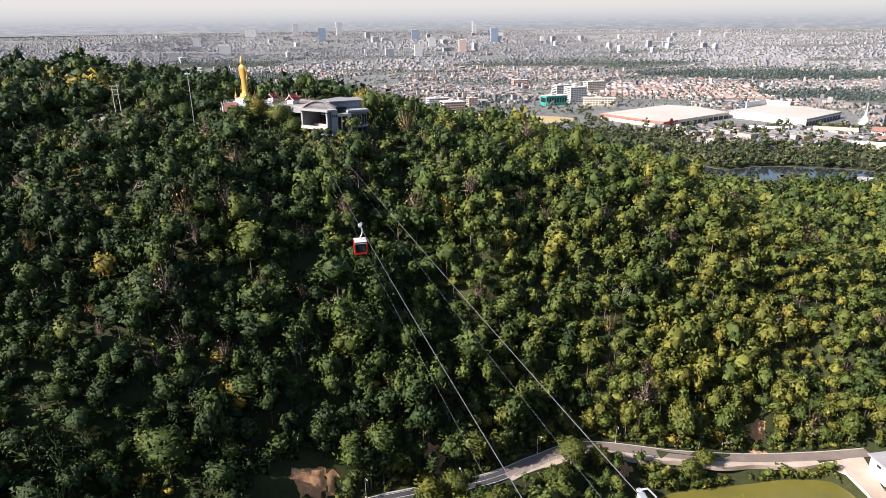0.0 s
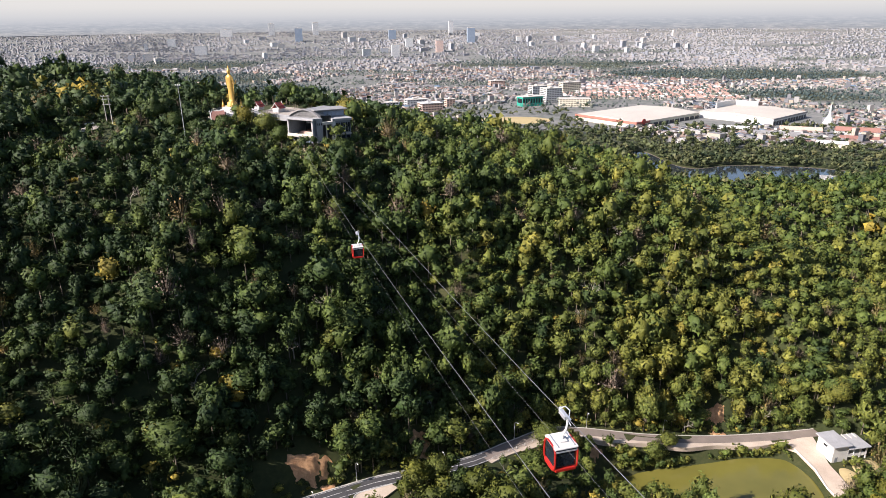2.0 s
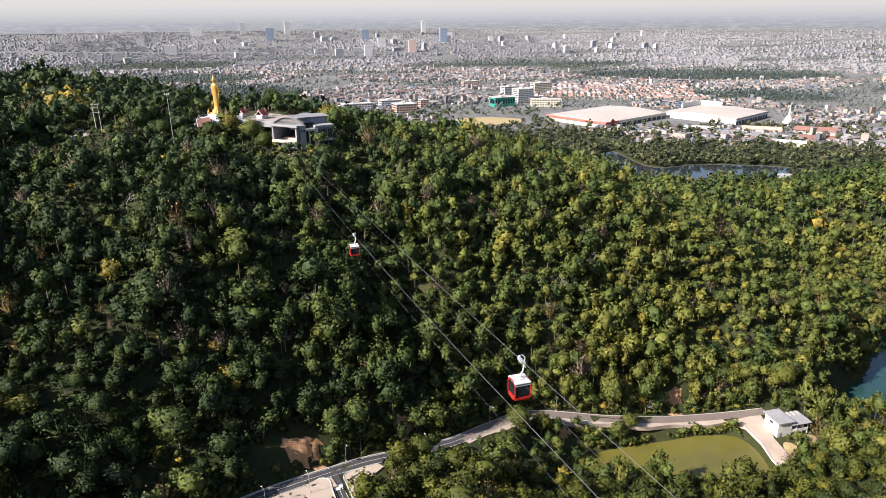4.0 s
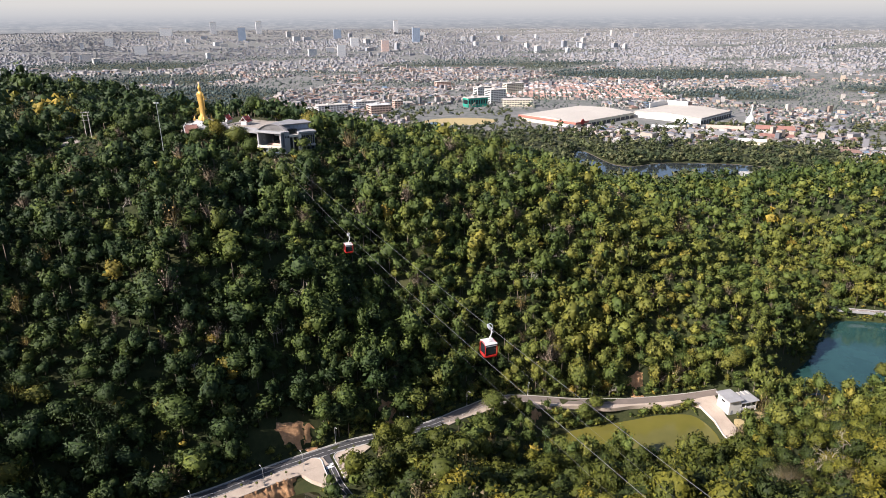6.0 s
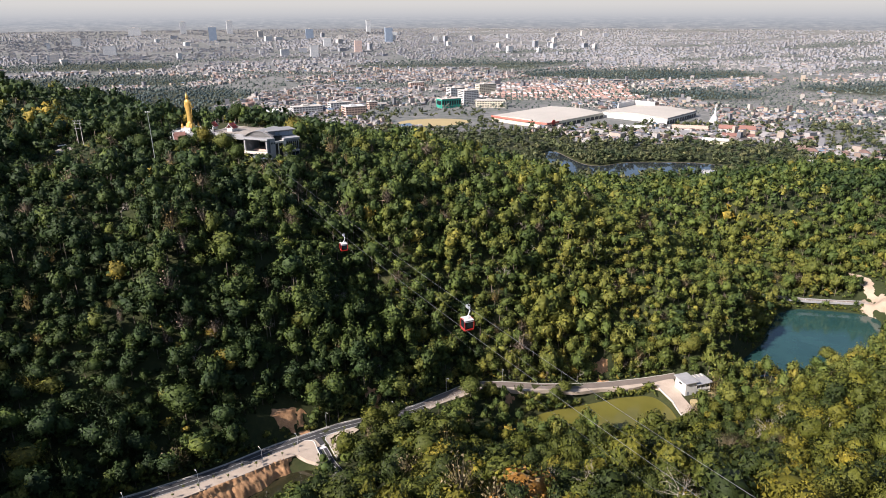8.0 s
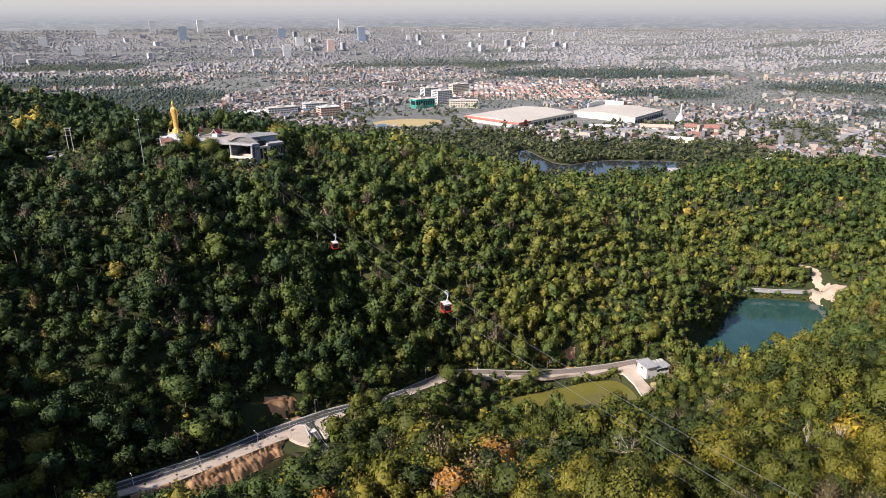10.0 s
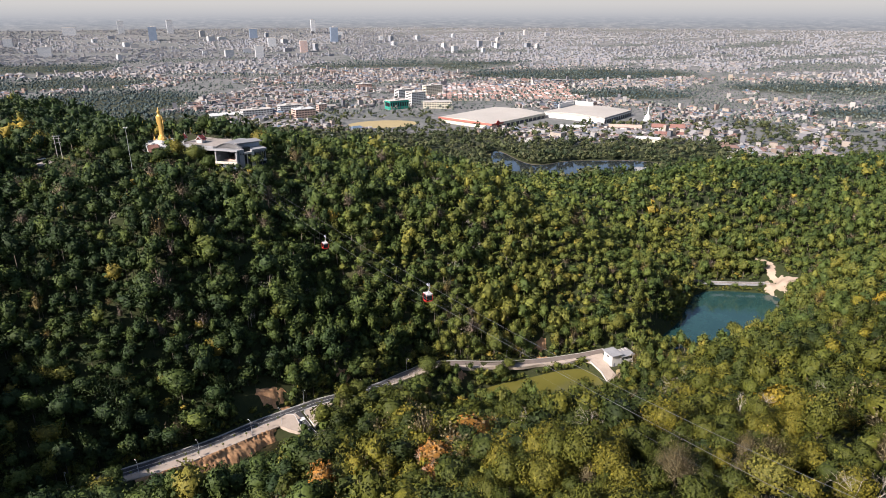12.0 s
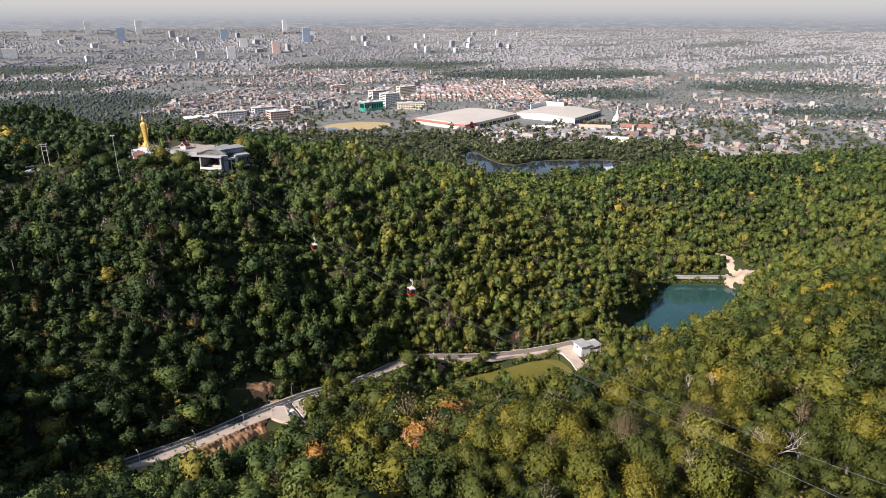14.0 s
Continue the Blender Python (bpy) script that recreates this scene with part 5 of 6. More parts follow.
long_hall("warehouse", (520, 1040), -26, 46, 20, 7, 3, M_WHITE, M_WHITE, "white-roofed shed near the lake", "shed")
long_hall("warehouse", (660, 930), -26, 50, 18, 7, 3, M_BROWNTILE, M_CREAM, "red-roofed row of shops near the temple", "shed")
long_hall("warehouse", (600, 900), -26, 40, 14, 6, 3, M_WHITE, M_CREAM, "pale low shed near the temple", "shed")


def lake_pavilion():
    t = thing("pavilion", (466, 690, 20.2), "white fan-roofed pavilion at the lake shore", "pavilion", turn=20)
    bm = bmesh.new()
    n = 12
    rows = []
    for j in range(7):
        u = j / 6
        rows.append([bm.verts.new((-16 + 32 * i / n, -9 + 18 * u, 5 + 6 * math.sin(math.pi * (0.15 + 0.7 * i / n)) - 2.5 * u)) for i in range(n + 1)])
    for a, b in zip(rows, rows[1:]):
        for i in range(n):
            bm.faces.new((a[i], a[i + 1], b[i + 1], b[i]))
    bmesh.ops.solidify(bm, geom=bm.faces[:], thickness=0.4)
    part("roof", bm, M_WHITE, t)
    part("deck", box(-14, 14, -8, 8, -1.5, 0.4), M_CONCRETE, t)
    for x in (-12, -4, 4, 12):
        for y in (-7, 7):
            part("column", tube([(x, y, 0.3), (x, y, 8)], 0.3, 8), M_WHITE, t)


lake_pavilion()


# ---- hilltop ----
def statue():
    """The standing figure: robe widening to the hem, shoulders, head with a pointed crown, one arm raised, on a lotus base."""
    bm = lathe([(3.3, 0), (3.5, 0.4), (3.0, 0.8), (3.1, 1.2), (2.6, 1.6), (2.7, 2.0), (2.3, 2.3)], 24)
    lathe([(1.75, 2.3), (1.95, 2.7), (1.85, 3.4), (1.7, 5), (1.68, 7), (1.75, 9), (1.9, 10.6), (1.95, 11.6), (2.1, 13.0), (2.3, 14.3), (2.2, 15.0), (1.5, 15.5), (0.75, 15.8), (0.62, 16.2), (0.9, 16.6), (1.08, 17.2), (1.05, 17.8), (0.85, 18.3), (0.6, 18.6), (0.5, 18.9), (0.34, 19.2), (0.22, 19.7), (0.0, 20.4)], 24, bm)
    for v in bm.verts:
        if 2.3 < v.co.z < 15.7:
            v.co.y *= 0.62
    tube([(2.0, 0.0, 14.5), (2.45, 0.3, 12.4), (2.5, 1.2, 11.2), (2.4, 2.4, 11.4), (2.35, 2.7, 12.8)], [0.55, 0.5, 0.4, 0.32, 0.26], 8, bm)
    tube([(-2.0, 0.0, 14.5), (-2.35, 0.2, 11.8), (-2.25, 0.5, 9.4), (-2.15, 0.6, 8.4)], [0.55, 0.48, 0.38, 0.22], 8, bm)
    tube([(2.45, 0.3, 12.4), (2.3, 0.2, 9.0), (2.1, 0.1, 5.5)], [0.35, 0.22, 0.12], 6, bm)
    me = bpy.data.meshes.new("statue")
    bm.to_mesh(me)
    bm.free()
    me.materials.append(M_GOLD)
    for p in me.polygons:
        p.use_smooth = True
    ob = new("statue", me)
    ob.matrix_world = pose(-98.5, 326, 163.1, 0, 0, -25) @ Matrix.Diagonal((0.86, 0.86, 1, 1))
    tagged(ob, "tall gilded standing statue on the hilltop terrace", "statue")


statue()


def chedi(at, size, gold):
    t = thing("small_stupa", at, "small gilded stupa on the terrace" if gold else "small white stupa on the terrace", "stupa", "small stupas round the statue")
    s = size
    m = M_GOLD if gold else M_WHITE
    part("base", lathe([(0.9 * s, 0), (0.9 * s, 0.4 * s), (0.7 * s, 0.5 * s), (0.7 * s, 0.9 * s)], 8), m, t)
    part("spire", lathe([(0.6 * s, 0.9 * s), (0.62 * s, 1.2 * s), (0.4 * s, 1.8 * s), (0.22 * s, 2.1 * s), (0.12 * s, 2.9 * s), (0.0, 3.8 * s)], 12), m, t)


def terrace():
    t = thing("terrace", (-98.5, 326, 159.5), "white stepped terrace with balustrade under the statue", "terrace", turn=-25)
    part("plinth", lathe([(13, -3), (13, 0.6), (12.2, 0.6), (12.2, 0.9), (6.5, 0.9), (6.5, 2.0), (5.2, 2.0), (5.2, 3.62), (0.01, 3.62)], 12), M_WHITE, t)
    for k in range(12):
        a0, a1 = 2 * math.pi * k / 12, 2 * math.pi * (k + 1) / 12
        p, q = (12.5 * math.cos(a0), 12.5 * math.sin(a0)), (12.5 * math.cos(a1), 12.5 * math.sin(a1))
        part("post", tube([(*p, 0.6), (*p, 2.1)], [0.22, 0.22], 6), M_WHITE, t)
        part("rail", tube([(*p, 1.75), (*q, 1.75)], [0.12, 0.12], 5), M_WHITE, t)
        part("rail", tube([(*p, 1.15), (*q, 1.15)], [0.09, 0.09], 5), M_WHITE, t)


terrace()
for k in range(4):
    a = radians(45 + 90 * k - 25)
    chedi((-98.5 + 4.5 * math.cos(a), 326 + 4.5 * math.sin(a), 163.1), 0.95, True)
for x, y in ((-107, 318), (-110, 324), (-104, 316.5), (-100, 315), (-112, 329)):
    chedi((x, y, 160.3), 0.75, False)


def gable_roof(half, long, z0, z1, over=0.0):
    """A steep roof with its ridge along x and upswept ends."""
    bm = bmesh.new()
    n = 6
    rows = []
    for s in (-1, 1):
        rows.append([[bm.verts.new((-long + 2 * long * i / n, s * half * (1 - j / 4) * (1.0 + 0.12 * (1 - j / 4)), z0 + (z1 - z0) * (j / 4) ** 1.25 + 0.25 * abs(2 * i / n - 1) ** 3)) for i in range(n + 1)] for j in range(5)])
    for side in rows:
        for a, b in zip(side, side[1:]):
            for i in range(n):
                bm.faces.new((a[i], a[i + 1], b[i + 1], b[i]))
    bmesh.ops.remove_doubles(bm, verts=bm.verts[:], dist=0.001)
    bmesh.ops.recalc_face_normals(bm, faces=bm.faces[:])
    bmesh.ops.solidify(bm, geom=bm.faces[:], thickness=0.15)
    return bm


def shrine(at, turn, size, label, tile=None):
    t = thing("shrine", at, label, "shrine", "red-roofed shrines on the hilltop", turn)
    s = size
    part("wall", box(-3.2 * s, 3.2 * s, -2.2 * s, 2.2 * s, 0, 2.4 * s), M_WHITE, t)
    roof = part("roof", gable_roof(3.0 * s, 3.5 * s, 2.3 * s, 5.2 * s), tile or M_REDTILE, t, "red tiled roof")
    part("roof_tier", gable_roof(1.9 * s, 2.6 * s, 4.0 * s, 5.9 * s), tile or M_REDTILE, t, "upper red tiled roof")
    for x in (-3.55 * s, 3.4 * s):
        for y in (-1, 1):
            part("bargeboard", tube([(x + 0.07, y * 3.2 * s, 2.45 * s), (x + 0.07, y * 1.4 * s, 3.7 * s), (x + 0.07, 0, 5.6 * s)], [0.2, 0.2, 0.2], 5), M_WHITE, roof, "white bargeboard")
        part("finial", tube([(x + 0.07, 0, 5.5 * s), (x + 0.07 + (0.4 if x > 0 else -0.4), 0, 6.6 * s)], [0.16, 0.04], 5), M_WHITE, roof, "white roof finial")
    return t


shrine((-88, 338, 159.6), 65, 0.74, "small white shrine with a red tiled gable roof")
shrine((-75.5, 328.5, 159.6), 65, 0.82, "white shrine with tiered red tiled roof beside the station")
shrine((-102, 312.5, 156.0), 20, 1.1, "red-brown roofed pavilion below the statue terrace", M_BROWNTILE)


def forecourt():
    t = thing("forecourt", (-72, 330, 158.6), "pale paved forecourt behind the cable car station", "pavement", turn=-31, kind="structure")
    part("slab", soft_box(-14, 14, -13, 14, -1.5, 0.9, 0.2, 1), M_PAVING, t)
    part("kerb", soft_box(-14.4, 14.4, -13.6, -13.05, -1.5, 1.5, 0.1, 1), M_PALEGREY, t)


forecourt()


def station():
    """The upper station: an open hall with a barrel roof over a glazed under-storey, and a two-storey wing."""
    t = thing("cable_car_station", (-63.5, 293.5, 153.6), "grey and white hilltop cable car station with barrel roof", "station", turn=-30.7)
    part("deck", soft_box(-0.8, 15.4, -1.2, 17, -0.6, 0, 0.08, 1), M_CONCRETE, t)
    part("parapet", soft_box(-0.4, 14.6, -1.2, -0.9, 0, 0.9, 0.04, 1), M_CREAM, t)
    for x in (-0.5, 14.0):
        part("column", soft_box(x, x + 0.9, -0.9, 0.2, -0.6, 7.4, 0.06, 1), M_PALEGREY, t)
    for x in (3.2, 10.8):
        part("column", soft_box(x, x + 0.4, 7.5, 8.0, 0, 7.4, 0.05, 1), M_DARK, t)
    part("side_wall", box(-0.6, -0.2, 0.3, 16.5, 0, 7.4), M_GREY, t)
    part("side_wall", box(14.6, 15.0, 0.3, 16.5, 0, 7.4), M_GREY, t)
    part("rear_wall", box(-0.2, 14.6, 16.1, 16.5, 0, 7.4), M_DARK, t)
    part("front_beam", soft_box(-1.4, 16.0, -1.9, 0.6, 7.4, 8.35, 0.08, 1), M_PALEGREY, t)
    part("canopy", soft_box(-1.4, 16.0, 0.62, 17.4, 7.42, 7.9, 0.08, 1), M_METALROOF, t)
    bm = bmesh.new()
    n, rows = 14, []
    for j, y in enumerate((3.5, 20.0)):
        rows.append([bm.verts.new((-3.5 + 19.5 * i / n, y, 7.9 + 3.6 * math.sin(math.pi * i / n) ** 0.85)) for i in range(n + 1)])
    for i in range(n):
        bm.faces.new((rows[0][i], rows[0][i + 1], rows[1][i + 1], rows[1][i]))
    bmesh.ops.recalc_face_normals(bm, faces=bm.faces[:])
    bmesh.ops.solidify(bm, geom=bm.faces[:], thickness=0.3)
    part("barrel_roof", bm, M_METALROOF, t, "curved grey sheet-metal roof")
    bm = bmesh.new()
    bm.faces.new([bm.verts.new((-3.2 + 18.9 * i / n, 4.2, 7.85 + 3.35 * math.sin(math.pi * i / n) ** 0.85)) for i in range(n + 1)])
    bmesh.ops.solidify(bm, geom=bm.faces[:], thickness=0.2)
    part("gable", bm, M_METALROOF, t, "half-round grey gable")
    # under-storey with blue-grey panes and slanting struts
    under = part("under_storey", box(3.4, 14.4, 0.6, 11, -5.2, -0.6), M_GREY, t)
    for k in range(4):
        x = 3.8 + k * 2.65
        part("pane", box(x, x + 2.3, 0.42, 0.58, -4.6, -1.2), M_BLUEGREY, under, "blue-grey glass pane")
    for x in (1.0, 5.5):
        part("strut", tube([(x, -0.8, -0.5), (x + 3.6, 0.2, -4.8)], [0.22, 0.22], 6), M_WHITE, t, "white slanting strut")
    part("foot_slab", soft_box(2.4, 15.0, -0.4, 11, -5.7, -5.2, 0.08, 1), M_PALEGREY, t)
    for x in (5, 12):
        part("pier", soft_box(x, x + 0.9, 2, 3, -12, -5.7, 0.06, 1), M_CONCRETE, t)
    # drive inside the hall
    part("drive_wheel", lathe([(2.6, 5.0), (2.8, 5.1), (2.8, 5.5), (2.6, 5.6)], 20, at=(7.2, 8.0)), M_STEEL, t, "grey bull wheel")
    part("drive_housing", soft_box(5.6, 8.8, 6.6, 12.5, 5.7, 6.9, 0.2, 2), M_REDPAINT, t, "red drive housing")
    part("platform", soft_box(1.5, 13, 5, 15, 0.02, 0.9, 0.05, 1), M_PEACH, t, "red-brown platform")
    return t


station()


def wing():
    t = thing("station_wing", (-49.5, 285.5, 153.6), "grey and white two-storey wing of the station", "building", turn=25)
    t.scale = (0.88, 1, 1)
    part("stair_block", box(0.4, 3.6, 0.6, 9, -6, 8.2), M_PALEGREY, t, "pale grey stair block")
    for k in range(3):
        part("window", box(0.8 + k * 0.95, 1.3 + k * 0.95, 0.5, 0.7, 5.0, 6.0), M_GLASS, t)
    part("recess", box(3.62, 9.0, 2.4, 9, -6, 5.2), M_DARK, t)
    for x in (5.4, 8.6):
        part("column", soft_box(x, x + 0.6, 0.6, 1.2, -6, 5.2, 0.05, 1), M_CONCRETE, t)
    part("balcony", soft_box(3.7, 9.2, 0.3, 2.4, 5.2, 6.4, 0.06, 1), M_CONCRETE, t)
    part("glazed_room", box(3.62, 9.0, 2.4, 9, 5.2, 9.0), M_GLASS, t)
    part("wall", box(9.02, 19, 0.6, 11, -6, 6.6), M_GREY, t, "dark grey clad wall")
    part("pilaster", soft_box(9.02, 10.6, 0.3, 0.62, -6, 6.6, 0.05, 1), M_WHITE, t)
    for k in range(3):
        part("pane", box(11.0 + k * 2.7, 13.2 + k * 2.7, 0.48, 0.66, 1.2, 5.6), M_GLASS, t)
        part("pane", box(11.0 + k * 2.7, 13.2 + k * 2.7, 0.48, 0.66, -4.5, -0.4), M_GLASS, t)
        part("mullion", box(12.05 + k * 2.7, 12.17 + k * 2.7, 0.42, 0.5, 1.2, 5.6), M_STEEL, t)
    part("lintel", soft_box(9.0, 19.4, 0.2, 0.66, 0.0, 0.7, 0.05, 1), M_CONCRETE, t)
    part("parapet", soft_box(8.8, 19.8, -0.2, 11.4, 6.6, 7.7, 0.08, 1), M_PALEGREY, t)
    part("upper_storey", box(2, 18, 6.4, 15, 7.7, 11.0), M_GREY, t)
    for k in range(5):
        part("pane", box(6.5 + k * 2.2, 8.5 + k * 2.2, 6.25, 6.45, 8.3, 10.4), M_BLUEGREY, t, "blue-grey glass pane")
    part("roof", soft_box(0.8, 19.6, 4.9, 16, 11.0, 11.45, 0.08, 1), M_METALROOF, t, "thin flat grey roof")
    return t


wing()


def mast(at, height, label):
    t = thing("floodlight_mast", at, label, "lamp post")
    part("pole", tube([(0, 0, 0), (0, 0, height)], [0.22, 0.1], 8), M_STEEL, t)
    part("crossbar", tube([(-1.1, 0, height - 0.2), (1.1, 0, height - 0.2)], [0.08, 0.08], 6), M_STEEL, t)
    for x in (-0.9, 0, 0.9):
        part("lamp_head", soft_box(x - 0.3, x + 0.3, -0.35, 0.1, height - 0.1, height + 0.45, 0.06, 1), M_WHITE, t)


def ground_at(x, y):
    return float(ground_height(np.array([x], float), np.array([y], float))[0])


mast((-110, 285, ground_at(-110, 285)), 177.8 - ground_at(-110, 285), "tall grey floodlight mast among the hilltop trees")
mast((22, 520, ground_at(22, 520)), 26, "slim floodlight mast behind the hill")


def monument():
    t = thing("monument", (46, 491, 111.8), "white obelisk monument with low walls among trees", "monument", turn=-10)
    part("pedestal", soft_box(-2.2, 2.2, -2.2, 2.2, 0, 6.0, 0.1, 1), M_WHITE, t)
    part("obelisk", lathe([(1.5, 6.0), (1.35, 8), (1.2, 13.2), (0.9, 14.0), (0, 14.6)], 4), M_WHITE, t)
    part("low_wall", soft_box(2.4, 15, -1.0, 0.2, 0, 6.4, 0.1, 1), M_WHITE, t)
    part("low_wall", soft_box(-7, -2.4, -1.0, 0.2, 0, 5.8, 0.1, 1), M_WHITE, t)
    part("pillar", soft_box(9, 10.2, -1.4, 0.6, 0, 8.2, 0.1, 1), M_WHITE, t)


monument()


def twin_pole(x, y):
    z = ground_at(x, y)
    t = thing("power_pole", (x, y, z), "pale concrete twin power pole at the hilltop road", "pole", turn=15)
    for k in (-1.2, 1.2):
        part("pole", tube([(k, 0, 0), (k, 0, 14)], [0.2, 0.14], 8), M_CONCRETE, t)
    for h in (9.5, 12, 13.4):
        part("crossarm", soft_box(-2.0, 2.0, -0.12, 0.12, h, h + 0.25, 0.03, 1), M_CONCRETE, t)
    for k in (-1.8, -0.6, 0.6, 1.8):
        part("insulator", lathe([(0.08, 13.66), (0.16, 13.8), (0.08, 14.0), (0.0, 14.1)], 8, at=(k, 0)), M_WHITE, t)


twin_pole(-153, 306)


def draped(name, cx, cy, rx, ry, turn, lift, material, label, category, seed):
    """A thin uneven patch that lies on the slope."""
    n, c, sn = 16, math.cos(radians(turn)), math.sin(radians(turn))
    pts = [(0.0, 0.0)]
    for ring in (0.35, 0.7, 1.0):
        for k in range(n):
            a = 2 * math.pi * k / n
            q = ring * (1 + 0.28 * noise.noise(Vector((math.cos(a) * 1.3, math.sin(a) * 1.3, seed))))
            pts.append((q * math.cos(a) * rx, q * math.sin(a) * ry))
    v = np.array([(cx + u * c - w * sn, cy + u * sn + w * c) for u, w in pts])
    z = ground_height(v[:, 0], v[:, 1]) + lift
    z[-n:] -= lift + 0.4
    f = [(0, 1 + k, 1 + (k + 1) % n) for k in range(n)]
    for ring in (0, 1):
        for k in range(n):
            a, b = 1 + ring * n + k, 1 + ring * n + (k + 1) % n
            f += [(a, a + n, b + n), (a, b + n, b)]
    tagged(mesh_object(name, np.column_stack([v, z]), f, material), label, category, kind="structure")


M_LAWN = surface("thin_lawn", (0.17, 0.17, 0.05), (0.10, 0.11, 0.03), 0.15, 2.0, 0.95)
draped("road", -161, 300, 7, 3.2, 25, 0.5, M_PAVING, "pale concrete bend of the hilltop road", "road", 1.0)
draped("lawn", -150, 309, 5, 3.5, 30, 0.5, M_LAWN, "thin dry lawn beside the hilltop road", "lawn", 2.0)


def parked_car(x, y, turn):
    t = thing("car", (x, y, ground_at(x, y) + 0.5), "small white car parked at the hilltop road", "car", turn=turn)
    bm = soft_box(-2.1, 2.1, -0.85, 0.85, 0.35, 0.95, 0.14, 2)
    part("body", bm, M_WHITE, t)
    bm = soft_box(-1.2, 1.1, -0.76, 0.76, 0.93, 1.48, 0.16, 2)
    part("cabin", bm, M_GLASS, t, "dark glazed cabin")
    for wx in (-1.3, 1.3):
        for wy in (-0.8, 0.8):
            bm = bmesh.new()
            bmesh.ops.create_cone(bm, cap_ends=True, segments=14, radius1=0.33, radius2=0.33, depth=0.22, matrix=pose(wx, wy, 0.33, 90))
            part("wheel", bm, M_DARK, t)


parked_car(-163, 306, 40)


# ---- ropes and cabins ----
def rope_point(s, origin, turn, co):
    t = radians(turn)
    p = Vector((*origin, 0)) + Vector((-math.sin(t), math.cos(t), 0)) * s
    p.z = sum(c * s ** i for i, c in enumerate(co))
    return p


ROPES = (((-62, 294), 13.5, (158.09, -3.4286e-2, 1.3597e-4, -9.189e-8)), ((-57, 294), 13.5, (157.2, 1.0682e-2, 8.8461e-4, 3.1257e-6, 4.155e-9)))


def rope(k, drop, thick, label):
    pts = [rope_point(s, *ROPES[k]) - Vector((0, 0, drop)) for s in np.arange(2, -430, -6.0)]
    bm = tube(pts, thick, 6)
    me = bpy.data.meshes.new("cable")
    bm.to_mesh(me)
    bm.free()
    me.materials.append(M_ROPE)
    tagged(new("cable", me), label, "cable", "ropes of the cable car")


for k in range(2):
    rope(k, 0.0, 0.022, "grey steel haul rope of the cable car")
    rope(k, 2.4, 0.007, "thin grey signal line below the haul rope")


def hoop(x, r):
    """A rounded upright frame seen from the side, at one side of the cabin."""
    pts = []
    for k in range(25):
        a = 2 * math.pi * k / 24
        c, s = math.cos(a), math.sin(a)
        pts.append((x, 1.02 * math.copysign(abs(c) ** 0.55, c), -3.62 + 1.12 * math.copysign(abs(s) ** 0.55, s)))
    return tube(pts, r, 6)


def gondola():
    t = thing("gondola", (0, 0, 0), "red and white cable car cabin with dark windows on the rope", "cable car", "cable car cabins")
    part("floor_pan", soft_box(-0.98, 0.98, -0.98, 0.98, -4.76, -4.42, 0.14, 3), M_REDPAINT, t, "red floor pan")
    part("shell", soft_box(-0.95, 0.95, -0.95, 0.95, -4.45, -2.62, 0.2, 3), M_GLASS, t, "dark tinted window shell")
    for x in (-0.97, 0.97):
        part("side_frame", hoop(x, 0.085), M_REDPAINT, t, "red rounded side frame")
    for y in (-0.96, 0.96):
        part("end_rail", soft_box(-0.95, 0.95, y - 0.05, y + 0.05, -2.92, -2.78, 0.03, 2), M_STEEL, t)
        part("seat_back", soft_box(-0.8, 0.8, y * 0.8 - 0.05, y * 0.8 + 0.05, -4.3, -3.7, 0.04, 2), M_DARK, t)
        part("bumper", soft_box(-0.9, 0.9, y - 0.09, y + 0.09, -4.72, -4.4, 0.06, 2), M_REDPAINT, t)
    part("roof", soft_box(-1.02, 1.02, -1.05, 1.05, -2.66, -2.46, 0.09, 3), M_WHITE, t, "white roof")
    for x in (-0.7, 0.7):
        part("roof_rib", soft_box(x - 0.05, x + 0.05, -0.9, 0.9, -2.46, -2.38, 0.02, 1), M_STEEL, t)
    part("roof_plate", soft_box(-0.35, 0.35, -0.4, 0.4, -2.47, -2.3, 0.05, 2), M_WHITE, t)
    part("hanger", tube([(0, 0, -2.35), (0.06, 0, -2.0), (0.34, 0, -1.5), (0.42, 0, -1.0), (0.36, 0, -0.5), (0.1, 0, -0.2)], [0.13, 0.11, 0.09, 0.09, 0.1, 0.1], 8), M_WHITE, t, "white curved hanger arm")
    part("grip", soft_box(-0.16, 0.22, -0.55, 0.55, -0.26, 0.12, 0.06, 2), M_STEEL, t, "grey grip")
    for y in (-0.8, -0.5, 0.5, 0.8):
        part("roller", lathe([(0.13, -0.05), (0.16, 0), (0.13, 0.05)], 10, at=(0.15, y)), M_STEEL, t)
    part("lever", tube([(0.2, -0.6, -0.1), (0.45, -0.2, 0.35), (0.4, 0.5, 0.3), (0.2, 0.8, 0.0)], [0.05, 0.05, 0.05, 0.05], 6), M_STEEL, t)
    part("guide_rail", tube([(0.38, -0.7, -0.75), (0.44, 0.0, -0.62), (0.38, 0.7, -0.75)], [0.05, 0.05, 0.05], 6), M_STEEL, t)
    return t


g = gondola()
g.matrix_world = Matrix.Translation(rope_point(-280, *ROPES[1])) @ pose(0, 0, 0, 0, 0, 13.5) @ Matrix.Scale(0.86, 4)
copy_thing(g, Matrix.Translation(rope_point(-215, *ROPES[0])) @ pose(0, 0, 0, 0, 0, 13.5))


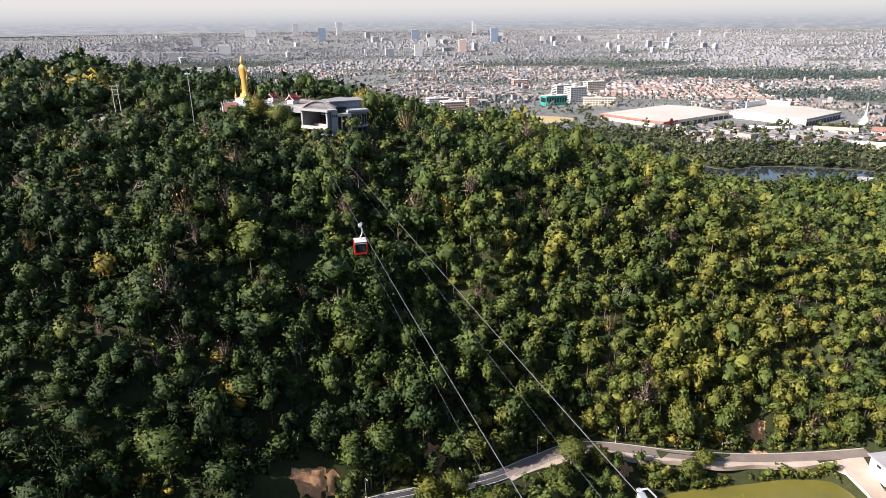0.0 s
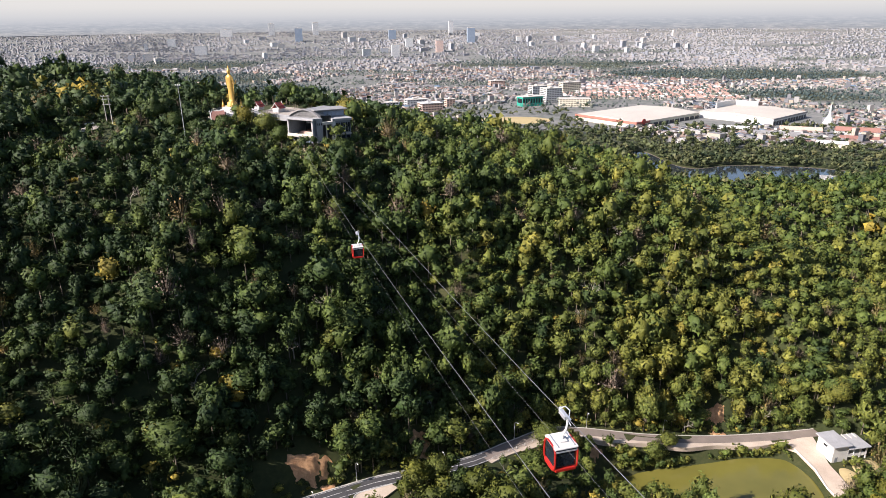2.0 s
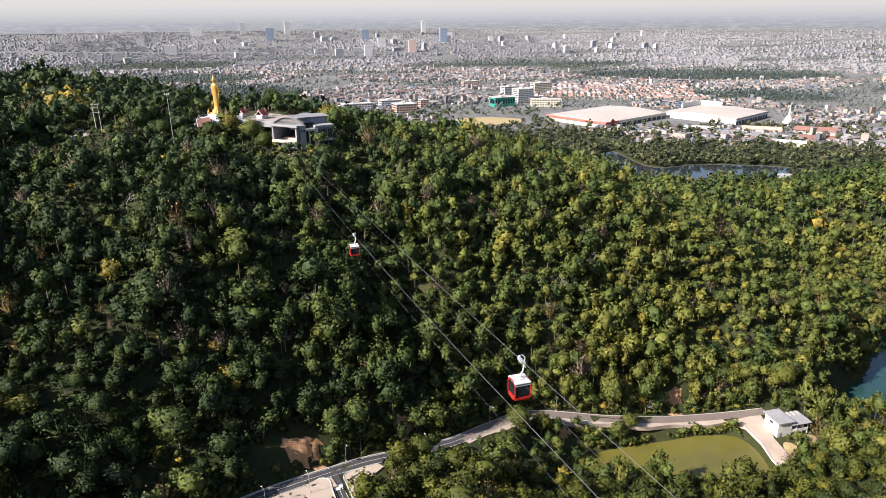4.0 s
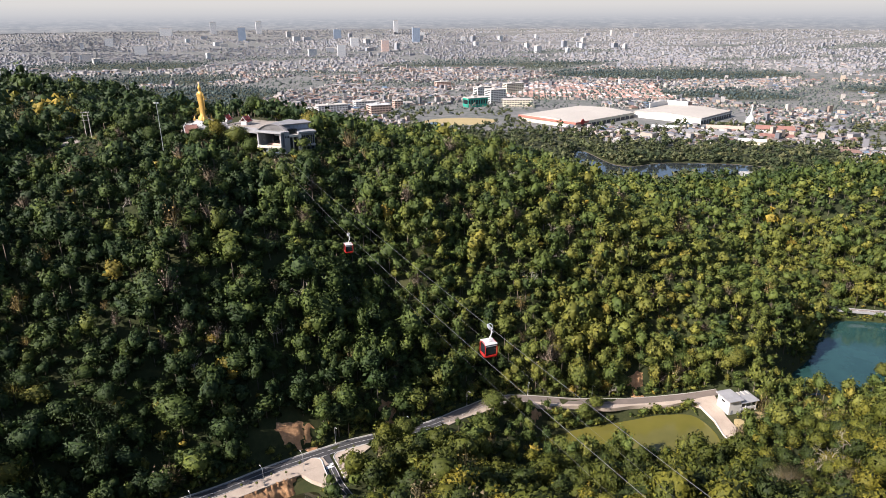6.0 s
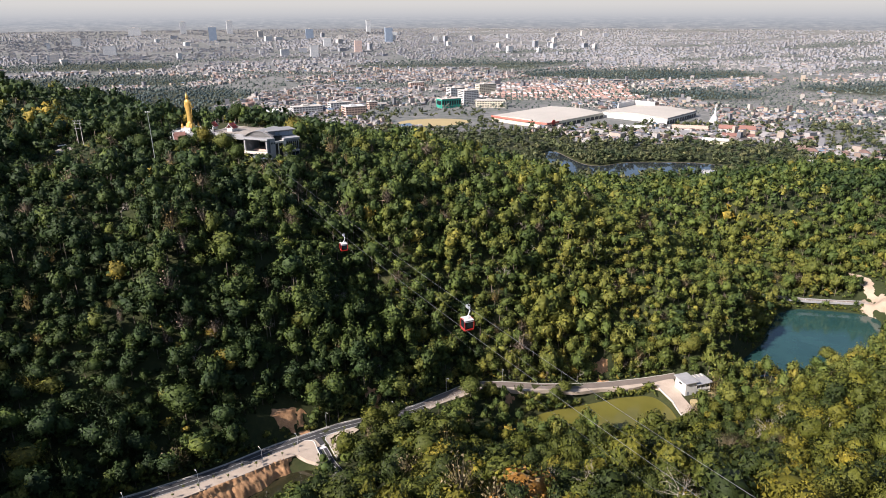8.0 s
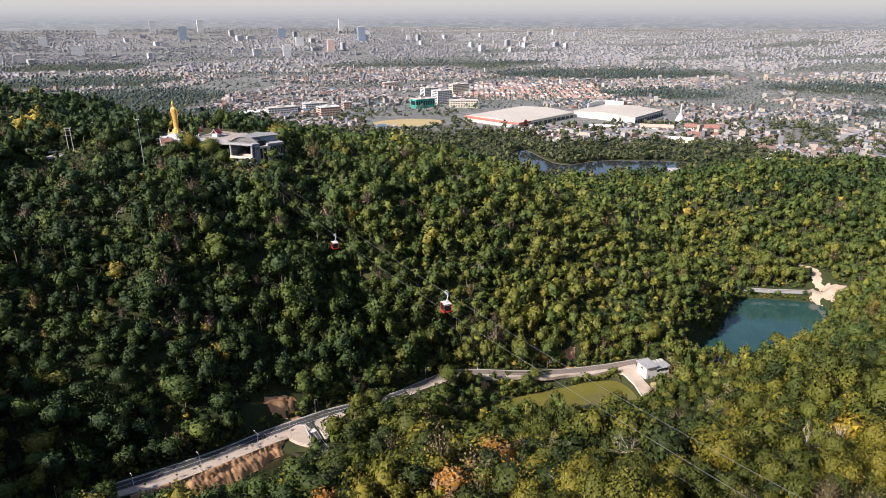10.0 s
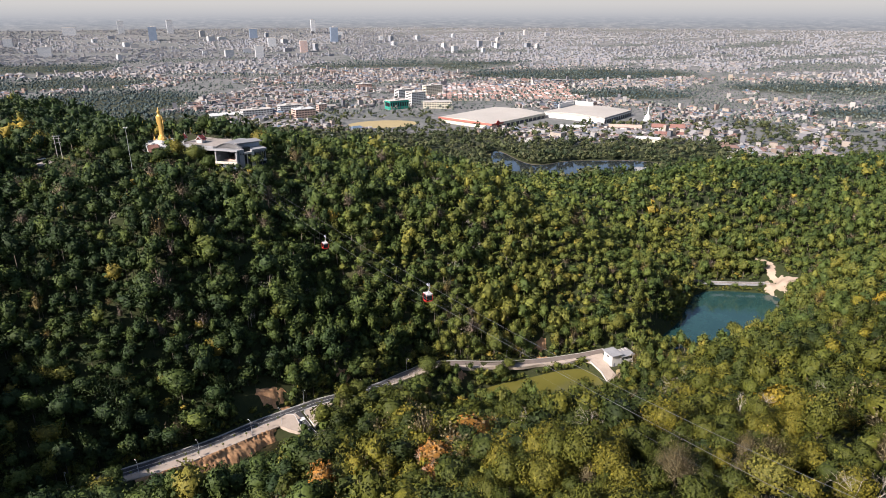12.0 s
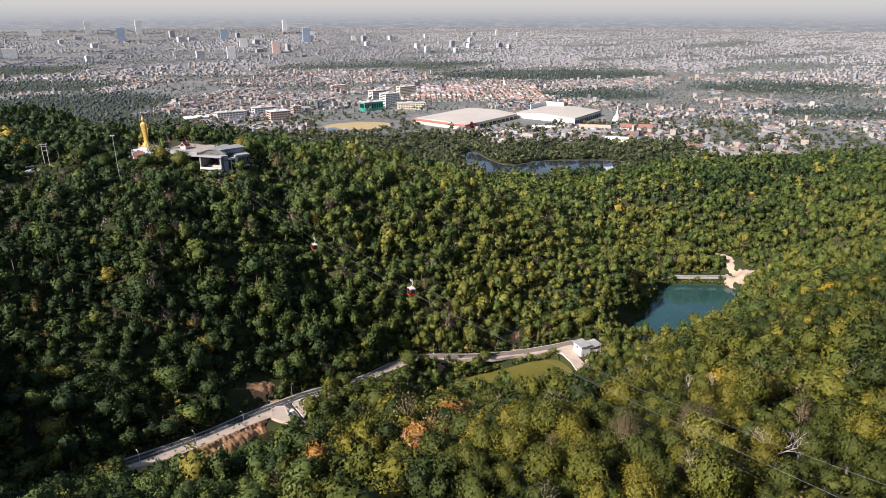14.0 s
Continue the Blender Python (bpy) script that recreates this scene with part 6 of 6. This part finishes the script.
# ---- valley floor ----
def pump_house():
    t = thing("house", (153.2, 182.2, 43.9), "small white concrete house with open gallery by the road", "house", turn=9)
    part("wall", soft_box(0, 6.4, 0, 8.2, -1, 7.2, 0.06, 1), M_WHITE, t, "white rendered tower block")
    part("roof", soft_box(-0.9, 7.1, -0.9, 9.0, 7.2, 7.65, 0.08, 1), M_PALEGREY, t, "pale grey flat overhanging roof")
    part("window", box(-0.05, 0.15, 3.2, 5.2, 4.9, 5.8), M_GLASS, t)
    part("door", box(1.2, 2.4, -0.05, 0.15, 0.1, 2.3), M_GREY, t)
    part("gallery_floor", soft_box(6.42, 15.2, 0, 7.4, 1.6, 2.0, 0.05, 1), M_WHITE, t)
    part("gallery_wall", soft_box(6.42, 15.2, 7.0, 7.4, -1, 5.4, 0.05, 1), M_WHITE, t)
    part("plinth", box(6.42, 15.0, 1.0, 7.0, -1, 1.6), M_CONCRETE, t)
    for x in (6.5, 9.3, 12.1, 14.8):
        part("column", soft_box(x, x + 0.4, 0, 0.4, -1, 5.4, 0.04, 1), M_WHITE, t)
    part("parapet", soft_box(6.42, 15.2, 0.05, 0.3, 2.0, 2.9, 0.03, 1), M_WHITE, t)
    part("gallery_roof", soft_box(6.45, 16.0, -0.8, 8.0, 5.4, 5.8, 0.08, 1), M_PALEGREY, t, "pale grey flat gallery roof")
    for k in range(4):
        part("roof_beam", soft_box(7.4 + k * 2.3, 7.7 + k * 2.3, 5.0, 7.8, 5.82, 6.2, 0.04, 1), M_CONCRETE, t)


pump_house()
draped("grass", 166, 178, 9, 6, 20, 0.3, M_DRYGRASS, "dry yellow grass below the pond house", "grass", 5.0)
draped("grass", 156, 172, 5, 8, 0, 0.3, M_DRYGRASS, "dry yellow grass beside the yard", "grass", 6.0)


def flat_slab(name, outline, z, thick, material, label, category="pavement"):
    bm = bmesh.new()
    rows = np.array(outline, float)
    level = np.full(len(rows), z) if z is not None else ROAD[gap_to(ROAD, rows[:, 0], rows[:, 1])[1], 2] + 0.07
    f = bm.faces.new([bm.verts.new((x, y, h)) for (x, y), h in zip(outline, level)])
    f.normal_update()
    if f.normal.z < 0:
        f.normal_flip()
    r = bmesh.ops.extrude_face_region(bm, geom=[f])
    bmesh.ops.translate(bm, verts=[v for v in r["geom"] if isinstance(v, bmesh.types.BMVert)], vec=(0, 0, -thick))
    bmesh.ops.recalc_face_normals(bm, faces=bm.faces[:])
    bmesh.ops.triangulate(bm, faces=bm.faces[:])
    me = bpy.data.meshes.new(name)
    bm.to_mesh(me)
    bm.free()
    me.materials.append(material)
    tagged(new(name, me), label, category, kind="structure")


flat_slab("pavement", [(137, 194.5), (150, 197.2), (155, 197.6), (153.5, 190), (151.5, 181), (151.5, 173), (151, 164.5), (143.2, 160), (143, 168), (144, 178), (143.2, 188.5), (140, 191.5)], 44.62, 0.6, M_SAND, "pale dusty concrete yard beside the pond house")


def arc(cx, cy, r, a0, a1, n=7):
    return [(cx + r * math.cos(radians(a0 + (a1 - a0) * k / (n - 1))), cy + r * math.sin(radians(a0 + (a1 - a0) * k / (n - 1)))) for k in range(n)]


CORNER_A = arc(-30.6, 139.0, 3.0, 115, 20) + [(-26.6, 135.5), (-24.9, 130.5), (-24.0, 127.4)]
CORNER_B = [(-12.5, 150.2), (-16.5, 148.2)] + arc(-20.2, 142.6, 3.6, 112, 185) + [(-21.8, 137.0), (-20.2, 132.5), (-19.4, 130)]
flat_slab("pavement", CORNER_A + [(-27, 127.6), (-30.5, 129.5), (-34, 132.5), (-36.5, 134), (-35.5, 138.3)], None, 1.6, M_SAND, "pale sandy corner of the verge at the side road")
flat_slab("pavement", CORNER_B + [(-17.5, 135), (-16.0, 139), (-14.5, 143.5), (-10.5, 148.5)], None, 1.6, M_SAND, "pale sandy corner beside the side road")


def kerb_along(name, pts, r, material, label):
    bm = tube(pts, r, 5)
    me = bpy.data.meshes.new(name)
    bm.to_mesh(me)
    bm.free()
    me.materials.append(material)
    tagged(new(name, me), label, "kerb", kind="structure")


for line in (CORNER_A, CORNER_B):
    q = np.array(line)
    kerb_along("kerb", [(x, y, z) for (x, y), z in zip(line, ROAD[gap_to(ROAD, q[:, 0], q[:, 1])[1], 2] + 0.1)], 0.16, M_WHITE, "white kerb round the sandy corner")
kerb_along("kerb", [(143.2, 190, 44.75), (144.4, 178, 44.75), (142.8, 168, 44.75), (143.8, 159, 44.7)], 0.3, M_WHITE, "white concrete kerb along the pond")


def bank():
    """The eroded red earth bank between verge and dark pond."""
    line = curve_points(ROAD[(ROAD[:, 0] > -90) & (ROAD[:, 0] < -29)][::3], 0.45)
    d = np.gradient(line[:, :2], axis=0)
    d /= np.linalg.norm(d, axis=1)[:, None]
    nrm = np.stack([d[:, 1], -d[:, 0]], 1)
    cols = np.array([6.6, 7.1, 7.5, 7.9, 8.4, 8.9, 9.6, 10.4, 11.6])
    drop = np.array([0.03, -0.1, -0.7, -1.3, -1.9, -2.5, -3.1, -4.2, -6.5])
    v = []
    for i, p in enumerate(line):
        for o, dz in zip(cols, drop):
            k = 0 if o == cols[0] else noise.noise(Vector((p[0] * 0.22, o * 0.5, 1.0))) * 0.9 + noise.noise(Vector((p[0] * 1.1, o * 2.4, 7.0))) * 0.45 + noise.noise(Vector((p[0] * 4.1, o * 3.0, 3.0))) * 0.35
            q = p[:2] + nrm[i] * (o + k)
            v.append((q[0], q[1], p[2] + dz + k * 0.45))
    n, m = len(line), len(cols)
    f = [(i * m + j, i * m + j + 1, (i + 1) * m + j + 1, (i + 1) * m + j) for i in range(n - 1) for j in range(m - 1)]
    ob = mesh_object("earth_bank", v, f, M_EARTH)
    tagged(ob, "eroded orange earth bank above the dark pond", "bank", kind="structure")


bank()


def scar(at, size, label):
    """Bare orange earth on the slope, rough and uneven, following the ground."""
    n = 26
    v = []
    for j in range(n):
        for i in range(n):
            u, w = i / (n - 1) * 2 - 1, j / (n - 1) * 2 - 1
            k = 1 + 0.35 * noise.noise(Vector((u * 1.7 + at[0], w * 1.7, 4.0)))
            v.append((at[0] + u * size[0] * k, at[1] + w * size[1] * k))
    v = np.array(v)
    r = np.hypot(np.tile(np.linspace(-1, 1, n), n), np.repeat(np.linspace(-1, 1, n), n))
    z = ground_height(v[:, 0], v[:, 1]) + 0.55 - 0.9 * r ** 2 + np.array([0.55 * noise.noise(Vector((a * 0.5, b * 0.5, 0))) + 0.4 * noise.noise(Vector((a * 1.6, b * 1.6, 3.0))) for a, b in v])
    f = [(j * n + i, j * n + i + 1, (j + 1) * n + i + 1, (j + 1) * n + i) for j in range(n - 1) for i in range(n - 1)]
    tagged(mesh_object("earth_scar", np.column_stack([v, z]), f, M_EARTH), label, "bare earth", kind="structure")


scar((-36, 149.5, 0), (8.5, 4.6), "bare orange earth cut above the road")
scar((-3, 166, 0), (4.5, 4.5), "bare brown earth slope above the road")
scar((117, 203, 0), (6.5, 4.5), "bare orange earth cut above the old road")
scar((63, 182, 0), (3.4, 2.4), "pale earth tongue in the pond")


def sandy_track():
    """The pale washed-out ground above the dam, and the short path at the other end."""
    lo, hi = WASH.min(0) - 3, WASH.max(0) + 3
    gx, gy = np.meshgrid(np.arange(lo[0], hi[0], 0.9), np.arange(lo[1], hi[1], 0.9))
    n = np.array([noise.noise(Vector((a * 0.25, b * 0.25, 2.0))) for a, b in zip(gx.ravel(), gy.ravel())]).reshape(gx.shape)
    d = edge_gap(WASH, gx.ravel(), gy.ravel()).reshape(gx.shape) * np.where(inside(WASH, gx.ravel(), gy.ravel()).reshape(gx.shape), 1, -1)
    z = ground_height(gx, gy) + 0.45 + np.clip((d + 1.8 * n) * 0.3, -0.9, 0.1)
    k = gx.shape[1]
    i = (np.arange(gx.shape[0] - 1)[:, None] * k + np.arange(k - 1)[None, :]).ravel()
    f = np.stack([i, i + 1, i + k + 1, i + k], 1)
    f = f[(d + 2.2 * n).ravel()[f].max(1) > 1.0]
    tagged(mesh_object("road", np.column_stack([gx.ravel(), gy.ravel(), z.ravel()]), f, M_WASH), "pale washed-out sandy track above the dam", "road", kind="structure")
    line = curve_points([(256, 264, 0), (261, 273, 0), (266, 284, 0), (269, 294, 0)])
    line[:, 2] = ground_height(line[:, 0], line[:, 1]) + 0.3
    tagged(strip("road", line, -1.8, 1.8, 0.0, M_SAND, 0.4), "short sandy path beside the reservoir", "road", kind="structure")


sandy_track()


def street_lamp():
    t = thing("street_lamp", (0, 0, 0), "slim grey street lamp at the roadside", "street lamp", "street lamps along the valley road")
    part("pole", tube([(0, 0, 0), (0, 0, 6.4), (0, 0.15, 6.9)], [0.09, 0.06, 0.05], 8), M_STEEL, t)
    arm = part("arm", tube([(0, 0.15, 6.9), (0, 0.7, 7.25), (0, 1.4, 7.35)], [0.05, 0.045, 0.04], 6), M_STEEL, t)
    part("lamp_head", soft_box(-0.14, 0.14, 1.3, 2.0, 7.28, 7.42, 0.05, 2), M_WHITE, arm)
    part("base", soft_box(-0.2, 0.2, -0.2, 0.2, -0.1, 0.35, 0.04, 1), M_CONCRETE, t)
    return t


def along_road(x, off):
    i = int(np.argmin(np.abs(ROAD[:, 0] - x)))
    d = ROAD[min(i + 1, len(ROAD) - 1), :2] - ROAD[max(i - 1, 0), :2]
    d /= np.linalg.norm(d)
    return (ROAD[i, 0] + d[1] * off, ROAD[i, 1] - d[0] * off, ROAD[i, 2] + 0.05), math.degrees(math.atan2(d[1], d[0]))


lamp = None
for x, off in ((-106, -3.2), (-88, 6.4), (-68, 6.4), (-50, 6.4), (-36, 6.4), (-22, -3.2), (4, 2.75), (32, -2.9), (62, -2.9), (92, -2.9)):
    p, a = along_road(x, off)
    m = pose(*p, 0, 0, a if off > 0 else a + 180)
    if lamp is None:
        lamp = street_lamp()
        lamp.matrix_world = m
    else:
        copy_thing(lamp, m)


def railing():
    """Posts and two rails along the old road where it crosses the culvert."""
    t = thing("railing", (0, 0, 0), "pale concrete roadside railing", "railing")
    prev = None
    for x in np.arange(20, 47, 3.0):
        p, _ = along_road(x, 2.5)
        part("post", soft_box(p[0] - 0.1, p[0] + 0.1, p[1] - 0.1, p[1] + 0.1, p[2] - 0.2, p[2] + 0.85, 0.02, 1), M_WHITE, t)
        if prev:
            for h in (0.35, 0.75):
                part("rail", tube([(prev[0], prev[1], prev[2] + h), (p[0], p[1], p[2] + h)], [0.05, 0.05], 5), M_CONCRETE, t)
        prev = p


railing()


def dam_rail():
    t = thing("railing", (0, 0, 0), "pale low railing along the dam crest", "railing")
    prev = None
    for p in DAM[::3]:
        q = (p[0] + 0.2, p[1] - 2.0, p[2])
        part("post", soft_box(q[0] - 0.12, q[0] + 0.12, q[1] - 0.12, q[1] + 0.12, q[2] - 0.1, q[2] + 1.0, 0.02, 1), M_WHITE, t)
        if prev:
            part("rail", tube([(prev[0], prev[1], prev[2] + 0.85), (q[0], q[1], q[2] + 0.85)], [0.07, 0.07], 5), M_WHITE, t)
        prev = q


dam_rail()


# ---- single trees ----
def sapling():
    t = thing("sapling", (0, 0, 0), "thin young tree in the sandy verge", "tree", "saplings along the road")
    r = np.random.default_rng(31)
    cv, cf, cn = crown_mesh(r, 0.8, 2.6, 1.0, 60, 0.16, 6, 1)
    mesh_object("crown", cv, cf, M_LEAF, {"tone": np.full(len(cv), 0.3)}, cn).parent = t
    part("trunk", tube([(0, 0, -0.2), (0.05, 0, 1.8)], [0.05, 0.02], 5), M_BARK, t)
    part("stake", tube([(0.25, 0, -0.2), (0.1, 0, 1.5)], [0.03, 0.03], 4), M_DRYWOOD, t)
    return t


sap = None
for k, x in enumerate(np.arange(-98, -34, 4.3)):
    p, a = along_road(x, 3.3 + 2.2 * (k % 2))
    m = pose(*p, 0, 0, 47 * k) @ Matrix.Scale(0.8 + 0.12 * (k % 4), 4)
    if sap is None:
        sap = sapling()
        sap.matrix_world = m
    else:
        copy_thing(sap, m)


def branches(rng, bm, p, d, length, r, level):
    q = p + d * length * 0.5 + Vector(rng.normal(size=3) * length * 0.05)
    e = q + (d + Vector(rng.normal(size=3) * 0.18)).normalized() * length * 0.5
    tube([p, q, e], [r, r * 0.8, r * 0.6], 4 if level == 0 else 3, bm)
    if level < 3:
        for k in range(4 if level == 0 else 3):
            f = rng.uniform(0.45, 1.0)
            s = p + (e - p) * f
            nd = (d * 0.75 + Vector(rng.normal(size=3)) * 0.62 + Vector((0, 0, 0.25))).normalized()
            branches(rng, bm, s, nd, length * rng.uniform(0.55, 0.75), r * 0.52, level + 1)


def bare_tree(seed, label):
    r = np.random.default_rng(seed)
    t = thing("bare_tree", (0, 0, 0), label, "tree", "leafless trees")
    bm = bmesh.new()
    for k in range(3):
        branches(r, bm, Vector((0, 0, 2.0)), Vector((*(r.normal(size=2) * 0.55), 1)).normalized(), 2.6, 0.075, 0)
    part("branchwork", bm, M_DRYWOOD, t)
    part("trunk", tube([(0, 0, -1), (0, 0, 2.2)], [0.20, 0.12], 6), M_DRYWOOD, t)
    return t


def bare_trees():
    models = [bare_tree(s, "leafless pale grey tree standing in the forest") for s in (3, 4, 5)]
    r = np.random.default_rng(9)
    spots = [(96.4, 14.6), (103, 12), (87, 50), (102, 198), (-37, 190), (-20, 214), (60, -36), (46, -50), (20, -38), (30, 8), (58, 30), (112, 60), (150, 90), (190, 130), (240, 150), (-72, 158), (-45, 176), (20, 250), (90, 262), (70, 232), (-110, 220), (130, 20), (170, 60), (5, 30), (40, 60)]
    for k in range(20):
        spots.append((r.uniform(-20, 160), r.uniform(-60, 120)))
    for k in range(24):
        spots.append((r.uniform(-120, 200), r.uniform(170, 330)))
    used = [False] * 3
    for k, (x, y) in enumerate(spots):
        if not plantable(np.array([x], float), np.array([y], float))[0] and k > 5:
            continue
        i = k % 3
        s = 1.5 if k < 2 else r.uniform(0.75, 1.15)
        m = pose(x, y, ground_at(x, y) + 0.6, r.uniform(-6, 6), r.uniform(-6, 6), r.uniform(0, 360)) @ Matrix.Scale(s, 4)
        if used[i]:
            copy_thing(models[i], m)
        else:
            models[i].matrix_world = m
            used[i] = True


bare_trees()


def lone_tree(x, y, radius, height, tone, label, seed, lift=0.0):
    r = np.random.default_rng(seed)
    t = thing("tree", (x, y, ground_at(x, y) + lift - 0.2), label, "tree", turn=seed * 37)
    c = height * 0.2
    cv, cf, cn = crown_mesh(r, radius, height, c, 3000, 0.25, 22)
    mesh_object("crown", cv, cf, M_LEAF, {"tone": np.full(len(cv), tone)}, cn).parent = t
    tv, tf = trunk_mesh(r, radius, height, c, 6, 6)
    mesh_object("trunk", tv, tf, M_BARK).parent = t


for k, (x, off) in enumerate(((-96, 7.0), (-103, 6.0), (-111, 7.5), (-119, 6.5))):
    p, _ = along_road(x, off)
    lone_tree(p[0], p[1], 4.2, 10.0, 0.14, "dark green tree hiding the far end of the valley road", 31 + k)
lone_tree(100, -8.5, 5.6, 13.5, 0.78, "broad golden-yellow crowned tree in the forest", 1)
lone_tree(59, -36, 5.0, 12.0, 0.52, "bright yellow-green round-crowned tree on the spur", 13)
lone_tree(-38, 318, 6.6, 18.0, 0.62, "broad olive round-crowned tree beside the station", 2)
lone_tree(-77, 305, 7.0, 15.0, 0.36, "bright green spreading tree below the terrace", 3)
lone_tree(-88, 309, 5.2, 12.5, 0.58, "pale olive tree below the statue terrace", 4)
lone_tree(-97, 304, 5.4, 9.5, 0.14, "dark green tree below the statue terrace", 14)
lone_tree(-109, 303, 5.8, 9.5, 0.12, "dark green broad tree below the brown-roofed pavilion", 15)
lone_tree(-69, 298, 5.0, 12.0, 0.20, "dark green tree in front of the station", 16)
lone_tree(-122, 306, 6.5, 12.0, 0.16, "dark green tall tree on the hilltop", 17)
lone_tree(-134, 314, 7.0, 13.0, 0.14, "dark green tall tree on the hilltop", 18)
lone_tree(-168, 325, 7.0, 14.0, 0.60, "olive-brown tall tree behind the hilltop road", 19)
lone_tree(-38, 281, 6.0, 10.5, 0.14, "dark green round tree below the station wing", 20)
lone_tree(-76, 362, 6.0, 15.0, 0.12, "dark tall tree behind the shrines", 5)
lone_tree(-62, 368, 5.0, 13.0, 0.10, "dark tree behind the shrines", 6)
lone_tree(9, 20, 3.6, 9.0, 0.99, "orange-leaved tree on the spur", 7)
lone_tree(12, 40, 3.8, 9.0, 0.98, "orange-brown leaved tree on the spur", 8)
lone_tree(86, 186, 4.4, 9.5, 0.30, "green tree leaning over the pond edge", 9)
lone_tree(92, 189, 3.4, 7.0, 0.34, "green tree between road and pond", 21)
lone_tree(168, 207, 6.5, 14.0, 0.45, "tall green tree behind the pond house", 10)
lone_tree(142, 214, 6.5, 11.0, 0.24, "lush fresh green tree above the old road", 22)
lone_tree(264, 219, 5.0, 9.5, 0.40, "round green tree at the reservoir shore", 11)
lone_tree(52, 181, 4.0, 9.0, 0.40, "green tree beside the culvert", 12)
lone_tree(42, 178, 5.4, 11.5, 0.30, "dark green tree in front of the old road", 23)
lone_tree(35, 168, 4.6, 9.0, 0.24, "dark green tree below the culvert", 24)
lone_tree(2, 153, 5.0, 10.5, 0.34, "green tree hiding the bend of the road", 25)
lone_tree(-5, 147, 4.4, 8.5, 0.38, "green tree beside the sandy corner", 26)


def twiggy_tree(x, y, radius, height, label, seed):
    r = np.random.default_rng(seed)
    t = thing("tree", (x, y, ground_at(x, y) - 0.2), label, "tree")
    bm = bmesh.new()
    for k in range(7):
        branches(r, bm, Vector((0, 0, height * 0.2)), Vector((*(r.normal(size=2) * 0.75), 1)).normalized(), height * 0.42, 0.11, 0)
    part("branchwork", bm, M_DRYWOOD, t, "pale grey bare branches")
    cv, cf, cn = twig_mesh(r, radius, height, height * 0.22, 2600, 0.15)
    mesh_object("crown", cv, cf, M_DRYLEAF, {"tone": np.full(len(cv), 0.9)}, cn).parent = t
    part("trunk", tube([(0, 0, -1), (0.2, 0, height * 0.25)], [0.34, 0.22], 7), M_DRYWOOD, t)


twiggy_tree(116, 92, 6.5, 11.0, "large half-bare brown tree on the spur", 51)
twiggy_tree(104, 100, 4.6, 9.0, "half-bare brown tree on the spur", 52)
twiggy_tree(128, 84, 4.4, 8.5, "half-bare brown tree on the spur", 53)
